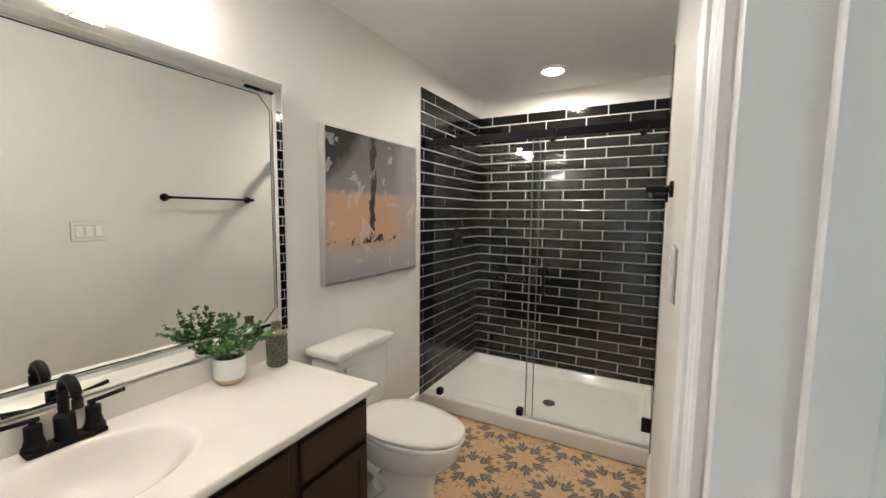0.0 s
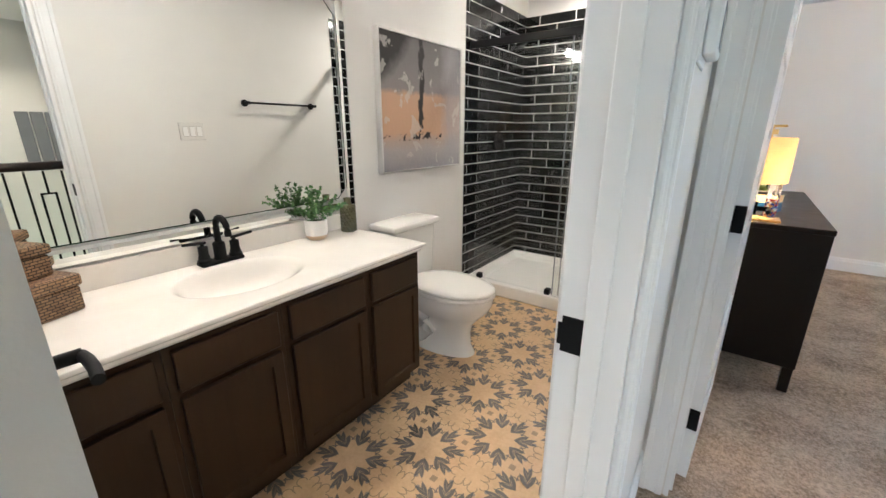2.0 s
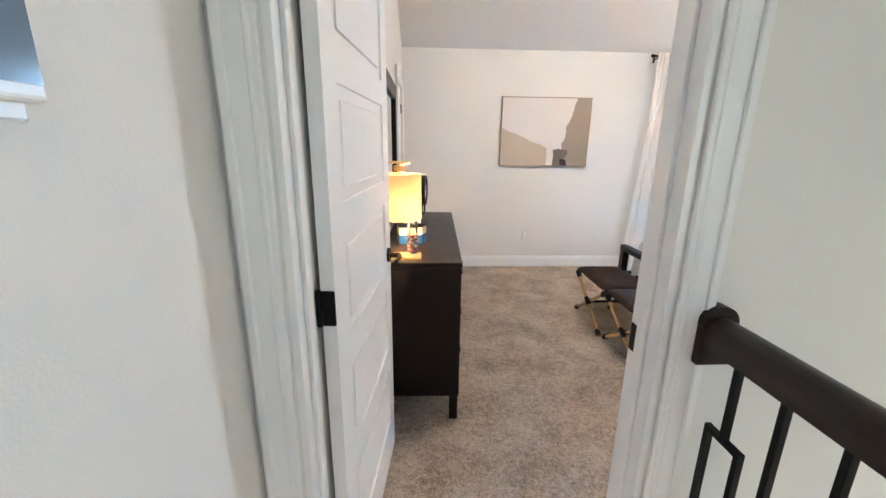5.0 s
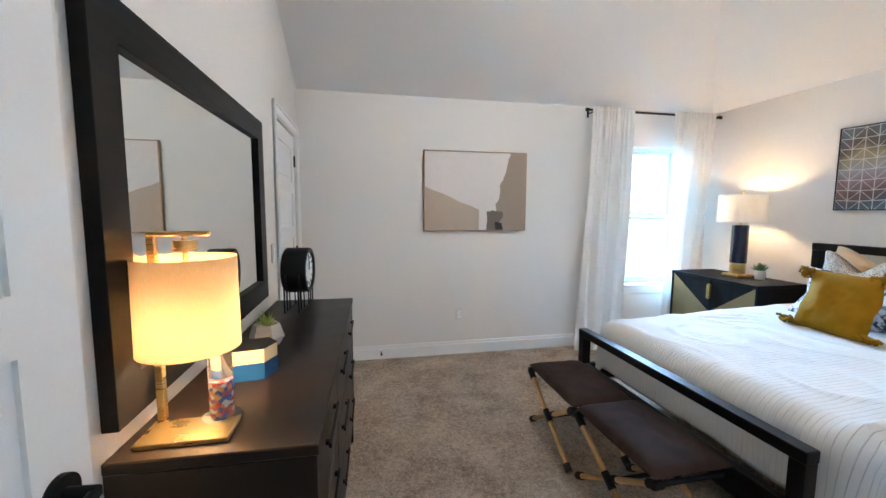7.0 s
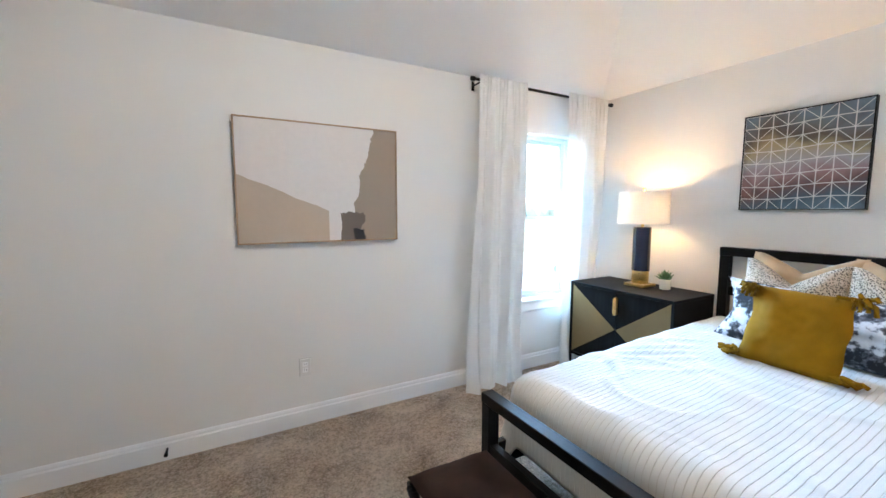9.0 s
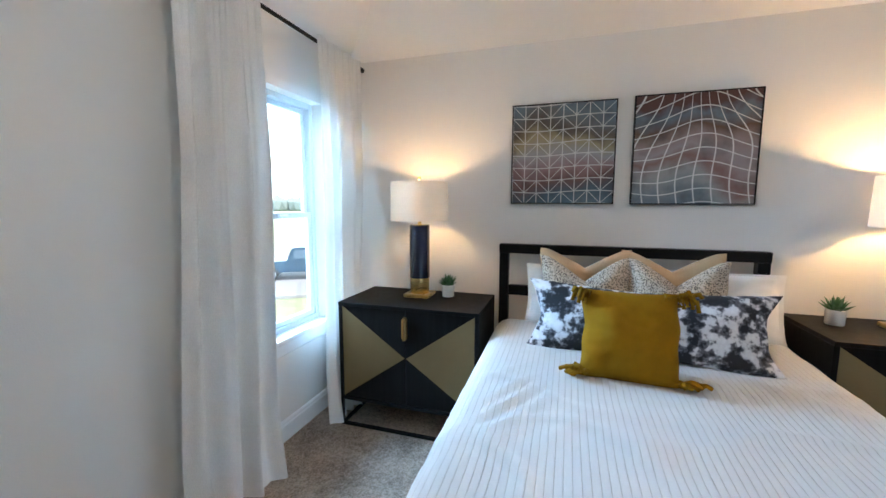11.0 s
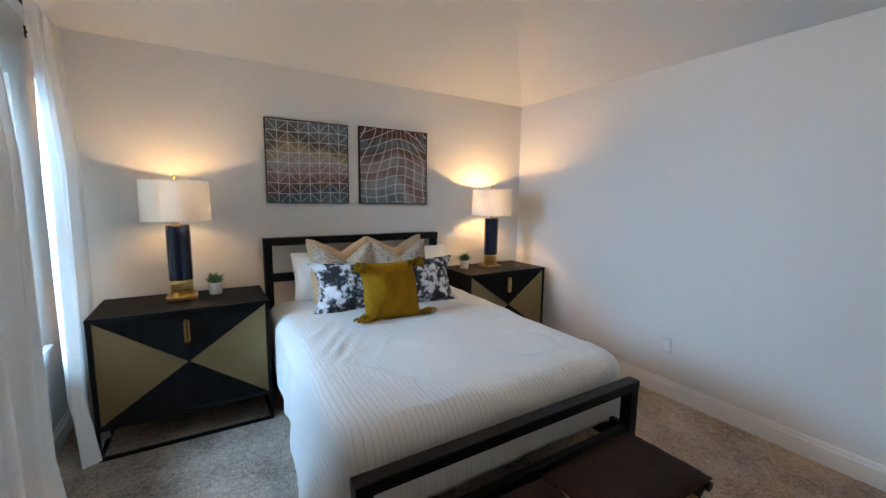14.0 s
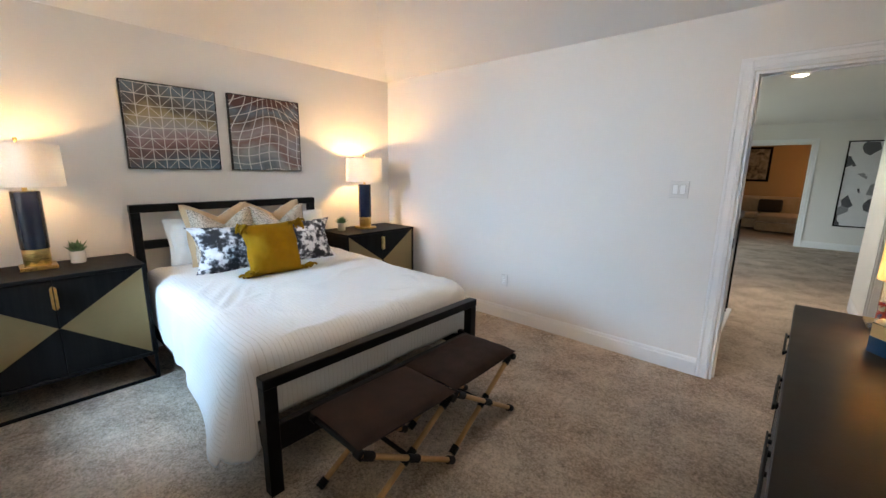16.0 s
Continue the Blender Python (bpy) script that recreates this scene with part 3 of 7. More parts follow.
for axis, at, out, a0, a1 in (
    ("y", RN, -1, RW + 0.015, RE), ("x", RE, -1, RS + 0.015, RN - 0.015), ("y", RS, 1, 1.348, RE - 0.015),
    ("x", RW, 1, RS, CLOSET[0] - 0.085), ("x", RW, 1, CLOSET[1] + 0.085, RN - 0.015),
    ("x", HW, 1, 1.058, HS), ("x", HW, 1, -0.85, 0.198),
    ("y", -5.65, 1, -3.0, 0.725), ("y", -5.65, 1, 2.105, 3.72), ("x", 3.72, -1, -5.63, 0.14), ("y", -0.97, -1, -3.0, HW),
    ("x", BW, 1, 1.78, 2.94), ("x", BE, -1, 1.06, 2.94), ("y", BS, 1, -0.6, BE),
):
    base_run(axis, at, out, a0, a1)


def casing(name, axis, face, out, a0, a1, top, low=0.0, label="white painted door casing with a bead"):
    """Casing round an opening a0..a1 of a wall face."""
    bm = bmesh.new()
    w = 0.083
    d0, d1, d2 = face + 0.0005 * out, face + 0.013 * out, face + 0.020 * out
    for s, e, (lo, hi) in ((a0 - w, a0 - 0.006, (d0, d1)), (a0 - w, a0 - w + 0.02, (d0, d2)), (a0 - 0.03, a0 - 0.018, (d0, d1 + 0.003 * out)),
                           (a1 + 0.006, a1 + w, (d0, d1)), (a1 + w - 0.02, a1 + w, (d0, d2)), (a1 + 0.018, a1 + 0.03, (d0, d1 + 0.003 * out))):
        zt = top + w
        args = (s, e, min(lo, hi), max(lo, hi), low, zt) if axis == "x" else (min(lo, hi), max(lo, hi), s, e, low, zt)
        add_box(bm, *args, bevel=0.003)
    for z0, z1, hi in ((top + 0.006, top + w, d1), (top + w - 0.02, top + w, d2), (top + 0.018, top + 0.03, d1 + 0.003 * out)):
        lo, h2 = min(d0, hi), max(d0, hi)
        args = (a0 - w + 0.001, a1 + w - 0.001, lo, h2 - 0.0004, z0, z1 - 0.0004) if axis == "x" else (lo, h2 - 0.0004, a0 - w + 0.001, a1 + w - 0.001, z0, z1 - 0.0004)
        add_box(bm, *args, bevel=0.003)
    setting(name, bm, TRIM, label, "door casing")


def jamb(axis, t0, t1, a0, a1, top, stop, low=0.0):
    """Lining of an opening, with a door stop; the opening inside measures a0..a1."""
    bm = bmesh.new()
    for s, e, z0, z1 in ((a0 - 0.0005, a0 + 0.016, low, top), (a1 - 0.016, a1 + 0.0005, low, top), (a0 + 0.016, a1 - 0.016, top - 0.016, top + 0.0005)):
        args = (s, e, t0 - 0.002, t1 + 0.002, z0, z1) if axis == "x" else (t0 - 0.002, t1 + 0.002, s, e, z0, z1)
        add_box(bm, *args, bevel=0.0015)
    for s, e, z0, z1 in ((a0 + 0.016, a0 + 0.027, low, top - 0.016), (a1 - 0.027, a1 - 0.016, low, top - 0.016), (a0 + 0.027, a1 - 0.027, top - 0.027, top - 0.016)):
        args = (s, e, stop, stop + 0.035, z0, z1) if axis == "x" else (stop, stop + 0.035, s, e, z0, z1)
        add_box(bm, *args, bevel=0.002)
    setting("door_frame", bm, TRIM, "white painted door lining with a stop", "door frame")


jamb("y", BE, HW, *BATH_DOOR[:2], BATH_DOOR[3], BE + 0.045)
casing("trim_bath_door", "y", HW, 1, *BATH_DOOR[:2], BATH_DOOR[3])
casing("trim_bath_door_inner", "y", BE, -1, *BATH_DOOR[:2], BATH_DOOR[3])
jamb("x", HS, RS, *BED_DOOR[:2], BED_DOOR[3], RS - 0.075, FZ)
casing("trim_bedroom_door", "x", HS, -1, *BED_DOOR[:2], BED_DOOR[3], FZ)
casing("trim_bedroom_door_inner", "x", RS, 1, *BED_DOOR[:2], BED_DOOR[3], FZ)
casing("trim_closet_door", "y", RW, 1, CLOSET[0], CLOSET[1], CLOSET[3], FZ)
jamb("x", -5.77, -5.65, 0.81, 2.02, 2.06, -5.73)
casing("trim_loft_opening", "x", -5.65, 1, 0.81, 2.02, 2.06)


def door_leaf(name, label, m, width, height, handles=(1, -1), hinge_side=0, low=0.0):
    """A five-panel door: x along its width from the hinge, y through its thickness, z up."""
    door = thing(name, label, "door", m, "", "structure")
    th = 0.035
    z0 = 0.008 + low
    bm = bmesh.new()
    stile, rails = 0.105, 5
    span = (height - z0 - 0.20 - 0.11 - 4 * 0.085) / rails
    add_box(bm, 0, stile, -th, 0, z0, height)
    add_box(bm, width - stile, width, -th, 0, z0, height)
    z = z0
    edges = []
    for i in range(rails + 1):
        h = 0.20 if i == 0 else 0.11 if i == rails else 0.085
        add_box(bm, stile, width - stile, -th, 0, z, min(z + h, height))
        z += h
        if i < rails:
            edges.append((z, z + span))
            z += span
    part("stile_frame", bm, TRIM, door)
    for lo, hi in edges:
        bm = bmesh.new()
        add_box(bm, stile, width - stile, -th + 0.008, -0.008, lo, hi)
        for s in (1, -1):
            y_in, y_out = (-0.008, -0.0035) if s == 1 else (-th + 0.0035, -th + 0.008)
            add_box(bm, stile + 0.035, width - stile - 0.035, y_in, y_out, lo + 0.035, hi - 0.035, 0.004)
        part("panel", bm, TRIM, door)
    for s in handles:
        y = 0.0 if s == 1 else -th
        bm = bmesh.new()
        add_rod(bm, (width - 0.065, y, 0.965), (width - 0.065, y + s * 0.010, 0.965), 0.030, seg=24)
        add_rod(bm, (width - 0.065, y, 0.965), (width - 0.065, y + s * 0.052, 0.965), 0.011)
        add_tube(bm, [(width - 0.065, y + s * 0.050, 0.965), (width - 0.09, y + s * 0.054, 0.965), (width - 0.13, y + s * 0.055, 0.966), (width - 0.175, y + s * 0.052, 0.968)], 0.009)
        part("door_handle", bm, BLACK, door, "black lever handle", True)
    for hz in (0.25, 1.055 if hinge_side else 1.03, height - 0.2):
        # a leaf let into the hinge edge, rounded at its corners
        bm = prism([(-th + 0.0005, hz - 0.044), (-0.012, hz - 0.044), (-0.004, hz - 0.036), (-0.004, hz + 0.036), (-0.012, hz + 0.044), (-th + 0.0005, hz + 0.044)], "x", -0.0025, 0.0005) if hinge_side else box(-0.006, 0.0, -th, -0.002, hz - 0.045, hz + 0.045, 0.002)
        hy = 0.005
        add_rod(bm, (-0.004, hy, hz - 0.046), (-0.004, hy, hz + 0.046), 0.0065)
        if not hinge_side:
            add_box(bm, -0.004, 0.026, hy - 0.002, 0.0022, hz - 0.044, hz + 0.044, 0.001)
        part("hinge", bm, BLACK, door, "black hinge", True)
    return door


# bedroom door stands open along the side wall; the bathroom's opens inwards; the closet's is shut
door_leaf("door_bedroom", "white five-panel bedroom door, standing open", pose(0.484, RS + 0.012, 0.004, 0, 0, 85.5), 0.775, 2.025, (-1,), 0, -0.028)
door_leaf("door_bathroom", "white bathroom door, standing open", pose(BE - 0.014, 0.300, 0.004, 0, 0, 176), 0.64, 2.015, (-1,), 1)
door_leaf("door_closet", "white five-panel closet door, shut", pose(RW - 0.012, CLOSET[1] - 0.018, 0.004, 0, 0, -90), 0.748, 1.985, (), 0, -0.028)

# leaves of the hinges and the strike on the linings
bm = box(BE + 0.006, BE + 0.044, 0.953 - 0.0016, 0.9545, 0.925, 0.995, 0.0006)
add_box(bm, BE - 0.001, BE + 0.008, 0.951, 0.9535, 0.938, 0.982, 0.001)
tagged(part("strike_plate", bm, BLACK), "black strike plate on the bathroom door lining", "strike plate", "", "structure")
for hz in (0.25, 1.03, 1.81):
    tagged(part("hinge_plate", box(BE + 0.002, BE + 0.045, 0.2865, 0.2888, hz - 0.05, hz + 0.05, 0.0008), BLACK), "black hinge plate on the bathroom door lining", "hinge", "hinge plates", "structure")
tagged(part("latch_plate", box(1.2430, 1.2458, RS - 0.036, RS - 0.004, 0.93, 1.0, 0.0008), BLACK), "black strike plate on the bedroom door lining", "strike plate", "", "structure")

# window: a single-hung white vinyl unit with a deep sill
win = thing("window_bedroom", "white single-hung vinyl window, shut", "window", None, "", "structure")
wx0, wx1, wz0, wz1 = WINDOW
bm = bmesh.new()
fy0, fy1 = RN + 0.075, RN + 0.145
for args in ((wx0, wx0 + 0.035, fy0, fy1, wz0, wz1), (wx1 - 0.035, wx1, fy0, fy1, wz0, wz1), (wx0 + 0.035, wx1 - 0.035, fy0, fy1, wz0, wz0 + 0.035), (wx0 + 0.035, wx1 - 0.035, fy0, fy1, wz1 - 0.035, wz1)):
    add_box(bm, *args, bevel=0.003)
part("window_frame", bm, VINYL_BACKLIT, win)
for nm, za, zb, ya in (("upper_sash", 1.31, wz1 - 0.035, RN + 0.115), ("lower_sash", wz0 + 0.035, 1.345, RN + 0.085)):
    bm = bmesh.new()
    xa, xb, yb, s = wx0 + 0.036, wx1 - 0.036, ya + 0.026, 0.034
    for args in ((xa, xa + s, ya, yb, za, zb), (xb - s, xb, ya, yb, za, zb), (xa + s, xb - s, ya, yb, za, za + s), (xa + s, xb - s, ya, yb, zb - s, zb)):
        add_box(bm, *args, bevel=0.003)
    sash = part(nm, bm, VINYL_BACKLIT, win)
    pane = part("pane", box(xa + s, xb - s, ya + 0.011, ya + 0.015, za + s, zb - s), GLASS, sash)
    pane.visible_shadow = False
bm = box(4.02, 4.10, RN + 0.072, RN + 0.0845, 1.322, 1.338, 0.003)
part("sash_lock", bm, PLASTIC, win)
bm = bmesh.new()
add_box(bm, wx0 - 0.05, wx1 + 0.05, RN - 0.035, RN + 0.074, wz0 - 0.022, wz0 + 0.004, 0.005)
part("window_sill", bm, TRIM, win)
part("apron", box(wx0 - 0.03, wx1 + 0.03, RN - 0.016, RN - 0.0005, wz0 - 0.10, wz0 - 0.022, 0.004), TRIM, win)

# ---- bathroom ----
def shaker_front(name, parent, x, y0, y1, z0, z1, flat=False):
    """A cabinet front facing +x: frame and sunk panel in one mesh."""
    bm = bmesh.new()
    f = 0.052
    if flat:
        add_box(bm, x, x + 0.019, y0, y1, z0, z1, 0.003)
    else:
        add_box(bm, x, x + 0.019, y0, y1, z0, z1, 0.0015)
        bm.faces.ensure_lookup_table()
        front = max(bm.faces, key=lambda g: g.calc_center_median().x * 10 + g.calc_area())
        bmesh.ops.inset_region(bm, faces=[front], thickness=f)
        bmesh.ops.inset_region(bm, faces=[front], thickness=0.004, depth=-0.010)
    return part(name, bm, CABINET, parent)


def vanity_unit(y0, y1, label):
    unit = thing("vanity_cabinet", label, "cabinet", None, "vanity cabinets in a row")
    x = -0.722
    bm = bmesh.new()
    add_box(bm, BW, x, y0 + 0.0008, y1 - 0.0008, 0.10, 0.60)
    add_box(bm, x - 0.02, x, y0 + 0.0008, y1 - 0.0008, 0.60, 0.7555)
    if y1 > 1.7:
        add_box(bm, BW, x - 0.02, y1 - 0.02, y1 - 0.0008, 0.60, 0.7555)
    part("body", bm, CABINET, unit)
    part("toe_kick", box(BW, x - 0.065, y0 + 0.001, y1 - 0.001, 0.0, 0.10), CABINET, unit)
    e0 = y0 + 0.022
    e1 = y1 - 0.022
    shaker_front("drawer_front", unit, x + 0.0005, e0, e1, 0.595, 0.725, True)
    shaker_front("door", unit, x + 0.0005, e0, e1, 0.115, 0.572)
    return unit


for y0, y1 in ((-0.09, 0.265), (0.265, 0.63), (0.63, 0.99), (0.99, 1.385), (1.385, 1.735)):
    vanity_unit(y0, y1, "dark brown vanity cabinet with drawer front and sunk-panel door")

# worktop with a sunk oval basin
top = thing("vanity_worktop", "cream cultured-marble worktop with moulded oval basin", "worktop")
BX, BY, RX, RY = -0.968, 1.005, 0.172, 0.222
X0, X1, Y0, Y1, ZT = BW + 0.001, -0.677, -0.095, 1.752, 0.79
bm = bmesh.new()
ring = 64
outer, lips = [], []
for i in range(ring):
    a = 6.283185 * i / ring
    ca, sa = math.cos(a), math.sin(a)
    lips.append((BX + RX * ca, BY + RY * sa))
    k = min([((X1 - 0.006 - BX) if ca > 0 else (X0 - BX)) / ca if abs(ca) > 1e-6 else 1e9, ((Y1 - 0.006 - BY) if sa > 0 else (Y0 - BY)) / sa if abs(sa) > 1e-6 else 1e9])
    outer.append((BX + k * ca, BY + k * sa))
corners = [(X0, Y0), (X0, Y1 - 0.006), (X1 - 0.006, Y1 - 0.006), (X1 - 0.006, Y0)]
for c in corners:
    j = min(range(ring), key=lambda i: (outer[i][0] - c[0]) ** 2 + (outer[i][1] - c[1]) ** 2)
    outer[j] = c
vo = [bm.verts.new((x, y, ZT)) for x, y in outer]
prev = vo
for scale, depth in ((1.10, 0.0), (1.06, -0.0015), (1.02, -0.006), (0.97, -0.016), (0.90, -0.034), (0.80, -0.060), (0.66, -0.088), (0.48, -0.108), (0.30, -0.117), (0.12, -0.121)):
    cur = [bm.verts.new((BX + (x - BX) * scale + 0.45 * depth, BY + (y - BY) * scale, ZT + depth)) for x, y in lips]
    for i in range(ring):
        bm.faces.new((prev[i], prev[(i + 1) % ring], cur[(i + 1) % ring], cur[i]))
    prev = cur
bm.faces.new(prev)
part("basin_top", bm, MARBLE, top, "", True)
bm = prism([(X1 - 0.006, ZT), (X1 - 0.002, ZT - 0.002), (X1, ZT - 0.007), (X1, ZT - 0.012), (X1 - 0.008, ZT - 0.018), (X1 - 0.006, ZT - 0.026), (X1 - 0.011, ZT - 0.034), (X1 - 0.05, ZT - 0.034)], "y", Y0, Y1 - 0.004)
add_prism(bm, [(Y1 - 0.006, ZT), (Y1 - 0.002, ZT - 0.002), (Y1, ZT - 0.007), (Y1, ZT - 0.012), (Y1 - 0.008, ZT - 0.018), (Y1 - 0.011, ZT - 0.034), (Y1 - 0.05, ZT - 0.034)], "x", X0, X1 - 0.005)
part("moulded_edge", bm, MARBLE, top)
part("backsplash", box(BW + 0.0005, BW + 0.020, Y0, Y1 - 0.004, ZT - 0.002, ZT + 0.088, 0.004), MARBLE, top)
part("drain", lathe([(0, 0.004), (0.018, 0.004), (0.024, 0.0), (0.024, -0.004)], (BX - 0.054, BY, ZT - 0.120)), CHROME, top, "dark metal drain", True)

# faucet
FX, FY = -1.182, 1.03
faucet = thing("faucet", "matte black two-handle basin faucet with curved spout", "faucet", pose(FX, FY, ZT))
bm = bmesh.new()
add_box(bm, -0.028, 0.028, -0.085, 0.085, 0.0, 0.016, 0.006, None, 2)
add_lathe(bm, [(0, 0.016), (0.026, 0.016), (0.026, 0.02), (0.023, 0.026), (0.023, 0.08), (0.019, 0.085), (0.013, 0.088)], seg=20)
part("base", bm, BLACK, faucet, "", True)
pts = [(0, 0, 0.08), (0, 0, 0.14)] + [(0.045 - 0.045 * math.cos(radians(a)), 0, 0.145 + 0.045 * math.sin(radians(a))) for a in range(0, 181, 15)] + [(0.092, 0, 0.122)]
part("spout", tube(pts, 0.0125, 14), BLACK, faucet, "", True)
for s in (-1, 1):
    bm = lathe([(0.026, 0.014), (0.026, 0.024), (0.021, 0.030), (0.021, 0.036), (0.018, 0.045), (0.018, 0.078), (0.007, 0.082), (0.007, 0.096)], (0, s * 0.062, 0), 18)
    add_rod(bm, (0.0, s * 0.050, 0.092), (0.012, s * 0.135, 0.102), 0.0062)
    part("lever", bm, BLACK, faucet, "", True)
part("lift_rod", add_lathe(rod((-0.022, 0, 0.01), (-0.022, 0, 0.10), 0.003), [(0, 0.098), (0.006, 0.10), (0.006, 0.112), (0, 0.114)], (-0.022, 0, 0), 12), BLACK, faucet, "", True)

# wall mirror: bevelled mirror strips round a plate with clipped corners
mir = thing("vanity_mirror", "wide clear wall mirror over the white vanity top", "mirror")
MY0, MY1, MZ0, MZ1, MX = 0.18, 1.82, 0.885, 1.962, BW + 0.003
W = 0.072
C = 0.05
iy0, iy1, iz0, iz1 = MY0 + W, MY1 - W, MZ0 + W, MZ1 - W
plate = [(iy0 + C, iz0), (iy1 - C, iz0), (iy1, iz0 + C), (iy1, iz1 - C), (iy1 - C, iz1), (iy0 + C, iz1), (iy0, iz1 - C), (iy0, iz0 + C)]
part("glass_plate", prism(plate, "x", MX, MX + 0.006), MIRROR, mir)
rim = bmesh.new()
grown = [(y + (0.005 if y > 1 else -0.005), z + (0.005 if z > 1.4 else -0.005)) for y, z in plate]
add_prism(rim, grown, "x", MX - 0.001, MX + 0.0035)
part("dark_rim", rim, MIRROR_EDGE, mir, "dark green glass edge")


def strip(a, b, c, d):
    """A bevelled strip: its outer edge a-b, its inner edge c-d."""
    bm = bmesh.new()
    lo = [bm.verts.new((MX + 0.001, *p)) for p in (a, b, d, c)]
    m1 = [tuple(p[i] * 0.72 + q[i] * 0.28 for i in (0, 1)) for p, q in ((a, c), (b, d))]
    m2 = [tuple(p[i] * 0.20 + q[i] * 0.80 for i in (0, 1)) for p, q in ((a, c), (b, d))]
    ao, bo = bm.verts.new((MX + 0.010, *a)), bm.verts.new((MX + 0.010, *b))
    am, bmid = bm.verts.new((MX + 0.019, *m1[0])), bm.verts.new((MX + 0.019, *m1[1]))
    an, bn = bm.verts.new((MX + 0.019, *m2[0])), bm.verts.new((MX + 0.019, *m2[1]))
    ai, bi = bm.verts.new((MX + 0.012, *c)), bm.verts.new((MX + 0.012, *d))
    for f in ((ao, bo, bmid, am), (am, bmid, bn, an), (an, bn, bi, ai), (lo[0], lo[1], bo, ao), (lo[3], lo[2], bi, ai), (lo[0], ao, am, an, ai, lo[3]), (lo[1], bo, bmid, bn, bi, lo[2]), lo):
        bm.faces.new(f)
    part("bevelled_strip", bm, MIRROR, mir, "narrow bevelled mirror strip")


o = [(MY0, MZ0), (MY1, MZ0), (MY1, MZ1), (MY0, MZ1)]
i4 = [(iy0 - 0.012, iz0 - 0.012), (iy1 + 0.012, iz0 - 0.012), (iy1 + 0.012, iz1 + 0.012), (iy0 - 0.012, iz1 + 0.012)]
for k in range(4):
    strip(o[k], o[(k + 1) % 4], i4[k], i4[(k + 1) % 4])
bm = bmesh.new()
add_prism(bm, [(MY0, MZ0), (MY1, MZ0), (MY1, MZ1), (MY0, MZ1)], "x", BW + 0.0005, MX - 0.0015)
part("backing", bm, WHITE_LINEN, mir)

# vanity light over the mirror
vl = thing("vanity_light", "lit black vanity light bar over the mirror", "wall light")
part("bar", box(BW + 0.0005, BW + 0.03, 0.70, 1.30, 2.16, 2.22, 0.004), BLACK, vl)
for y in (0.78, 1.0, 1.22):
    part("shade", lathe([(0.03, 0.0), (0.045, -0.03), (0.055, -0.09), (0.052, -0.09), (0.042, -0.03), (0.028, -0.004)], (BW + 0.09, y, 2.22), 20), SHADE, vl, "", True)
    part("arm", tube([(BW + 0.03, y, 2.19), (BW + 0.07, y, 2.20), (BW + 0.09, y, 2.226)], 0.008), BLACK, vl)
    part("bulb", lathe([(0, 0.0), (0.02, -0.01), (0.026, -0.035), (0.016, -0.058), (0, -0.064)], (BW + 0.09, y, 2.20), 16), BULB_WARM, vl, "lit bulb", True)
    lamp("vanity_bulb", "POINT", pose(BW + 0.09, y, 2.10), 4.1, NEUTRAL, 0.04)


# leafy plant in a white pot
def leafy_plant(m):
    plant = thing("potted_plant", "bushy green boxwood-like plant in a white ceramic pot", "plant", m)
    part("pot", lathe([(0, 0.0), (0.038, 0.0), (0.050, 0.012), (0.054, 0.035), (0.054, 0.098), (0.050, 0.098), (0.049, 0.085), (0, 0.085)], seg=28), POT_TWO, plant, "white glazed pot with a bare clay foot", True)
    part("soil", lathe([(0, 0.09), (0.049, 0.086)], seg=20), SOIL, plant)
    rng = random.Random(4)
    stems, leaves = bmesh.new(), bmesh.new()
    for s in range(26):
        a, lean = rng.uniform(0, 6.283), rng.uniform(0.25, 1.15)
        n = Vector((math.cos(a) * math.sin(lean), math.sin(a) * math.sin(lean), math.cos(lean)))
        length = rng.uniform(0.10, 0.165)
        p0 = Vector((rng.uniform(-0.03, 0.03), rng.uniform(-0.03, 0.03), 0.088))
        pts = [p0 + n * length * k / 4 + Vector((0, 0, 0.035 * (k / 4) * (1 - lean * 0.7 * k / 4))) for k in range(5)]
        if plant.matrix_world.translation.x + pts[-1].x < BW + 0.03:
            continue
        add_tube(stems, pts, 0.0013, 4)
        for k in range(11):
            f = 0.25 + 0.75 * k / 10
            base = pts[0].lerp(pts[-1], f) + Vector((0, 0, 0.03 * f * (1 - f)))
            for _ in range(3):
                d = Vector((rng.gauss(0, 1), rng.gauss(0, 1), rng.gauss(0.3, 0.8))).normalized()
                side = d.cross(Vector((rng.gauss(0, 1), rng.gauss(0, 1), 1))).normalized()
                up = side.cross(d)
                ln, wd = rng.uniform(0.012, 0.021), rng.uniform(0.006, 0.010)
                q = [base, base + d * ln * 0.45 + side * wd + up * 0.002, base + d * ln, base + d * ln * 0.45 - side * wd + up * 0.002]
                mid_v = base + d * ln * 0.5 - up * 0.0015
                v = [leaves.verts.new(c) for c in q] + [leaves.verts.new(mid_v)]
                for i in range(4):
                    leaves.faces.new((v[i], v[(i + 1) % 4], v[4]))
    part("stems", stems, SUCCULENT, plant)
    tagged(part("foliage", leaves, LEAF, plant, "many small green leaves"), kind="stuff")
    return plant


mk = Nodes("white_pot_clay_foot", 0.35)
zc = mk.node("ShaderNodeSeparateXYZ", {0: mk.coords()}).outputs[2]
mk.set("Base Color", mk.mix(mk.math("GREATER_THAN", zc, 0.022), (0.62, 0.45, 0.30), (0.84, 0.82, 0.79)))
POT_TWO = mk.mat
leafy_plant(pose(-1.165, 1.49, ZT))

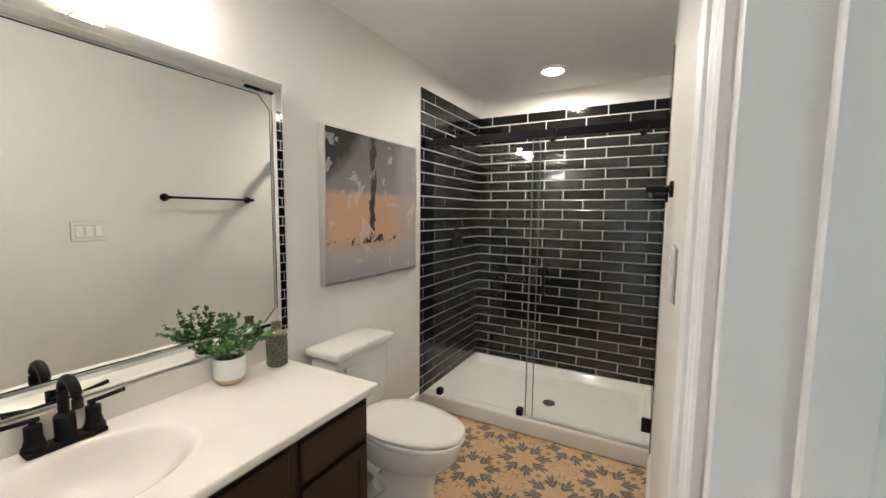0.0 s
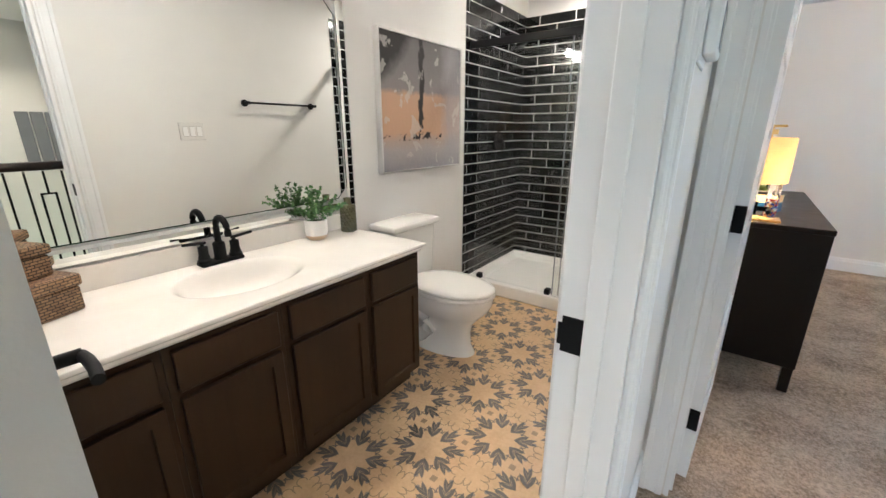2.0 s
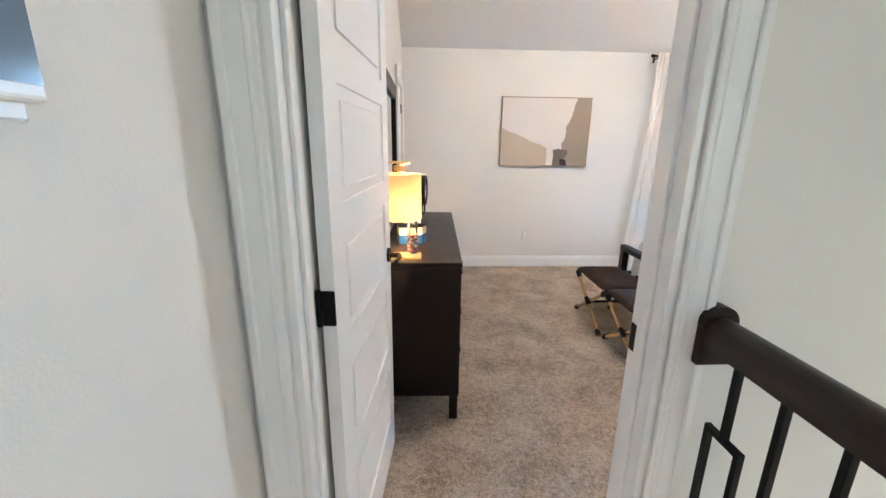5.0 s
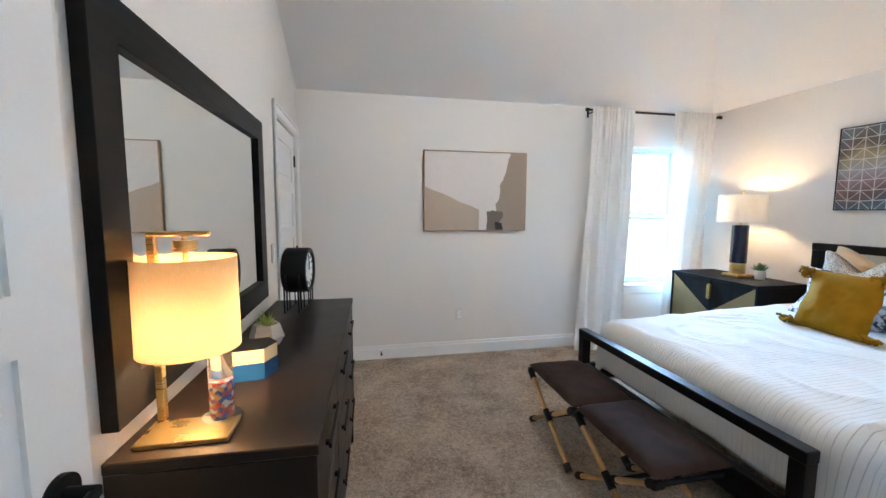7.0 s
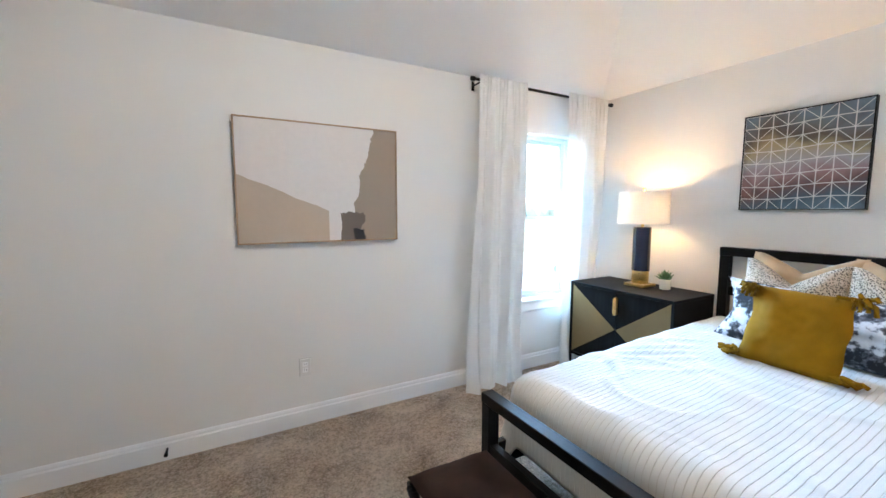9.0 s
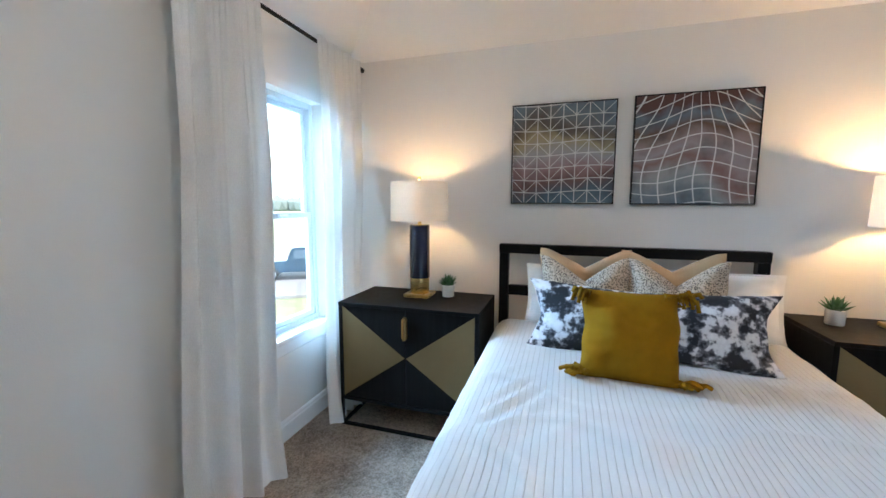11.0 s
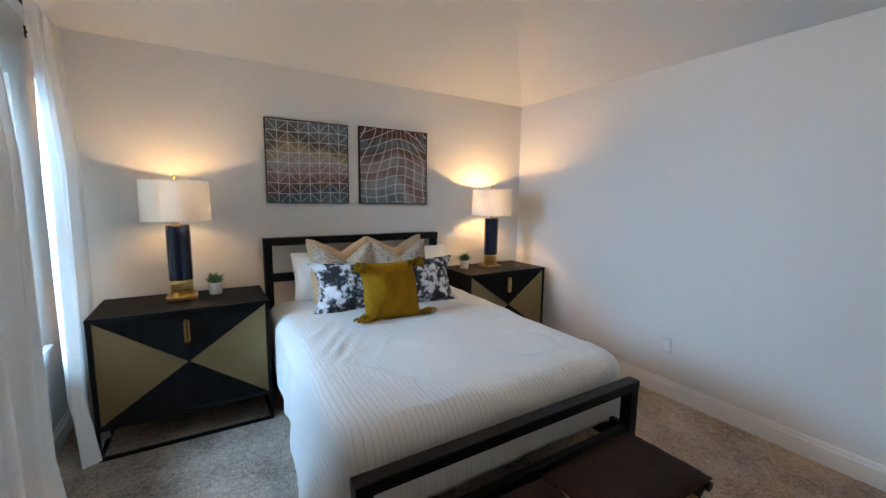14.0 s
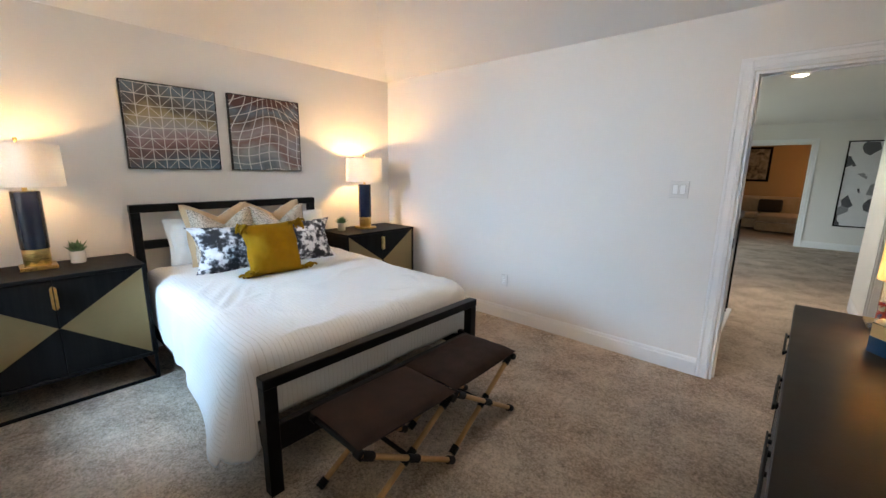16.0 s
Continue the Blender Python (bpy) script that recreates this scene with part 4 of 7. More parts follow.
# beaded olive vase
vase = thing("bead_vase", "olive green glazed vase covered in raised beads", "vase", pose(-1.15, 1.685, ZT))
part("body", lathe([(0, 0.0), (0.030, 0.0), (0.034, 0.01), (0.034, 0.125), (0.028, 0.142), (0.019, 0.150), (0.017, 0.168), (0.021, 0.178), (0.017, 0.178), (0.014, 0.165), (0, 0.16)], seg=28), OLIVE, vase, "", True)
bm = bmesh.new()
for row in range(8):
    for k in range(11):
        a = 6.283185 * (k + 0.5 * (row % 2)) / 11
        bmesh.ops.create_icosphere(bm, subdivisions=1, radius=0.0105, matrix=pose(0.0335 * math.cos(a), 0.0335 * math.sin(a), 0.011 + row * 0.0168))
part("bead_relief", bm, OLIVE, vase, "", True)


# stacked woven boxes
def woven_box(w, d, h, m):
    b = thing("woven_box", "dark brown woven rattan storage box with lid", "basket", m, "stack of woven boxes")
    for nm, z0, z1, g in (("body", 0.0, h * 0.66, 0.0), ("lid", h * 0.66 + 0.001, h, 0.006)):
        bm = box(-w / 2 - g, w / 2 + g, -d / 2 - g, d / 2 + g, z0, z1, 0.008, None, 2)
        uvl = bm.loops.layers.uv.verify()
        for f in bm.faces:
            for lp in f.loops:
                c = lp.vert.co
                lp[uvl].uv = ((c.x + c.y) * 26, c.z * 26) if abs(f.normal.z) < 0.7 else (c.x * 26, c.y * 26)
        part(nm, bm, RATTAN, b)
    return b


woven_box(0.19, 0.21, 0.115, pose(-1.115, 0.44, ZT, 0, 0, 22))
woven_box(0.14, 0.16, 0.095, pose(-1.125, 0.43, ZT + 0.1155, 0, 0, 26))

# abstract canvas
mk = Nodes("abstract_canvas", 0.7)
sp = mk.node("ShaderNodeSeparateXYZ", {0: mk.coords()})
ay = mk.math("DIVIDE", mk.math("ADD", sp.outputs[1], -2.02), 0.83)
az = mk.math("DIVIDE", mk.math("ADD", sp.outputs[2], -1.055), 0.79)
wob = mk.noise(5, 5, None, 0.6, 0.8)
wz = mk.math("MULTIPLY_ADD", mk.math("SUBTRACT", wob, 0.5), 0.12, az)
wy = mk.math("MULTIPLY_ADD", mk.math("SUBTRACT", mk.noise(7, 4), 0.5), 0.14, ay)
base = mk.ramp(wz, [(0.0, (0.30, 0.29, 0.31)), (0.17, (0.42, 0.38, 0.37)), (0.24, (0.46, 0.36, 0.30)), (0.30, (0.58, 0.36, 0.23)), (0.58, (0.54, 0.34, 0.23)), (0.62, (0.24, 0.22, 0.22)), (1.0, (0.14, 0.13, 0.13))])
dark_corner = mk.math("MULTIPLY", mk.math("SUBTRACT", mk.math("MULTIPLY", mk.math("SUBTRACT", 1.0, wy), wz), 0.60), 9.0, 0, True)
base = mk.mix(dark_corner, base, (0.02, 0.018, 0.017))
right = mk.math("MULTIPLY", mk.math("SUBTRACT", wy, 0.70), 8.0, 0, True)
base = mk.mix(mk.math("MULTIPLY", right, 0.7), base, (0.36, 0.34, 0.36))
stroke = both(band(wy, 0.45, 0.032), mk.math("GREATER_THAN", mk.noise(11, 4, None, 0.7), 0.44))
stroke = both(stroke, mk.math("GREATER_THAN", az, 0.28))
base = mk.mix(stroke, base, (0.025, 0.02, 0.02))
cross = both(band(wz, 0.27, 0.03), mk.math("GREATER_THAN", mk.noise(14, 3), 0.55))
base = mk.mix(cross, base, (0.03, 0.025, 0.025))
pale_patch = both(mk.math("GREATER_THAN", mk.noise(6, 4, None, 0.6, 1.0), 0.60), mk.math("LESS_THAN", az, 0.95))
base = mk.mix(mk.math("MULTIPLY", pale_patch, 0.55), base, (0.58, 0.54, 0.50))
mk.set("Base Color", base)
mk.bump(mk.math("ADD", mk.noise(40, 5), wob), 0.002)
ABSTRACT = mk.mat


def framed(name, label, axis, face, out, a0, a1, z0, z1, depth, lip, frame_mat, canvas_mat, glazed=False, mat_board=None):
    """A picture on a wall face: backed frame strips and a canvas set back a little."""
    pic = thing(name, label, "picture")
    d0, d1, dc = face + 0.001 * out, face + depth * out, face + (depth - 0.006) * out
    bm = frame_ring(axis, min(d0, d1), max(d0, d1), a0, a1, z0, z1, lip)
    part("picture_frame", bm, frame_mat, pic)
    p, q = min(d0, dc), max(d0, dc)
    args = (a0 + lip, a1 - lip, p, q, z0 + lip, z1 - lip) if axis == "x" else (p, q, a0 + lip, a1 - lip, z0 + lip, z1 - lip)
    part("canvas", box(*args), canvas_mat, pic)
    return pic


framed("abstract_painting", "abstract painting in orange, grey and black with a silver frame", "y", BW, 1, 2.02, 2.85, 1.055, 1.848, 0.04, 0.012, SILVER, ABSTRACT)

# toilet
wc = thing("toilet", "white porcelain two-piece toilet with lid down", "toilet", pose(BW, 2.125, 0))


def egg(s, w, z, back=0.20, front=0.735, n=36):
    """An egg-shaped outline, narrower at the front; s scales it."""
    pts = []
    for i in range(n):
        a = 6.283185 * i / n
        ca = math.cos(a)
        mid_x, half = (back + front) / 2, (front - back) / 2
        wide = w * (1.0 - 0.10 * ca) * math.sin(a) * (abs(math.sin(a)) ** -0.12 if abs(math.sin(a)) > 1e-3 else 0)
        pts.append((mid_x + half * s * ca, wide * s, z))
    return pts


def loft(rings, mat, name, parent, label="", close=True):
    bm = bmesh.new()
    vs = [[bm.verts.new(p) for p in rg] for rg in rings]
    n = len(vs[0])
    for a, b in zip(vs, vs[1:]):
        for i in range(n):
            bm.faces.new((a[i], a[(i + 1) % n], b[(i + 1) % n], b[i]))
    if close:
        bm.faces.new(vs[0])
        bm.faces.new(vs[-1])
    return part(name, bm, mat, parent, label, True)


loft([egg(1.0, 0.115, 0.0, 0.16, 0.625), egg(1.0, 0.108, 0.025, 0.17, 0.615), egg(1.0, 0.092, 0.06, 0.18, 0.600), egg(1.0, 0.086, 0.14, 0.18, 0.595), egg(1.0, 0.096, 0.20, 0.18, 0.610), egg(1.0, 0.140, 0.255, 0.18, 0.660), egg(1.0, 0.170, 0.30, 0.19, 0.705), egg(1.0, 0.182, 0.345, 0.19, 0.726), egg(1.0, 0.184, 0.385, 0.19, 0.73), egg(0.97, 0.184, 0.392, 0.19, 0.73)], PORCELAIN, "bowl", wc)
loft([egg(1.0, 0.186, 0.393, 0.22, 0.738), egg(1.0, 0.190, 0.398, 0.22, 0.742), egg(1.0, 0.190, 0.410, 0.22, 0.742), egg(0.985, 0.188, 0.414, 0.22, 0.742)], PORCELAIN, "seat", wc, "white closed seat ring")
loft([egg(0.985, 0.186, 0.4155, 0.20, 0.738), egg(1.0, 0.188, 0.420, 0.20, 0.740), egg(1.0, 0.188, 0.430, 0.20, 0.740), egg(0.97, 0.184, 0.438, 0.20, 0.740), egg(0.80, 0.17, 0.4425, 0.20, 0.740), egg(0.4, 0.16, 0.444, 0.2, 0.74)], PORCELAIN, "lid", wc, "white closed lid")
bm = bmesh.new()
add_box(bm, 0.012, 0.20, -0.20, 0.20, 0.40, 0.735, 0.03, None, 3)
for v in bm.verts:
    f = 0.86 + 0.14 * (v.co.z - 0.40) / 0.335
    v.co.y *= f
part("tank", bm, PORCELAIN, wc, "", True)
part("tank_lid", box(0.006, 0.222, -0.216, 0.216, 0.7355, 0.775, 0.013, None, 3), PORCELAIN, wc, "", True)
part("shelf", box(0.03, 0.26, -0.10, 0.10, 0.33, 0.401, 0.02, None, 2), PORCELAIN, wc, "", True)
bm = rod((0.20, -0.15, 0.685), (0.222, -0.15, 0.685), 0.012)
add_tube(bm, [(0.218, -0.15, 0.685), (0.224, -0.12, 0.684), (0.222, -0.08, 0.676)], 0.006)
part("flush_lever", bm, PORCELAIN, wc, "small white flush lever", True)
for s in (-1, 1):
    part("hinge_cap", lathe([(0, 0.02), (0.014, 0.018), (0.016, 0.0)], (0.235, s * 0.075, 0.415), 14), PORCELAIN, wc, "", True)
bm = tube([(0.17, -0.098, 0.045), (0.24, -0.100, 0.055), (0.31, -0.102, 0.095), (0.37, -0.104, 0.155), (0.365, -0.112, 0.225), (0.29, -0.115, 0.262), (0.21, -0.105, 0.235), (0.17, -0.09, 0.16)], 0.043, 16)
part("trapway", bm, PORCELAIN, wc, "moulded trapway bulge", True)

# shower: base, tiles are further down
pan = thing("walk_in_shower_tray", "white acrylic shower tray with a low curb", "shower tray")
px0, px1, py0, py1 = BW + 0.002, BE - 0.002, 3.0, BN - 0.002
bm = bmesh.new()
add_box(bm, px0, px1, py0, py0 + 0.085, 0.0, 0.105, 0.012, None, 3)
part("curb", bm, PORCELAIN, pan, "", True)
bm = bmesh.new()


def pan_shape(u, v):
    x = px0 + (px1 - px0) * u
    y = py0 + 0.08 + (py1 - py0 - 0.08) * v
    d = min(u, 1 - u) * (px1 - px0)
    e = min(v * (py1 - py0 - 0.08), (1 - v) * (py1 - py0 - 0.08))
    rim = min(d, e)
    z = 0.045 if rim > 0.07 else 0.045 + 0.055 * (0.5 + 0.5 * math.cos(math.pi * rim / 0.07))
    return Vector((x, y, z - 0.010 * max(0, 1 - math.hypot(x + 0.42, y - 3.44) / 0.7)))


add_sheet(bm, pan_shape, 72, 48)
part("tray", bm, PORCELAIN, pan, "", True)
part("drain", lathe([(0, 0.003), (0.03, 0.004), (0.042, 0.003), (0.044, 0.0)], (-0.42, 3.44, 0.0365)), CHROME, pan, "dark round drain", True)

screen = thing("shower_screen", "frameless sliding glass shower screen with black rail", "shower screen")
GY = 3.035
for nm, xa, xb, y in (("fixed_panel", BW + 0.012, -0.44, GY + 0.012), ("sliding_panel", -0.48, BE - 0.02, GY - 0.008)):
    g = part(nm, box(xa, xb, y, y + 0.008, 0.112, 1.89, 0.001), SHOWER_GLASS, screen, "clear glass panel")
    part("edge_seal", box(xb - 0.002 if nm == "fixed_panel" else xa - 0.003, xb + 0.003 if nm == "fixed_panel" else xa + 0.004, y + 0.0005, y + 0.0075, 0.113, 1.88), GREY_PANEL, screen, "grey strip")
part("rail", box(BW + 0.012, BE - 0.002, GY - 0.03, GY - 0.012, 1.875, 1.925, 0.003), BLACK, screen, "matte black top rail")
for x in (-1.12, -0.52):
    part("clamp", box(x - 0.02, x + 0.02, GY - 0.012, GY + 0.032, 0.1055, 0.15, 0.003), BLACK, screen, "black glass clamp")
for x in (-0.36, 0.12):
    bm = rod((x, GY - 0.046, 1.90), (x, GY - 0.030, 1.90), 0.028, seg=24)
    add_rod(bm, (x, GY - 0.03, 1.855), (x, GY - 0.011, 1.855), 0.014)
    part("roller", bm, BLACK, screen, "black roller", True)
part("wall_clamp", box(BE - 0.055, BE - 0.003, GY - 0.012, GY + 0.01, 0.20, 0.28, 0.003), BLACK, screen, "black glass clamp")
bm = tube([(-0.38, GY - 0.010, 0.93), (-0.38, GY - 0.045, 0.935), (-0.38, GY - 0.055, 0.96), (-0.38, GY - 0.055, 1.07), (-0.38, GY - 0.045, 1.095), (-0.38, GY - 0.010, 1.10)], 0.010)
part("pull_handle", bm, BLACK, screen, "black pull handle", True)
part("bottom_guide", box(-0.47, BE - 0.01, GY - 0.012, GY + 0.004, 0.1052, 0.1118), SILVER, screen)

# shower fittings on the side wall
sh = thing("overhead_shower", "matte black shower head on a curved arm", "shower head")
part("wall_flange", rod((BW + 0.0105, 3.50, 2.03), (BW + 0.022, 3.50, 2.03), 0.032, seg=24), BLACK, sh, "", True)
part("arm", tube([(BW + 0.015, 3.50, 2.03), (BW + 0.08, 3.50, 2.045), (BW + 0.13, 3.50, 2.03), (BW + 0.165, 3.50, 1.99)], 0.011), BLACK, sh, "", True)
bm = lathe([(0, 0.03), (0.014, 0.03), (0.02, 0.012), (0.055, 0.004), (0.058, -0.008), (0.052, -0.012), (0, -0.012)], seg=26)
bmesh.ops.transform(bm, matrix=pose(BW + 0.18, 3.50, 1.965, 0, -32, 0), verts=bm.verts)
part("spray_head", bm, BLACK, sh, "", True)
valve = thing("shower_valve", "matte black round shower valve with lever", "shower valve")
part("plate", rod((BW + 0.0105, 3.50, 1.22), (BW + 0.018, 3.50, 1.22), 0.082, seg=32), BLACK, valve, "", True)
bm = rod((BW + 0.018, 3.50, 1.22), (BW + 0.062, 3.50, 1.22), 0.024, 0.02, 20)
add_tube(bm, [(BW + 0.055, 3.50, 1.22), (BW + 0.06, 3.50, 1.16), (BW + 0.058, 3.50, 1.13)], 0.008)
part("lever", bm, BLACK, valve, "", True)
shelf = thing("glass_shelf", "small clear glass corner shelf in the shower", "shelf")
part("glass", prism([(BW + 0.0105, BN - 0.011), (BW + 0.0105, BN - 0.23), (BW + 0.09, BN - 0.17), (BW + 0.19, BN - 0.09), (BW + 0.24, BN - 0.011)], "z", 1.395, 1.403), SHOWER_GLASS, shelf)

# ceiling lamp over the shower, and the fan grille
cl = thing("ceiling_light_shower", "lit round recessed ceiling light", "ceiling light", pose(-0.49, 3.50, TOP))
part("trim_ring", lathe([(0.105, 0.0), (0.105, -0.006), (0.085, -0.014), (0.075, -0.012), (0.075, 0.0)], seg=32), TRIM, cl, "", True)
part("lens", lathe([(0.075, -0.010), (0.055, -0.022), (0.0, -0.027)], seg=28), LENS_WARM, cl, "glowing lens", True)
lamp("shower_light", "AREA", pose(-0.49, 3.50, TOP - 0.032), 9, (1.0, 0.90, 0.76), 0.15)
fan = thing("exhaust_fan", "white square ceiling exhaust fan grille", "exhaust fan", pose(-0.78, 2.12, TOP))
bm = bmesh.new()
add_box(bm, -0.15, 0.15, -0.15, 0.15, -0.012, 0.0, 0.004)
part("frame", bm, PLASTIC, fan)
for i in range(9):
    part("slat", box(-0.125, 0.125, -0.124 + i * 0.029, -0.108 + i * 0.029, -0.020, -0.0125, 0.002), PLASTIC, fan)

# towel bar and switches on the wall that the mirror shows
tb = thing("towel_bar", "matte black wall towel bar", "towel bar")
part("bar", rod((BE - 0.07, 2.06, 1.507), (BE - 0.07, 2.69, 1.507), 0.008), BLACK, tb, "", True)
for y in (2.07, 2.68):
    bm = rod((BE - 0.0005, y, 1.507), (BE - 0.012, y, 1.507), 0.026, seg=24)
    add_rod(bm, (BE - 0.012, y, 1.507), (BE - 0.078, y, 1.507), 0.012)
    part("mount", bm, BLACK, tb, "", True)


def wall_plate(name, label, axis, face, out, a, z, gangs, cat):
    """A switch or outlet plate on a wall face; gangs: rockers side by side, 0 for an outlet."""
    pl = thing(name, label, cat)
    w = 0.072 + 0.046 * max(0, gangs - 1)

    def place(a0, a1, z0, z1, d0, d1, bev):
        lo, hi = min(face + d0 * out, face + d1 * out), max(face + d0 * out, face + d1 * out)
        return box(a0, a1, lo, hi, z0, z1, bev) if axis == "x" else box(lo, hi, a0, a1, z0, z1, bev)

    # grey slabs show as painted shadow lines round plate and rockers
    part("backing", place(a - w / 2 - 0.0012, a + w / 2 + 0.0012, z - 0.0592, z + 0.0592, 0.0003, 0.003, 0), EDGE_SHADOW, pl, "grey rim painted as the plate's shadow")
    part("plate", place(a - w / 2, a + w / 2, z - 0.058, z + 0.058, 0.0032, 0.009, 0.003), PLATE, pl)
    if gangs:
        for g in range(gangs):
            c = a + (g - (gangs - 1) / 2) * 0.046
            part("rocker_shadow", place(c - 0.0185, c + 0.0185, z - 0.0345, z + 0.0345, 0.0088, 0.0094, 0), EDGE_SHADOW, pl, "grey rim painted as shadow round the rocker")
            part("rocker", place(c - 0.0165, c + 0.0165, z - 0.0325, z + 0.0325, 0.0092, 0.0125, 0.001), PLASTIC, pl)
    else:
        for dz in (-0.02, 0.02):
            sock = part("socket", place(a - 0.017, a + 0.017, z + dz - 0.014, z + dz + 0.014, 0.0088, 0.0112, 0.003), PLASTIC, pl)
            for da in (-0.006, 0.006):
                part("slot", place(a + da - 0.001, a + da + 0.001, z + dz - 0.004, z + dz + 0.006, 0.0110, 0.0116, 0), BLACK, sock)
    return pl


wall_plate("light_switch", "white three-gang rocker light switch", "y", BE, -1, 1.657, 1.295, 3, "light switch")

# ---- hall ----
th = thing("thermostat", "white wall thermostat with a small grey display", "thermostat")
part("plate", box(HW + 0.0005, HW + 0.006, 1.25, 1.396, 1.432, 1.572, 0.004), PLASTIC, th)
part("body", box(HW + 0.006, HW + 0.030, 1.280, 1.394, 1.449, 1.560, 0.006, None, 3), PLASTIC, th)
part("display", box(HW + 0.0302, HW + 0.0312, 1.324, 1.388, 1.464, 1.546), SCREEN, th)

rail = thing("stair_railing", "dark wooden handrail on black iron balusters", "railing")
RX0 = 1.352
part("curb", box(RX0 - 0.05, RX0 + 0.05, 0.12, HS - 0.001, 0.0005, 0.035, 0.004), TRIM, rail, "white painted curb")
part("wall_rosette", add_rod(box(RX0 - 0.036, RX0 + 0.040, HS - 0.03, HS - 0.0005, 0.962, 1.064, 0.004), (RX0 + 0.002, HS - 0.0005, 1.060), (RX0 + 0.002, HS - 0.0305, 1.060), 0.039, seg=28), RAILWOOD, rail, "", True)
prof = [(-0.028, -0.032), (0.028, -0.032), (0.031, -0.012), (0.034, 0.008), (0.026, 0.026), (0.010, 0.033), (-0.010, 0.033), (-0.026, 0.026), (-0.034, 0.008), (-0.031, -0.012)]
part("handrail", prism([(RX0 + a, 1.042 + b) for a, b in prof], "y", 0.16, HS - 0.028), RAILWOOD, rail, "", True)
bm = box(RX0 - 0.014, RX0 + 0.014, 0.145, 0.173, 0.0, 1.03, 0.003)
part("end_post", bm, IRON, rail, "square black iron end post")
b = 0.0065
k = 0
y = 1.655
while y > 0.24:
    bm = bmesh.new()
    if k % 3 == 0:
        for args in ((RX0 - b, RX0 + b, y - b, y + b, 0.035, 0.27), (RX0 - b, RX0 + b, y - b, y + b, 0.830, 1.003),
                     (RX0 - b, RX0 + b, y - 0.042 - b, y - 0.042 + b, 0.27 - b, 0.830 + b), (RX0 - b, RX0 + b, y + 0.042 - b, y + 0.042 + b, 0.27 - b, 0.830 + b),
                     (RX0 - b, RX0 + b, y - 0.042 + b, y + 0.042 - b, 0.27 - b, 0.27 + b), (RX0 - b, RX0 + b, y - 0.042 + b, y + 0.042 - b, 0.830 - b, 0.830 + b)):
            add_box(bm, *args)
    else:
        add_box(bm, RX0 - b, RX0 + b, y - b, y + b, 0.035, 1.003)
    bal = part("baluster", bm, IRON, rail)
    part("shoe", lathe([(0.014, 0.0), (0.014, 0.012), (0.009, 0.02)], (RX0, y, 0.035), 12), IRON, bal)
    k += 1
    y -= 0.1065

for i in range(3):
    framed("wall_panel", "narrow grey upright wall panel above the stairwell", "y", 3.72, -1, 1.31 + i * 0.125, 1.42 + i * 0.125, 0.87, 1.50, 0.02, 0.004, GREY_PANEL, GREY_PANEL)
for px, py, w in ((1.1, -0.58, 8.5), (3.05, 1.1, 4.0)):
    c2 = thing("ceiling_light", "lit round recessed ceiling light", "ceiling light", pose(px, py, 2.45), "recessed ceiling lights")
    part("trim_ring", lathe([(0.095, 0.0), (0.095, -0.006), (0.078, -0.012), (0.068, -0.010), (0.068, 0.0)], seg=32), TRIM, c2, "", True)
    part("lens", lathe([(0.068, -0.008), (0.05, -0.016), (0.0, -0.02)], seg=28), LENS_WARM, c2, "glowing lens", True)
    lamp("recessed_light", "AREA", pose(px, py, 2.425), w, (1.0, 0.86, 0.68), 0.14, None, 115)

# far loft wall picture and the room beyond
mk = Nodes("grey_collage_print", 0.5)
cellc = mk.node("ShaderNodeTexVoronoi", {"Vector": mk.coords(), "Scale": 5.5})
tone_c = mk.node("ShaderNodeSeparateColor", {0: cellc.outputs["Color"]}).outputs[0]
mk.set("Base Color", mk.ramp(mk.math("MULTIPLY_ADD", mk.noise(12, 4), 0.2, tone_c), [(0.2, (0.10, 0.10, 0.11)), (0.36, (0.30, 0.30, 0.31)), (0.45, (0.74, 0.74, 0.75)), (1.0, (0.78, 0.78, 0.79))], "CONSTANT"))
COLLAGE = mk.mat
pic = framed("collage_print", "tall grey and white collage print in a black frame", "x", -5.65, 1, -0.62, 0.325, 0.47, 2.08, 0.03, 0.022, BLACKWOOD, COLLAGE)
part("glazing", box(-0.598, 0.303, -5.6255, -5.6240, 0.492, 2.058), GLASS, pic)
mk = Nodes("dark_landscape_print", 0.5)
mk.set("Base Color", mk.ramp(mk.noise(6, 6, None, 0.6, 0.8), [(0.35, (0.05, 0.035, 0.025)), (0.5, (0.30, 0.24, 0.17)), (0.7, (0.5, 0.42, 0.32))]))
DARK_PRINT = mk.mat
framed("landscape_print", "dark framed landscape print on the ochre wall", "x", -9.28, 1, 1.55, 2.75, 1.25, 2.2, 0.03, 0.06, BLACKWOOD, DARK_PRINT)
sofa = thing("sofa", "beige sectional sofa with a chaise", "sofa", pose(1.9, -8.6, 0))
part("base", box(-1.5, 1.3, -0.45, 0.45, 0.06, 0.28, 0.03, None, 2), SOFA, sofa)
part("chaise_base", box(-1.2, -0.3, 0.45, 1.15, 0.06, 0.28, 0.03, None, 2), SOFA, sofa)
part("chaise_cushion", box(-1.2, -0.3, -0.25, 1.14, 0.282, 0.44, 0.05, None, 3), SOFA, sofa, "", True)
part("seat_cushion", box(-0.29, 1.28, -0.25, 0.44, 0.282, 0.44, 0.05, None, 3), SOFA, sofa, "", True)
part("backrest", box(-1.5, 1.3, -0.50, -0.25, 0.282, 0.86, 0.06, None, 3), SOFA, sofa, "", True)
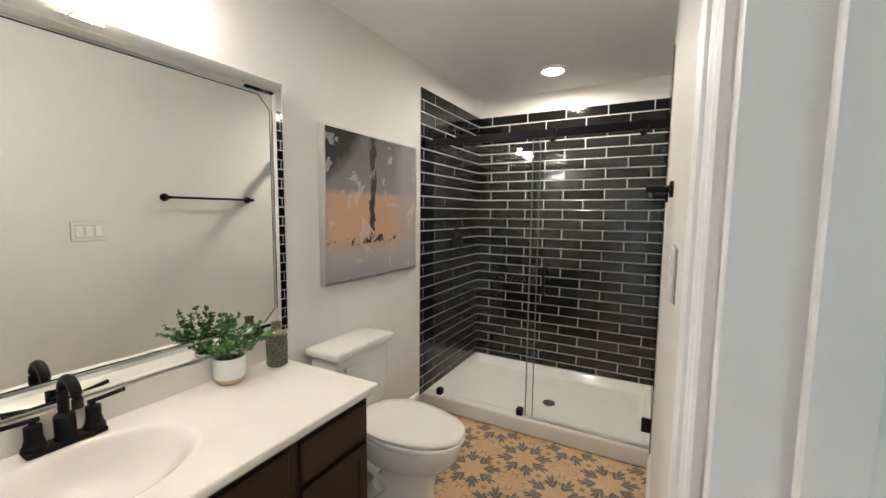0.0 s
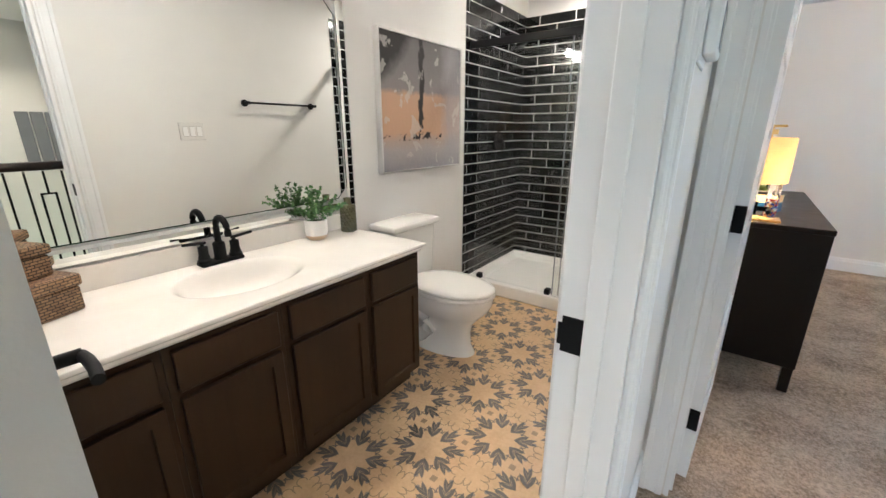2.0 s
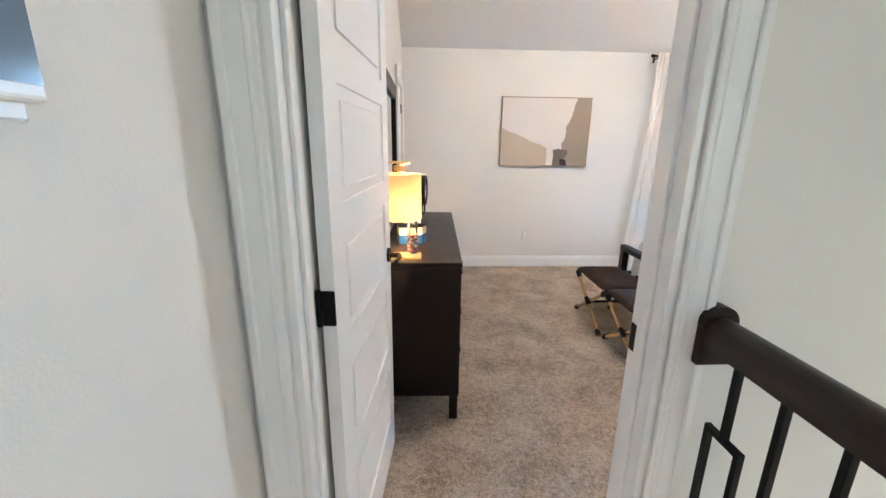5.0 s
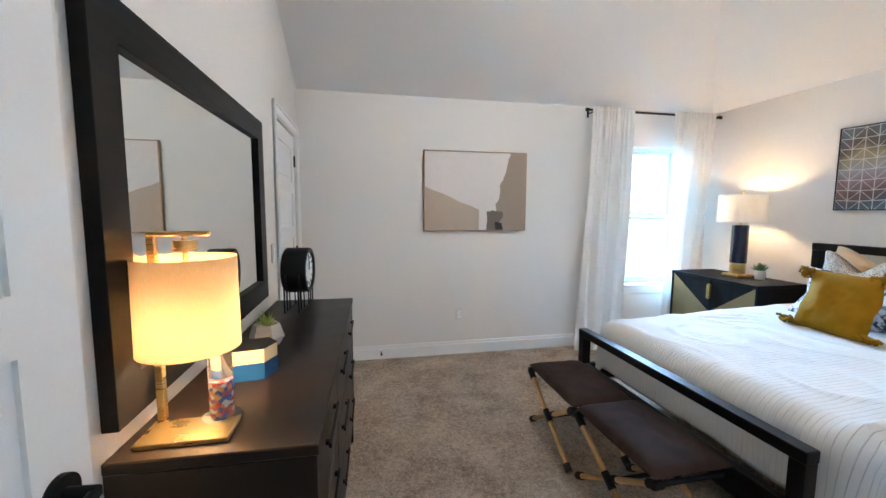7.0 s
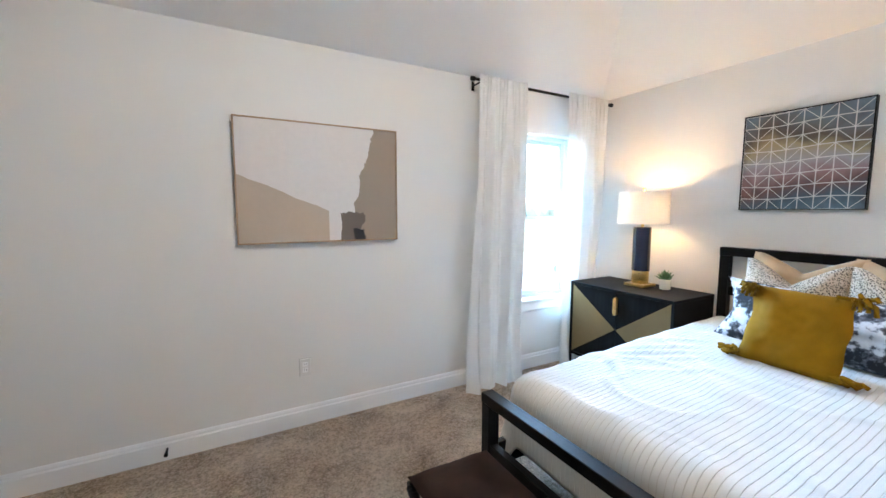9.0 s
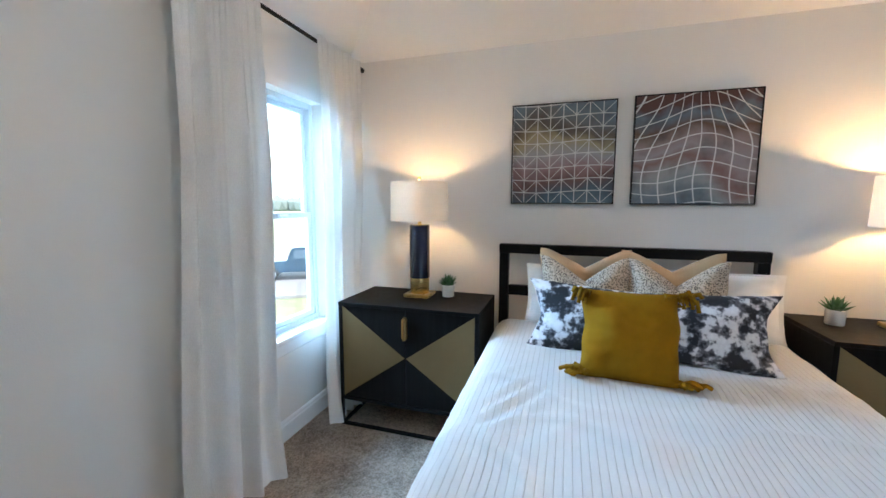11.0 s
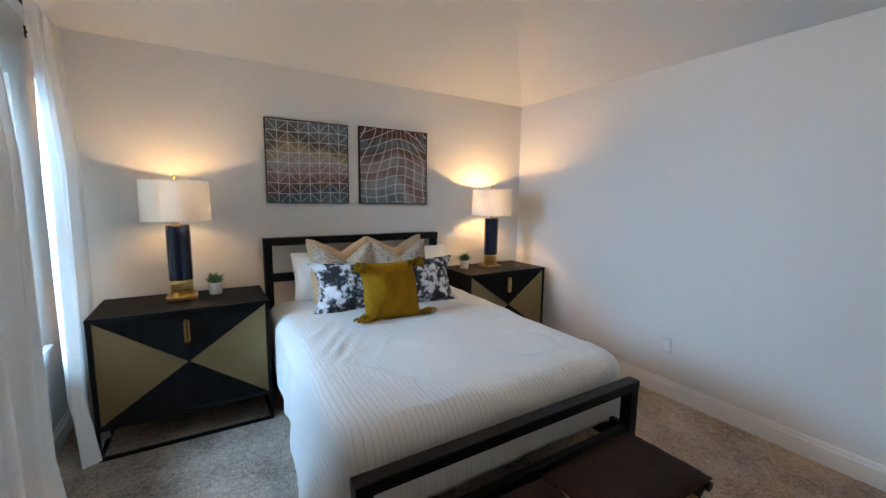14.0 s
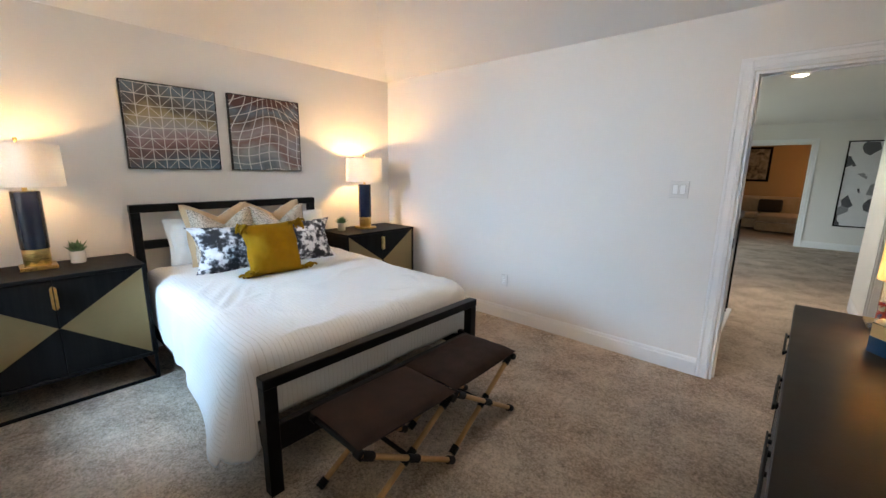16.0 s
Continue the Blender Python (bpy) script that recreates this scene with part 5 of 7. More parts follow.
part("armrest", box(-1.5, -1.21, -0.25, 0.45, 0.282, 0.60, 0.05, None, 3), SOFA, sofa, "", True)
for x, w in ((-0.5, 0.26), (0.35, 0.2)):
    cu = tagged(part("sofa_cushion", box(-w, w, -0.07, 0.07, -0.18, 0.18, 0.065, None, 3), DARKCLOTH, None, "", True), "dark cushion leaning on the sofa back", "cushion", "sofa cushions")
    cu.matrix_world = pose(1.9 + x, -8.78, 0.62, 20, 0, 0)
lamp("media_room_lamp", "POINT", pose(0.4, -8.2, 1.5), 6, (1.0, 0.55, 0.22), 0.12)

# ---- bedroom ----
# bed frame of black-stained wood
FXX, HXX, YA, YB = 2.58, 4.645, 2.975, 4.475
bed = thing("bed_frame", "black-stained wooden bed frame with open head and foot", "bed frame")
for y0, y1 in ((YA, YA + 0.06), (YB - 0.06, YB)):
    part("foot_leg", box(FXX - 0.03, FXX + 0.03, y0, y1, FZ, 0.49, 0.003), BLACKWOOD, bed)
    part("head_leg", box(HXX - 0.03, HXX + 0.03, y0, y1, FZ, 1.08, 0.003), BLACKWOOD, bed)
    part("side_rail", box(FXX + 0.03, HXX - 0.03, y0 + 0.012, y1 - 0.012, 0.17, 0.29, 0.003), BLACKWOOD, bed)
part("foot_top_rail", box(FXX - 0.032, FXX + 0.032, YA - 0.002, YB + 0.002, 0.4905, 0.54, 0.003), BLACKWOOD, bed)
part("foot_lower_rail", box(FXX - 0.02, FXX + 0.02, YA + 0.06, YB - 0.06, 0.17, 0.30, 0.003), BLACKWOOD, bed)
part("head_top_rail", box(HXX - 0.032, HXX + 0.032, YA - 0.002, YB + 0.002, 1.0805, 1.14, 0.003), BLACKWOOD, bed)
part("head_middle_rail", box(HXX - 0.02, HXX + 0.02, YA + 0.06, YB - 0.06, 0.80, 0.865, 0.003), BLACKWOOD, bed)
part("head_lower_rail", box(HXX - 0.02, HXX + 0.02, YA + 0.06, YB - 0.06, 0.25, 0.40, 0.003), BLACKWOOD, bed)
tagged(part("mattress", box(FXX + 0.10, HXX - 0.04, YA + 0.05, YB - 0.05, 0.292, 0.545, 0.05, None, 3), WHITE_LINEN, None, "", True), "white mattress under the duvet", "mattress")

# duvet: a cloth laid over the mattress, falling over its sides and foot
CX0, CX1, CY0, CY1, ZD = 2.79, 4.50, YA + 0.015, YB - 0.11, 0.612
RAD = 0.11


def bed_top(x):
    """Height of the bedding, which rises towards the head."""
    return ZD + 0.055 * (x - CX0) / (CX1 - CX0)


def duvet_at(p, q):
    """Place of the cloth's point p along the bed, q across it."""
    cx, cy = min(max(p, CX0), CX1), min(max(q, CY0), CY1)
    ex, ey = p - cx, q - cy
    ln = math.hypot(ex, ey)
    puff = 0.012 * noise.noise((p * 2.2, q * 2.2, 3.0)) + 0.006 * noise.noise((p * 7, q * 5, 8.0))
    # creases that run across near the side
    crease = 0.0
    for a, b, amp in ((3.62, 4.25, 0.014), (3.55, 4.21, 0.010), (3.48, 4.16, 0.012), (3.74, 4.30, 0.010), (3.36, 4.05, 0.008), (3.42, 4.30, 0.010), (3.30, 4.22, 0.007)):
        d = (p - a) * 0.55 + (q - b) * 0.83
        along = (p - a) * 0.83 - (q - b) * 0.55
        crease += amp * math.exp(-(d / 0.016) ** 2) * math.exp(-(along / 0.17) ** 2)
    fold = abs(noise.noise((p * 3.1 + 0.6 * q, q * 2.3 - 0.5 * p, 21.0)))
    puff += 0.013 * max(0.0, 1 - fold / 0.10) * max(0.0, min(1.0, 0.6 + noise.noise((p * 1.3, q * 1.3, 30.0))))
    z = bed_top(cx) + puff + crease
    if ln < 1e-6:
        return Vector((cx, cy, z))
    nx, ny = ex / ln, ey / ln
    bend = min(ln / RAD, math.pi / 2)
    out = RAD * math.sin(bend)
    fall = RAD * (1 - math.cos(bend))
    rest = max(0.0, ln - RAD * math.pi / 2)
    toward_foot = min(1.0, max(0.0, (3.6 - cx) / 0.8))
    flare = (0.05 + 0.24 * toward_foot) * abs(ny) + 0.0 * abs(nx)
    folds = 0.022 * math.sin(cx * 17 + 2 * math.sin(cx * 5) + ny) * min(1.0, rest / 0.2) * abs(ny) * (0.35 + 0.65 * toward_foot)
    out += rest * flare + folds
    fall += rest * (1 - 0.12 * flare)
    return Vector((cx + nx * out, cy + ny * out, max(FZ + 0.012, z - fall)))


bm = bmesh.new()
P0, P1 = CX0 - 0.40, CX1 + 0.0
Q0, Q1 = CY0 - 0.60, CY1 + 0.62
def duvet_shape(u, v):
    p = P0 + (P1 - P0) * u
    q = Q0 + (Q1 - Q0) * v
    over = max(CY0 - q, q - CY1)
    if over > 0:
        # the sides hang lower towards the foot
        over *= 0.64 + 0.36 * min(1.0, max(0.0, (4.3 - p) / 1.3))
        q = CY1 + over if q > CY1 else CY0 - over
        if p < CX0:
            # the corner falls in one broad rounded flap outside the footboard's post
            ease = min(1.0, over / 0.12)
            turn = (1.0 - 0.42 * ease) * math.atan2(CX0 - p, over)
            ln = min(0.57, math.hypot(CX0 - p, over) + 0.40 * (CX0 - p) * ease)
            p = CX0 - ln * math.sin(turn)
            q = CY1 + ln * math.cos(turn) if q > CY1 else CY0 - ln * math.cos(turn)
    return duvet_at(p, q)


add_sheet(bm, duvet_shape, 120, 150, lambda u, v: (Q0 + (Q1 - Q0) * v, P0 + (P1 - P0) * u))
duvet = thing("duvet", "white duvet with fine stripes, draped over the bed", "duvet")
cover = part("cover", bm, DUVET, duvet, "", True)
sol = cover.modifiers.new("thickness", "SOLIDIFY")
sol.thickness, sol.offset = 0.012, 0.0


def pillow(name, label, w, h, d, mat, m, chop=0.0, ears=0.05, seed=0, cat="pillow", parent_empty=False, back_mat=None, flange=0.0):
    """A stuffed cushion w by h: x across, z up, y through. chop: the dent in its top edge."""
    rng = random.Random(seed)
    ox, oy = rng.uniform(0, 9), rng.uniform(0, 9)
    bm = bmesh.new()
    n = 30
    sheets = []
    for side in (1, -1):
        rows = []
        for j in range(n + 1):
            row = []
            for i in range(n + 1):
                u, v = 2 * i / n - 1, 2 * j / n - 1
                x = w / 2 * u * (1 - ears * (1 - v * v))
                z = h / 2 * v * (1 - ears * (1 - u * u))
                thick = d / 2 * max(0.0, (1 - abs(u) ** 2.6)) ** 0.55 * max(0.0, (1 - abs(v) ** 2.6)) ** 0.55
                if flange and (abs(u) > 1 - flange or abs(v) > 1 - flange):
                    thick = min(thick, 0.004)
                elif flange:
                    s = 1 / (1 - flange)
                    thick = d / 2 * max(0.0, 1 - abs(u * s) ** 2.6) ** 0.55 * max(0.0, 1 - abs(v * s) ** 2.6) ** 0.55 + 0.004
                if chop:
                    dent = max(0.0, 1 - (abs(u) / 0.85)) ** 1.25 * max(0.0, v) ** 1.6
                    z -= chop * h * dent
                    thick *= 1 - 0.35 * dent
                wr = 0.012 * noise.noise((u * 2 + ox, v * 2 + oy, side)) + 0.005 * noise.noise((u * 6 + ox, v * 6 + oy, side + 4))
                edge = min(1.0, thick / (d * 0.2))
                row.append(bm.verts.new((x + 0.01 * noise.noise((v * 2 + ox, oy, 1)), side * (thick + wr * edge) + 0.012 * noise.noise((u * 1.5 + oy, v * 1.5, 9)), z)))
            rows.append(row)
        for j in range(n):
            for i in range(n):
                f = (rows[j][i], rows[j][i + 1], rows[j + 1][i + 1], rows[j + 1][i])
                face = bm.faces.new(f if side == -1 else f[::-1])
                face.material_index = 1 if (side == 1 and back_mat) else 0
        sheets.append(rows)
    bmesh.ops.remove_doubles(bm, verts=bm.verts, dist=0.0012)
    # the lowest point rests at z = 0
    low = min(v.co.z for v in bm.verts)
    for v in bm.verts:
        v.co.z -= low
    if parent_empty:
        top_ob = thing(name, label, cat, m)
        part("cover", bm, [mat] + ([back_mat] if back_mat else []), top_ob, "", True)
        return top_ob
    ob = tagged(part(name, bm, [mat] + ([back_mat] if back_mat else []), None, "", True), label, cat)
    ob.matrix_world = m
    return ob


# front faces look towards -x: turned a quarter, leaning back
def lean(x, y, z, tilt, turn=0):
    return pose(x, y, z, 0, 0, -90 + turn) @ pose(0, 0, 0, -tilt, 0, 0)


PZ = bed_top(4.3) - 0.012
for y, t in ((3.93, 3), (3.29, -6)):
    pillow("sleeping_pillow", "white cotton sleeping pillow propped on the headboard", 0.72, 0.40, 0.18, WHITE_LINEN, lean(4.50, y, PZ - 0.01, 16, t), 0.0, 0.04, int(y * 10), flange=0.08)
for y, t in ((3.94, 3), (3.50, -3)):
    pillow("tan_pillow", "tan linen square pillow with a dented top", 0.51, 0.51, 0.14, TAN, lean(4.35, y, PZ, 15, t), 0.20, 0.05, int(y * 9))
for y, t in ((3.945, 2), (3.505, -3)):
    pillow("spotted_pillow", "cream pillow with small dark animal spots, top dented", 0.48, 0.48, 0.15, SPOTTED, lean(4.23, y, PZ, 16, t), 0.27, 0.05, int(y * 7))
pillow("lumbar_pillow", "long white lumbar pillow blotted with black ink marks", 1.14, 0.38, 0.16, BLOTTED, lean(4.05, 3.69, bed_top(4.06) - 0.008, 24, -5), 0.04, 0.13, 5, flange=0.05)
yp = pillow("tassel_pillow", "mustard velvet square pillow with corner tassels", 0.395, 0.40, 0.15, MUSTARD, lean(3.80, 3.78, bed_top(3.80) - 0.006, 20, -2), 0.0, 0.035, 11, parent_empty=True)


def tassel(parent, x, z, dx, dz, seed):
    """A full tassel of many yarns that falls from a pillow corner."""
    rng = random.Random(seed)
    bm = bmesh.new()
    bmesh.ops.create_icosphere(bm, subdivisions=2, radius=0.018, matrix=pose(x, -0.005, z))
    for i in range(20):
        sp_x, sp_y = rng.gauss(0, 0.022), rng.gauss(-0.026, 0.022)
        ln = rng.uniform(0.035, 0.06)
        p = Vector((x, -0.006, z))
        e = p + Vector((dx * ln + sp_x, sp_y, dz * ln + rng.gauss(0, 0.014)))
        if e.z < 0.008:
            e.z = 0.008 + rng.uniform(0, 0.02)
        c = p.lerp(e, 0.5) + Vector((sp_x * 0.5, sp_y * 0.5 - 0.008, 0.010))
        add_tube(bm, [p, c, e], 0.0092, 7)
    part("tassel", bm, MUSTARD, parent, "thick mustard yarn tassel", True)


tassel(yp, -0.205, 0.390, -0.25, -0.75, 1)
tassel(yp, 0.205, 0.390, 0.25, -0.75, 2)
tassel(yp, -0.195, 0.028, -0.7, -0.1, 3)
tassel(yp, 0.195, 0.028, 0.7, -0.1, 4)


# nightstand: dark wooden box on a black sled base, brass triangles on its doors
def nightstand(m):
    ns = thing("nightstand", "black wooden two-door nightstand with brass triangle fronts on a metal base", "nightstand", m, "nightstands beside the bed")
    w, d, h, z0 = 0.91, 0.50, 0.82, 0.175
    t = 0.022
    part("top", box(-0.004, d, -w / 2, w / 2, h - t, h, 0.002), BLACKOAK, ns)
    part("bottom", box(0, d, -w / 2, w / 2, z0, z0 + t, 0.002), BLACKOAK, ns)
    for s in (-1, 1):
        part("side_panel", box(0, d, min(s * w / 2, s * (w / 2 - t)), max(s * w / 2, s * (w / 2 - t)), z0 + t, h - t, 0.002), BLACKOAK, ns)
    part("back_panel", box(d - 0.012, d - 0.002, -w / 2 + t, w / 2 - t, z0 + t, h - t), BLACKOAK, ns)
    for s in (-1, 1):
        a, b = s * 0.0025, s * (w / 2 - t - 0.003)
        lo, hi = z0 + t + 0.003, h - t - 0.003
        zm = (lo + hi) / 2
        door = part("door", box(0.008, 0.026, min(a, b), max(a, b), lo, hi, 0.001), BLACKOAK, ns, "black stained oak door")
        part("brass_inlay", prism([(b - s * 0.001, lo + 0.001), (b - s * 0.001, hi - 0.001), (a + s * 0.002, zm)], "x", 0.0055, 0.0085), BRONZE, door, "champagne metal triangle")
        bm = bmesh.new()
        add_prism(bm, [(s * 0.003, hi - 0.035), (s * 0.015, hi - 0.015 - 0.035), (s * 0.015, hi - 0.165), (s * 0.003, hi - 0.18)], "x", -0.016, 0.0075)
        part("handle", bm, BRASS, door, "brass half-hexagon pull")
    bm = bmesh.new()
    q = 0.018
    for s in (-1, 1):
        y0, y1 = (s * w / 2 - (q if s > 0 else 0)), (s * w / 2 + (0 if s > 0 else q))
        add_box(bm, 0.0, q, y0, y1, 0, z0)
        add_box(bm, d - q, d, y0, y1, 0, z0)
        add_box(bm, q, d - q, y0, y1, 0, q)
    add_box(bm, 0.0, q, -w / 2 + q, w / 2 - q, 0, q)
    add_box(bm, d - q, d, -w / 2 + q, w / 2 - q, 0, q)
    part("metal_base", bm, IRON, ns, "thin black metal sled base")
    return ns


BLACKOAK = wood("black_oak", (0.0022, 0.0022, 0.0026), (0.013, 0.0125, 0.0125), 2, 0.55, 0.0010, 0.10)
NSX, NSZ = 4.155, 0.82 + FZ
stand = nightstand(pose(NSX, 4.965, FZ))
copy_thing(stand, pose(NSX + 0.06, 2.42, FZ))


# table lamp: navy column with brass foot, white drum shade
def table_lamp(m):
    lp = thing("table_lamp", "lit table lamp with navy column, brass base and white drum shade", "table lamp", m, "bedside lamps")
    bm = box(-0.085, 0.085, -0.085, 0.085, 0.0, 0.022, 0.003)
    part("base_plate", bm, BRASS, lp)
    part("brass_collar", lathe([(0.0, 0.022), (0.062, 0.022), (0.064, 0.026), (0.064, 0.125), (0.0, 0.125)], seg=36), BRASS, lp, "", True)
    part("column", lathe([(0.0, 0.1252), (0.066, 0.1252), (0.067, 0.13), (0.067, 0.475), (0.063, 0.48), (0.0, 0.48)], seg=36), LACQUER, lp, "", True)
    bm = lathe([(0.012, 0.48), (0.012, 0.505), (0.02, 0.505), (0.02, 0.535), (0.008, 0.54), (0.004, 0.54), (0.004, 0.772), (0.010, 0.777), (0.010, 0.792), (0, 0.796)], seg=16)
    part("stem_and_finial", bm, BRASS, lp, "", True)
    bm = bmesh.new()
    r0, r1, za, zb = 0.191, 0.187, 0.508, 0.758
    add_lathe(bm, [(r0, za), (r1, zb)], seg=64)
    shade = part("shade", bm, SHADE, lp, "white linen drum shade", True)
    bm = bmesh.new()
    for a in range(3):
        c, s = math.cos(a * 2.0944), math.sin(a * 2.0944)
        add_tube(bm, [(0.006 * c, 0.006 * s, zb - 0.01), (r1 * c, r1 * s, zb - 0.012)], 0.0018, 6)
    part("spider", bm, BRASS, shade)
    part("bulb", lathe([(0, 0.54), (0.012, 0.545), (0.028, 0.585), (0.030, 0.60), (0.022, 0.625), (0, 0.635)], seg=18), BULB_WARM, lp, "lit bulb", True)
    return lp


LAMPS = [(NSX + 0.325, 4.99, NSZ), (NSX + 0.345, 2.43, NSZ)]
first = table_lamp(pose(*LAMPS[0]))
copy_thing(first, pose(*LAMPS[1]))
for (lx_, ly_, lz_), watts in zip(LAMPS, (7.2, 18.0)):
    lamp("bedside_bulb", "POINT", pose(lx_, ly_, lz_ + 0.665), watts, WARM, 0.03)


def succulent(m, label="small green succulent in a white cylinder pot"):
    s = thing("succulent", label, "plant", m, "bedside succulents")
    part("pot", lathe([(0, 0.0), (0.037, 0.0), (0.040, 0.005), (0.041, 0.080), (0.037, 0.080), (0.036, 0.072), (0, 0.072)], seg=28), PORCELAIN, s, "", True)
    bm = bmesh.new()
    rng = random.Random(2)
    spiky_leaves(bm, rng, 0.074, 0.074, 30)
    part("leaves", bm, SUCCULENT, s, "pointed fleshy leaves", True)
    return s


def spiky_leaves(bm, rng, z, size, count):
    for i in range(count):
        a, el = i * 2.39996, 0.25 + 1.15 * i / count
        d = Vector((math.cos(a) * math.cos(el), math.sin(a) * math.cos(el), math.sin(el)))
        side = Vector((-math.sin(a), math.cos(a), 0))
        up = d.cross(side) * -1
        ln, wd = size * rng.uniform(0.8, 1.15), size * 0.17
        p = Vector((0, 0, z))
        ring0 = [p + side * wd * 0.6, p + up * wd * 0.5, p - side * wd * 0.6, p - up * wd * 0.3]
        c = p + d * ln * 0.5
        ring1 = [c + side * wd, c + up * wd * 0.6, c - side * wd, c - up * wd * 0.4]
        v0, v1, tip = [bm.verts.new(q) for q in ring0], [bm.verts.new(q) for q in ring1], bm.verts.new(p + d * ln + Vector((0, 0, ln * 0.12)))
        for k in range(4):
            bm.faces.new((v0[k], v0[(k + 1) % 4], v1[(k + 1) % 4], v1[k]))
            bm.faces.new((v1[k], v1[(k + 1) % 4], tip))


sc = succulent(pose(NSX + 0.36, 4.80, NSZ))
copy_thing(sc, pose(NSX + 0.38, 2.715, NSZ, 0, 0, 40))


# X-legged stools at the foot of the bed
def stool(m):
    st = thing("stool", "brown suede stool on crossed bamboo legs with black bindings", "stool", m, "stools at the bed's foot")
    L, D, zt = 0.575, 0.37, 0.365
    bm = bmesh.new()

    def seat_shape(s):
        def f(u, v):
            a, b = 2 * u - 1, 2 * v - 1
            lift = max(0.0, 1 - abs(a) ** 4) ** 0.5 * max(0.0, 1 - abs(b) ** 4) ** 0.5
            sag = 0.010 * (1 - a * a) * (1 - b * b)
            return Vector((b * D / 2 * (1 - 0.02 * (1 - a * a)), a * L / 2 * (1 - 0.02 * (1 - b * b)), zt + 0.032 + s * 0.042 * lift - sag * (s > 0) + 0.003 * noise.noise((a * 3, b * 3, s))))
        return f

    add_sheet(bm, seat_shape(1), 30, 24)
    add_sheet(bm, seat_shape(-1), 30, 24)
    bmesh.ops.remove_doubles(bm, verts=bm.verts, dist=0.0015)
    part("seat_cushion", bm, SUEDE, st, "brown suede cushion", True)
    for sx in (-1, 1):
        x = sx * (D / 2 - 0.02)
        for s in (-1, 1):
            off = 0.011 * s * sx
            p0, p1 = Vector((x + off, s * (L / 2 - 0.015), zt)), Vector((x + off, -s * (L / 2 - 0.01), 0.017))
            d = p1 - p0
            leg = part("leg", rod(p0, p1, 0.0135, seg=12), BAMBOO, st, "pale bamboo leg", True)
            for f0, f1, rr in ((0.0, 0.10, 0.0185), (0.44, 0.56, 0.0175), (0.93, 1.0, 0.0185)):
                bm = rod(p0 + d * f0, p0 + d * f1, rr, seg=14)
                for k in range(4):
                    g = f0 + (f1 - f0) * (k + 0.5) / 4
                    add_rod(bm, p0 + d * (g - 0.008), p0 + d * (g + 0.008), rr + 0.0015, seg=14)
                part("binding", bm, BLACK, leg, "black leather binding", True)
        part("end_knob", rod((x - 0.02, -L / 2 + 0.015, zt), (x + 0.02, -L / 2 + 0.015, zt), 0.02), BLACK, st, "", True)
        part("end_knob", rod((x - 0.02, L / 2 - 0.015, zt), (x + 0.02, L / 2 - 0.015, zt), 0.02), BLACK, st, "", True)
    part("stretcher", rod((-D / 2 + 0.02, 0, 0.187), (D / 2 - 0.02, 0, 0.187), 0.011), BLACK, st, "black crossbar", True)
    for s in (-1, 1):
        part("seat_rod", rod((-D / 2 + 0.02, s * (L / 2 - 0.015), zt), (D / 2 - 0.02, s * (L / 2 - 0.015), zt), 0.012), BLACK, st, "", True)
    return st


s1 = stool(pose(2.285, 3.455, FZ, 0, 0, 1))
copy_thing(s1, pose(2.275, 4.035, FZ, 0, 0, -1))

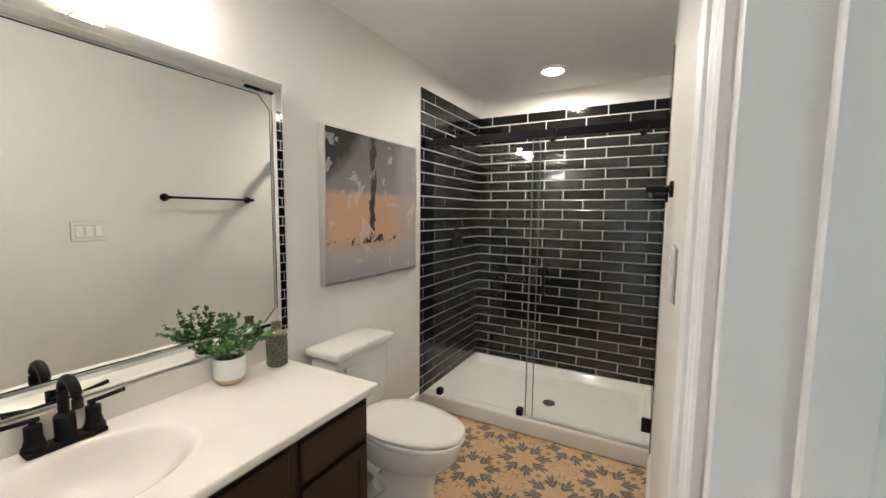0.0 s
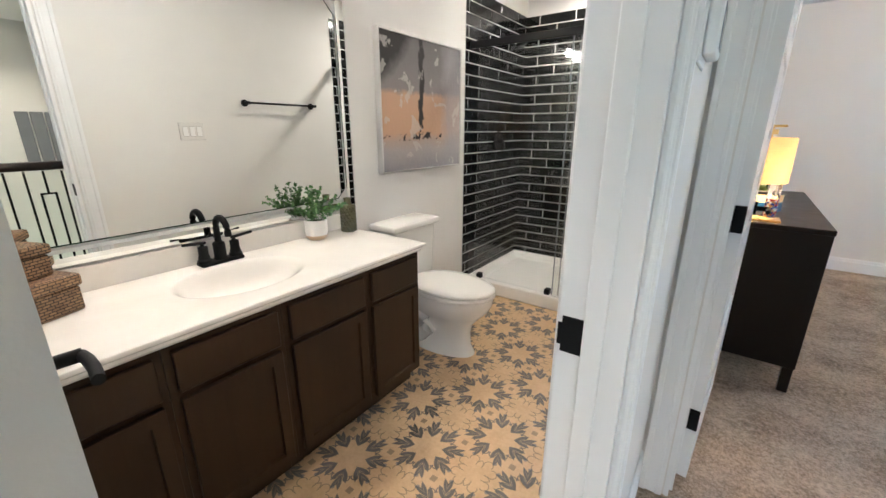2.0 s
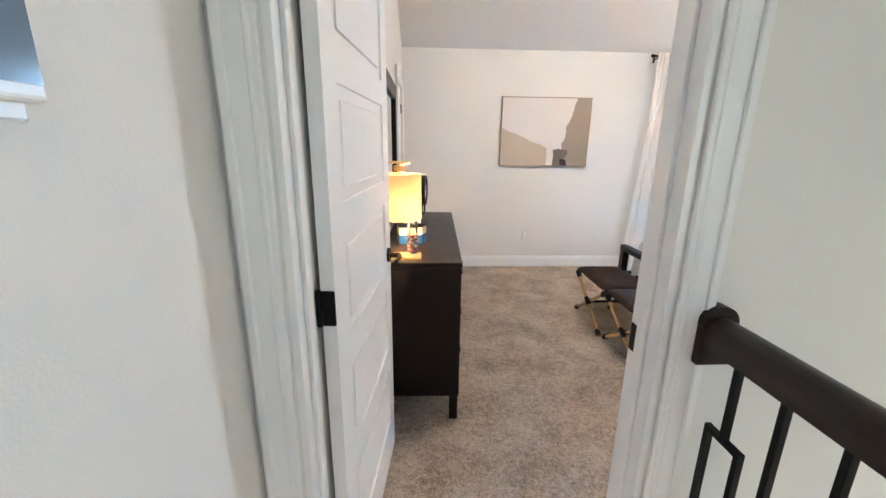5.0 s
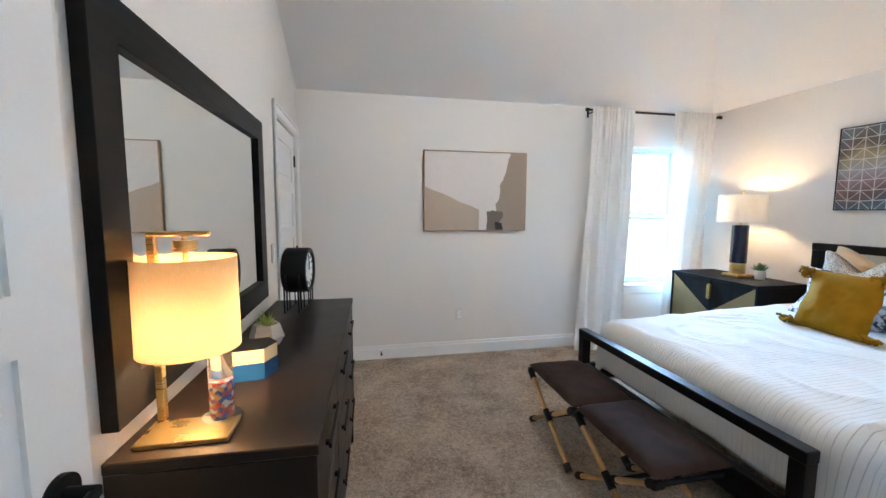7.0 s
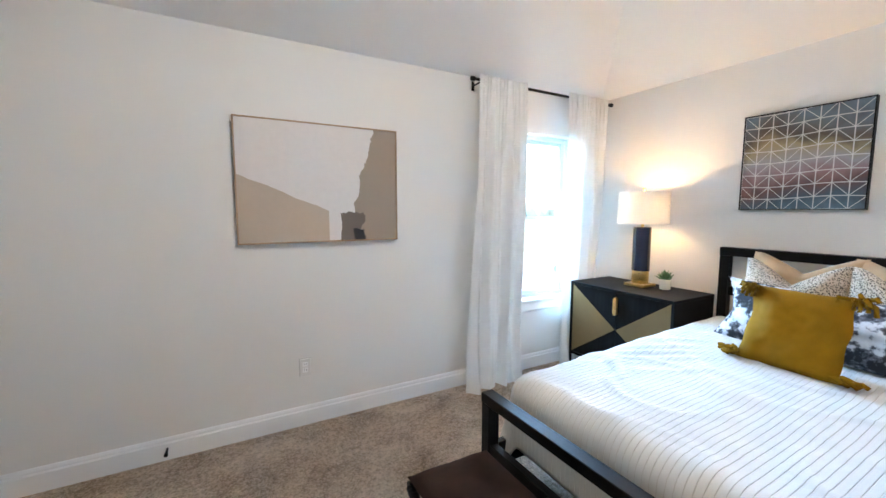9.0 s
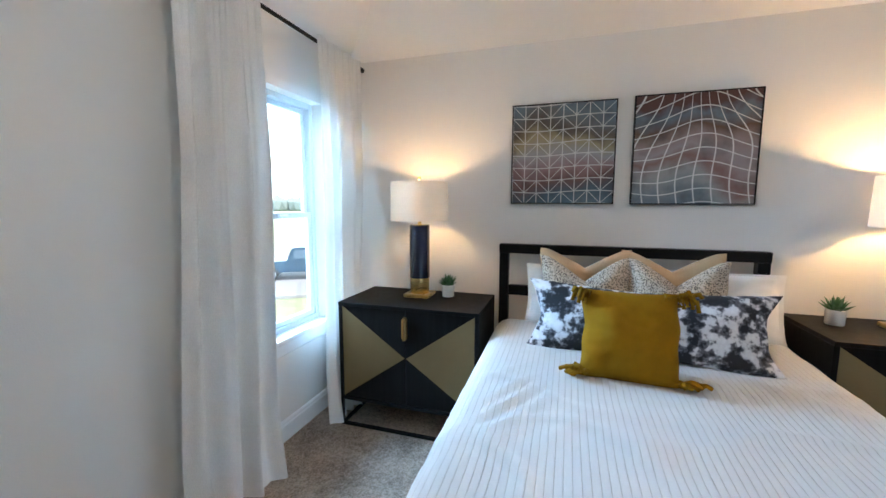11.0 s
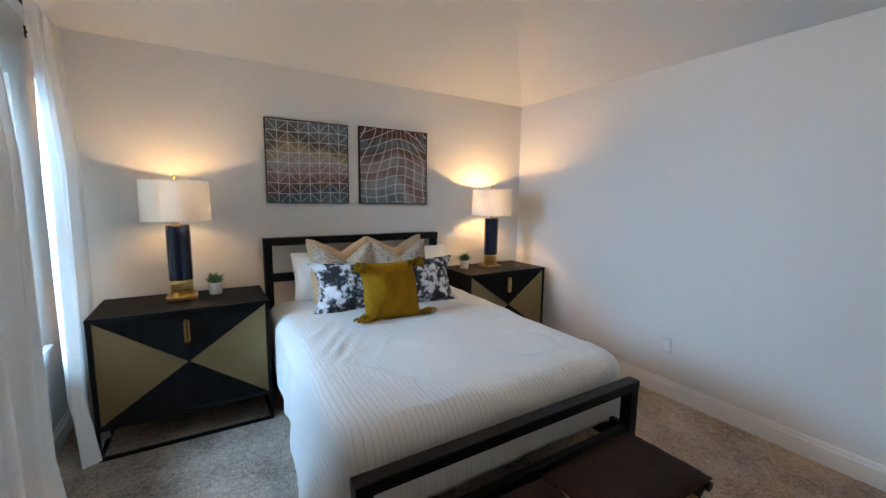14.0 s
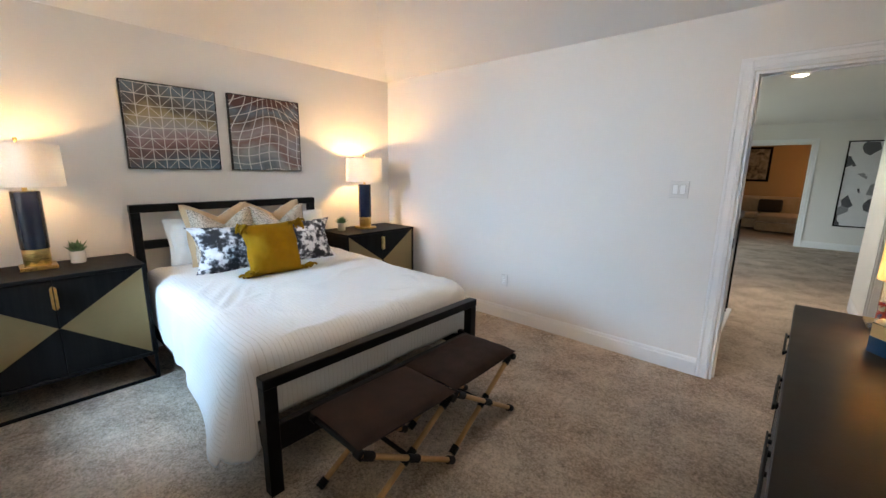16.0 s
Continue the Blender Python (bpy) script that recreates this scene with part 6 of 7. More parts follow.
# two gridded prints over the bed
def grid_print(name, y0, z0, bent):
    global mk
    mk = Nodes(name, 0.55)
    q = mk.node("ShaderNodeSeparateXYZ", {0: mk.coords()})
    u = mk.math("DIVIDE", mk.math("SUBTRACT", y0 + 0.63, q.outputs[1]), 0.63)
    v = mk.math("DIVIDE", mk.math("SUBTRACT", q.outputs[2], z0), 0.63)
    cloud = mk.noise(2.0, 2, None, 0.5, 0.3)
    fine_c = mk.noise(17, 4)
    # stained bands down the sheet, broken up by clouds
    sway = mk.math("MULTIPLY_ADD", mk.math("SUBTRACT", cloud, 0.5), 0.75, mk.math("MULTIPLY_ADD", mk.math("SUBTRACT", fine_c, 0.5), 0.16, v))
    if bent:
        sway = mk.math("MULTIPLY_ADD", mk.math("SUBTRACT", u, 0.5), 0.22, sway)
        bands = [(0.02, (0.13, 0.17, 0.20)), (0.16, (0.26, 0.27, 0.26)), (0.32, (0.20, 0.11, 0.10)), (0.46, (0.27, 0.24, 0.24)), (0.60, (0.25, 0.19, 0.18)), (0.76, (0.105, 0.055, 0.028)), (0.90, (0.12, 0.16, 0.20)), (1.0, (0.075, 0.025, 0.02))]
    else:
        bands = [(0.0, (0.10, 0.16, 0.21)), (0.14, (0.05, 0.085, 0.115)), (0.28, (0.12, 0.06, 0.05)), (0.40, (0.25, 0.15, 0.155)), (0.55, (0.30, 0.29, 0.30)), (0.70, (0.30, 0.25, 0.14)), (0.82, (0.10, 0.075, 0.05)), (1.0, (0.11, 0.15, 0.19))]
    blot_c = mk.ramp(sway, bands)
    dim = mk.math("MULTIPLY", mk.math("SUBTRACT", mk.noise(5.5, 3), 0.50), 5.0, 0, True)
    blot_c = mk.mix(mk.math("MULTIPLY", dim, 0.6), blot_c, (0.035, 0.030, 0.034))
    n = 8.0
    if bent:
        # lines pinch towards the top middle
        du = mk.math("SUBTRACT", u, 0.52)
        dv = mk.math("SUBTRACT", v, 1.10)
        pinch = mk.math("MULTIPLY_ADD", mk.math("EXPONENT", mk.math("MULTIPLY", mk.math("ADD", mk.math("MULTIPLY", mk.math("MULTIPLY", du, du), 0.5), mk.math("MULTIPLY", dv, dv)), -7.0)), 1.2, 0.85)
        uu = mk.math("ADD", mk.math("MULTIPLY", du, pinch), mk.math("MULTIPLY", mk.math("SINE", mk.math("MULTIPLY", v, 7.0)), 0.022))
        vv = mk.math("ADD", v, mk.math("ADD", mk.math("MULTIPLY", mk.math("MULTIPLY", du, du), mk.math("MULTIPLY", v, 0.75)), mk.math("MULTIPLY", mk.math("SINE", mk.math("MULTIPLY", u, 8.0)), 0.03)))
    else:
        uu = u
        vv = mk.math("ADD", v, mk.math("MULTIPLY", mk.math("SINE", mk.math("MULTIPLY", u, 6.0)), 0.012))
    half = 0.062 if bent else 0.055

    def lines(val):
        return mk.math("MULTIPLY", mk.math("SUBTRACT", half, mk.math("ABSOLUTE", mk.math("SUBTRACT", mk.math("FRACT", mk.math("ADD", val, 100.5)), 0.5))), 18.0, 0, True)

    gu, gv = mk.math("MULTIPLY", uu, n), mk.math("MULTIPLY", vv, n)
    web = either(lines(gu), lines(gv))
    if not bent:
        # diagonals whose lean changes over the sheet
        flip = mk.math("GREATER_THAN", mk.math("FRACT", mk.math("MULTIPLY", mk.math("ADD", mk.math("FLOOR", mk.math("ADD", gu, 0.0)), 100.0), 0.5)), 0.25)
        diag = mk.node("ShaderNodeMix", {0: flip, 2: lines(mk.math("ADD", gu, gv)), 3: lines(mk.math("SUBTRACT", gu, gv))}).outputs[0]
        web = either(web, diag)
    ink = mk.ramp(fine_c, [(0.3, (0.62, 0.63, 0.62)), (0.7, (0.82, 0.80, 0.76))])
    mk.set("Base Color", mk.mix(mk.math("MULTIPLY", web, 0.9), blot_c, ink))
    mk.bump(mk.noise(500, 2), 0.0004)
    return mk.mat


framed("grid_print", "square print of pale triangles over blue and brown stains", "y", RE, -1, 3.785, 4.422, 1.403, 2.04, 0.035, 0.007, BLACKWOOD, grid_print("triangle_grid_print", 3.785, 1.403, False))
framed("grid_print", "square print of a bent pale grid over reddish stains", "y", RE, -1, 3.04, 3.69, 1.40, 2.048, 0.035, 0.007, BLACKWOOD, grid_print("bent_grid_print", 3.04, 1.40, True))

# landscape print in a pale frame on the window wall
mk = Nodes("neutral_abstract_print", 0.7)
q = mk.node("ShaderNodeSeparateXYZ", {0: mk.coords()})
u = mk.math("DIVIDE", mk.math("SUBTRACT", q.outputs[0], 1.583), 1.02)
v = mk.math("DIVIDE", mk.math("SUBTRACT", q.outputs[2], 1.192), 0.757)
wob = mk.math("MULTIPLY", mk.math("SUBTRACT", mk.noise(7, 4), 0.5), 0.16)
hill = mk.math("LESS_THAN", v, mk.math("ADD", mk.math("MULTIPLY_ADD", u, -0.55, 0.56), mk.math("MULTIPLY", wob, 0.3)))
hill = both(hill, mk.math("LESS_THAN", u, 0.53))
face_r = mk.math("GREATER_THAN", mk.math("ADD", u, wob), mk.math("MULTIPLY_ADD", v, 0.175, 0.645))
base = mk.mix(hill, (0.76, 0.72, 0.70), (0.52, 0.43, 0.34))
base = mk.mix(face_r, base, (0.34, 0.275, 0.215))
step = both(mk.math("GREATER_THAN", mk.math("ADD", u, mk.math("MULTIPLY", wob, 0.5)), 0.60), both(mk.math("LESS_THAN", mk.math("ADD", v, wob), 0.24), mk.math("LESS_THAN", mk.math("ADD", u, wob), 0.74)))
base = mk.mix(step, base, (0.165, 0.130, 0.105))
blk = both(band(mk.math("ADD", u, mk.math("MULTIPLY", wob, 0.5)), 0.72, 0.045), mk.math("LESS_THAN", mk.math("ADD", v, wob), 0.10))
base = mk.mix(blk, base, (0.012, 0.011, 0.012))
mk.set("Base Color", mk.mix(mk.math("MULTIPLY", mk.noise(30, 4), 0.12), base, (0.2, 0.17, 0.15)))
mk.bump(mk.noise(350, 3), 0.0006)
NEUTRAL_PRINT = mk.mat
framed("neutral_print", "abstract cream and brown print in a pale wooden frame", "x", RN, -1, 1.583, 2.603, 1.192, 1.949, 0.035, 0.009, OAK, NEUTRAL_PRINT)

# curtains
def curtain(label, xt0, xt1, xb0, xb1, folds, seed):
    cu = thing("curtain", label, "curtain", None, "window curtains")
    yc, zt, zb = RN - 0.115, 2.405, FZ + 0.012
    rng = random.Random(seed)
    ph = rng.uniform(0, 6)

    def shape(u, v):
        # v runs down; the folds are tight on the rod and loosen below
        x = (xt0 + (xt1 - xt0) * u) * (1 - v) + (xb0 + (xb1 - xb0) * u) * v
        loose = min(1.0, v * 3.0)
        bend = u + 0.05 * math.sin(4.0 * u + ph) + 0.03 * math.sin(2.5 * v + ph) * loose
        wave = math.sin(6.283 * folds * bend + ph) + 0.45 * math.sin(6.283 * folds * 1.7 * bend + 2 * ph + 1.2 * v)
        ruffle = math.sin(6.283 * folds * 3.0 * u + ph) * (1 - loose)
        amp = 0.010 + 0.034 * loose
        kick = 0.05 * max(0.0, v - 0.85) / 0.15
        return Vector((x + 0.02 * math.sin(4 * v + 7 * u + ph) * v, yc - 0.026 - 0.028 * loose + amp * wave * 0.75 + 0.006 * ruffle - kick * 0.4 * (1 + math.sin(9 * u)), zt + (zb - zt) * v))

    bm = bmesh.new()
    add_sheet(bm, shape, 110, 60)
    part("cloth", bm, SHEER, cu, "sheer off-white cloth in soft folds", True)
    return cu


curtain("sheer off-white floor-length curtain beside the window", 3.235, 3.70, 3.12, 3.64, 4, 3)
curtain("sheer off-white floor-length curtain by the corner", 4.16, 4.66, 4.12, 4.42, 4, 8)
cr = thing("curtain_rod", "thin black curtain rod", "curtain rod")
part("rod", rod((3.20, RN - 0.115, 2.375), (4.72, RN - 0.115, 2.375), 0.011), BLACK, cr, "", True)
for x in (3.185, 4.728):
    part("finial", rod((x - 0.014, RN - 0.115, 2.375), (x + 0.014, RN - 0.115, 2.375), 0.017), BLACK, cr, "", True)
for x in (3.26, 4.69):
    bm = rod((x, RN - 0.0005, 2.36), (x, RN - 0.115, 2.362), 0.007)
    add_box(bm, x - 0.012, x + 0.012, RN - 0.006, RN - 0.0006, 2.325, 2.395, 0.002)
    part("bracket", bm, BLACK, cr)

# dresser, its mirror and what stands on it
DX0, DX1, DY0, DY1, DZ = RW + 0.012, 0.914, 2.84, 4.345, 0.86
dr = thing("dresser", "dark espresso wooden dresser with black bar pulls", "dresser")
part("top", box(DX0, DX1 + 0.004, DY0 - 0.003, DY1 + 0.003, DZ - 0.028, DZ, 0.003), ESPRESSO, dr)
for y0, y1 in ((DY0, DY0 + 0.03), (DY1 - 0.03, DY1)):
    part("side_panel", box(DX0, DX1, y0, y1, 0.11, DZ - 0.0285, 0.002), ESPRESSO, dr)
part("back_panel", box(DX0, DX0 + 0.012, DY0 + 0.03, DY1 - 0.03, 0.11, DZ - 0.0285), ESPRESSO, dr)
part("bottom_panel", box(DX0 + 0.012, DX1 - 0.022, DY0 + 0.03, DY1 - 0.03, 0.11, 0.13), ESPRESSO, dr)
for x in (DX0 + 0.005, DX1 - 0.05):
    for y in (DY0 + 0.002, DY1 - 0.047):
        part("leg", box(x, x + 0.045, y, y + 0.045, FZ, 0.11, 0.003), ESPRESSO, dr)
cols = [(DY0 + 0.034, DY0 + 0.508), (DY0 + 0.514, DY1 - 0.514), (DY1 - 0.508, DY1 - 0.034)]
for c0, c1 in cols:
    for i in range(3):
        za = 0.135 + i * 0.231
        d = part("drawer_front", box(DX1 - 0.022, DX1 - 0.002, c0, c1, za, za + 0.226, 0.002), ESPRESSO, dr)
        cm = (c0 + c1) / 2
        bm = box(DX1 + 0.008, DX1 + 0.016, cm - 0.12, cm + 0.12, za + 0.155, za + 0.170, 0.002)
        for s in (-1, 1):
            add_box(bm, DX1 - 0.002, DX1 + 0.009, cm + s * 0.10 - 0.006, cm + s * 0.10 + 0.006, za + 0.157, za + 0.168)
        part("pull", bm, BLACK, d, "black bar pull")

# the dresser stands a little askew, its far end out from the wall
dr.matrix_world = pose(DX0, DY0, 0, 0, 0, -1.5) @ pose(-DX0 - 0.004, -DY0, 0)

dm = thing("dresser_mirror", "rectangular wall mirror with a wide black frame", "mirror")
my0, my1, mz0, mz1, fw = 2.86, 4.225, 0.915, 1.845, 0.10
bm = frame_ring("y", RW + 0.001, RW + 0.035, my0, my1, mz0, mz1, fw)
part("mirror_frame", bm, BLACKWOOD, dm)
part("mirror_plate", box(RW + 0.002, RW + 0.018, my0 + fw, my1 - fw, mz0 + fw, mz1 - fw), MIRROR, dm)

# brass arm lamp with a drum shade
al = thing("arm_lamp", "lit brass arm lamp with a warm drum shade", "table lamp")
LX, LY = 0.600, 2.99
part("base_plate", box(RW + 0.045, 0.71, LY - 0.115, LY - 0.005, DZ, DZ + 0.012, 0.002), BRASS, al)
part("post", box(RW + 0.05, RW + 0.068, LY - 0.009, LY + 0.009, DZ + 0.012, DZ + 0.465, 0.002), BRASS, al)
part("arm", box(RW + 0.05, 0.655, LY - 0.011, LY + 0.011, DZ + 0.4652, DZ + 0.477, 0.002), BRASS, al)
bm = lathe([(0.112, 0.0), (0.110, 0.225)], (LX, LY, DZ + 0.190), 64)
part("shade", bm, SHADE_WARM, al, "warm glowing drum shade", True)
bm = rod((LX, LY, DZ + 0.466), (LX, LY, DZ + 0.36), 0.006)
add_rod(bm, (LX, LY, DZ + 0.43), (LX, LY, DZ + 0.455), 0.026, seg=20)
add_rod(bm, (LX, LY, DZ + 0.36), (LX, LY, DZ + 0.33), 0.018, seg=16)
part("socket", bm, BRASS, al, "", True)
part("bulb", lathe([(0, 0.0), (0.02, 0.01), (0.028, 0.035), (0.014, 0.07), (0, 0.072)], (LX, LY, DZ + 0.255), 18), BULB_WARM, al, "lit bulb", True)
lamp("arm_lamp_bulb", "POINT", pose(LX, LY, DZ + 0.255), 12, (1.0, 0.68, 0.36), 0.03)
jar = thing("bead_jar", "clear acrylic cylinder filled with coloured beads", "jar", pose(0.665, 2.985, DZ + 0.0))
part("foot", lathe([(0, 0.0), (0.045, 0.0), (0.047, 0.004), (0.045, 0.012), (0, 0.012)], seg=28), CRYSTAL, jar, "", True)
part("cylinder", lathe([(0.028, 0.0125), (0.028, 0.19), (0.0, 0.19)], seg=28), CRYSTAL, jar, "", True)
part("filling", lathe([(0.0, 0.014), (0.0255, 0.014), (0.0255, 0.105), (0.0, 0.108)], seg=24), BEADS, jar, "red, white and blue beads", True)

bx = thing("card_box", "blue and cream five-sided card box", "box", pose(0.655, 3.27, DZ, 0, 0, 12))
outline = [(-0.085, -0.055), (0.045, -0.06), (0.085, 0.0), (0.06, 0.055), (-0.085, 0.05)]
part("lower_half", prism(outline, "z", 0.0, 0.052), BLUE_CARD, bx)
part("upper_half", prism([(a * 0.985, b_ * 0.985) for a, b_ in outline], "z", 0.0525, 0.095), CREAM_CARD, bx)
part("dark_top", prism([(a * 0.99, b_ * 0.99) for a, b_ in outline], "z", 0.0955, 0.098), BLACK, bx)
pp = thing("faceted_planter", "faceted concrete planter with a lime succulent", "plant", pose(0.645, 3.55, DZ))
bm = bmesh.new()
add_lathe(bm, [(0, 0.0), (0.045, 0.0), (0.066, 0.035), (0.050, 0.085), (0.042, 0.085), (0.040, 0.075), (0, 0.075)], seg=6)
part("planter", bm, CONCRETE, pp)
bm = bmesh.new()
spiky_leaves(bm, random.Random(7), 0.078, 0.052, 18)
part("leaves", bm, LIME, pp, "lime green fleshy leaves", True)

ck = thing("mantel_clock", "black drum clock held in a black wire stand", "clock", pose(0.675, 4.165, DZ, 0, 0, -6))
CZ, CR = 0.205, 0.120
bm = bmesh.new()
prof = [(-0.062, 0.0), (-0.062, CR - 0.006), (-0.056, CR), (0.056, CR), (0.062, CR - 0.004), (0.062, CR - 0.020), (0.050, CR - 0.024), (0.050, 0.0)]
vr = []
for xx, rr in prof:
    vr.append([bm.verts.new((xx, rr * math.cos(6.283185 * i / 48), CZ + rr * math.sin(6.283185 * i / 48))) for i in range(48)] if rr > 0 else [bm.verts.new((xx, 0, CZ))])
for a, b2 in zip(vr, vr[1:]):
    for i in range(48):
        j = (i + 1) % 48
        if len(a) == 1:
            bm.faces.new((a[0], b2[i], b2[j]))
        elif len(b2) == 1:
            bm.faces.new((a[i], a[j], b2[0]))
        else:
            bm.faces.new((a[i], a[j], b2[j], b2[i]))
part("drum", bm, BLACK, ck, "", True)
dial = part("dial", rod((0.0502, 0, CZ), (0.0515, 0, CZ), CR - 0.026, seg=40), PLASTIC, ck, "white dial")
for i in range(12):
    a = i * math.pi / 6
    c, s = math.sin(a), math.cos(a)
    part("hour_mark", tube([(0.0528, c * 0.066, CZ + s * 0.066), (0.0528, c * 0.084, CZ + s * 0.084)], 0.0032, 4), BLACK, dial)
part("hour_hand", tube([(0.0545, 0, CZ), (0.0545, 0.012, CZ + 0.045)], 0.003, 4), BLACK, dial)
part("minute_hand", tube([(0.056, 0, CZ), (0.056, -0.004, CZ + 0.07)], 0.0022, 4), BLACK, dial)
for sx in (-0.035, 0.035):
    for sy in (-1, 1):
        y0 = sy * 0.150
        part("wire_leg", tube([(sx, y0, 0.004), (sx, y0, 0.175), (sx, y0 - sy * 0.010, 0.188), (sx, y0 - sy * 0.020, 0.190), (sx, y0 - sy * 0.027, 0.180), (sx, y0 - sy * 0.046, 0.12), (sx, y0 - sy * 0.046, 0.004)], 0.0038, 8), BLACK, ck, "", True)
for sx in (-0.035, 0.035):
    part("foot_bar", rod((sx, -0.15, 0.006), (sx, 0.15, 0.006), 0.004), BLACK, ck)
for sy in (-0.05, 0.05):
    part("cradle", tube([(-0.037, sy, 0.006), (-0.037, sy, 0.094), (0.037, sy, 0.094), (0.037, sy, 0.006)], 0.004, 8), BLACK, ck)

# unseen flush lamp under the ridge, added to brighten the whole bedroom
fl = thing("flush_ceiling_light", "added unseen round ceiling light under the ridge, lit for fill", "ceiling light", pose(2.25, mid, ridge))
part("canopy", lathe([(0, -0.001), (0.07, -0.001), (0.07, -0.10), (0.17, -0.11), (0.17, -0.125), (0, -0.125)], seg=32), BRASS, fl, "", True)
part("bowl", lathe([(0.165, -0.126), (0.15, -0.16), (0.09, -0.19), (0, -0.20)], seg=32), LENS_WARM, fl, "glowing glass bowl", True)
lamp("bedroom_fill_lamp", "AREA", pose(2.25, mid, ridge - 0.21), 8.5, (1.0, 0.95, 0.89), 0.30)

# plates, door stop
wall_plate("outlet", "white wall outlet above the baseboard", "x", RN, -1, 1.945, 0.363, 0, "outlet")
wall_plate("outlet", "white wall outlet on the long wall", "x", RS, 1, 3.02, 0.36, 0, "outlet")
wall_plate("light_switch", "white two-gang rocker light switch beside the door", "x", RS, 1, 1.60, 1.312, 2, "light switch")
wall_plate("light_switch", "white two-gang rocker light switch by the closet", "y", RW, 1, 4.52, 1.12, 1, "light switch")
ds = thing("door_stop", "small black spring door stop on the baseboard", "door stop")
part("spring", rod((1.173, RN - 0.014, 0.035), (1.173, RN - 0.075, 0.035), 0.006), BLACK, ds, "", True)
part("tip", rod((1.173, RN - 0.075, 0.035), (1.173, RN - 0.090, 0.035), 0.010), BLACK, ds, "", True)

# ---- outdoors, seen from the upper floor ----
GZ = -2.9
bm = bmesh.new()
add_sheet(bm, lambda u, v: Vector((-900 + 1800 * u, -900 + 1800 * v, GZ)), 6, 6)
setting("ground", bm, LAWN, "pale sunlit lawn and open ground", "ground")
bm = bmesh.new()
add_box(bm, -8, 8, -60, 60, GZ - 0.1, GZ + 0.02)
bmesh.ops.transform(bm, matrix=Matrix.Translation((25.0, 21.5, 0)) @ pose(0, 0, 0, 0, 0, 34), verts=bm.verts)
setting("road", bm, ASPHALT, "pale concrete street", "road")
bm = bmesh.new()
add_box(bm, -0.8, 0.8, -60, 60, GZ - 0.1, GZ + 0.14)
bmesh.ops.transform(bm, matrix=Matrix.Translation((17.2, 16.4, 0)) @ pose(0, 0, 0, 0, 0, 34), verts=bm.verts)
setting("pavement", bm, ASPHALT, "pale concrete pavement with a kerb", "pavement")
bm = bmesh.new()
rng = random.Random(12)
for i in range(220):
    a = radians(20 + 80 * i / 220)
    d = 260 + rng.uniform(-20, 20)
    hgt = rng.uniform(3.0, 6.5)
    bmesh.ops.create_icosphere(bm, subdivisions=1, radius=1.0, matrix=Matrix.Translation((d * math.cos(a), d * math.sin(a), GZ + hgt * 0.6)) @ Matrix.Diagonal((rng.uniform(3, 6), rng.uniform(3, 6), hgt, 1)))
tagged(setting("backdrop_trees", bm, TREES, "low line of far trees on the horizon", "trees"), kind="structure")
bm = bmesh.new()
ring = [bm.verts.new((4 + 400 * math.sin(radians(a)), 5 + 400 * math.cos(radians(a)), z)) for z in (-4.0, 330.0) for a in range(-75, 80, 5)]
for i in range(30):
    bm.faces.new((ring[i], ring[i + 1], ring[i + 32], ring[i + 31]))
setting("backdrop", bm, HAZE, "bright hazy sky at the horizon", "sky")

tr = thing("pickup_truck", "slate blue pickup truck parked on the street", "truck", pose(21.3, 18.6, GZ + 0.02, 0, 0, -56))
body = [(-2.75, 0.45), (-2.75, 1.05), (-0.95, 1.10), (-0.85, 1.12), (-0.65, 1.82), (0.75, 1.85), (1.30, 1.18), (2.55, 1.08), (2.75, 0.9), (2.78, 0.45)]
bm = prism(body, "y", -0.95, 0.95)
bmesh.ops.bevel(bm, geom=bm.edges[:], offset=0.07, segments=2, affect="EDGES")
part("body", bm, CAR_BLUE, tr, "", True)
for s in (-1, 1):
    part("side_window", prism([(-0.60, 1.22), (-0.50, 1.70), (0.62, 1.72), (1.05, 1.22)], "y", s * 0.95, s * 0.962), SCREEN, tr, "dark side window")
    for x in (-1.75, 1.75):
        wh = part("wheel", rod((x, s * 0.72, 0.38), (x, s * 0.99, 0.38), 0.40, seg=28), RUBBER, tr, "black tyre", True)
        part("rim", rod((x, s * 0.985, 0.38), (x, s * 1.0, 0.38), 0.24, seg=20), SILVER, wh, "", True)
part("windscreen", prism([(0.82, 1.78), (1.28, 1.22), (1.31, 1.23), (0.85, 1.80)], "y", -0.8, 0.8), SCREEN, tr, "dark windscreen")

# ---- shower tiles: each a piece on its bed of grout ----
TH, TL, JOINT = 0.0815, 0.318, 0.0075
TZ0, TZ1 = 0.104, 2.272
tile_rng = random.Random(21)
TILE_SHAPES = {}


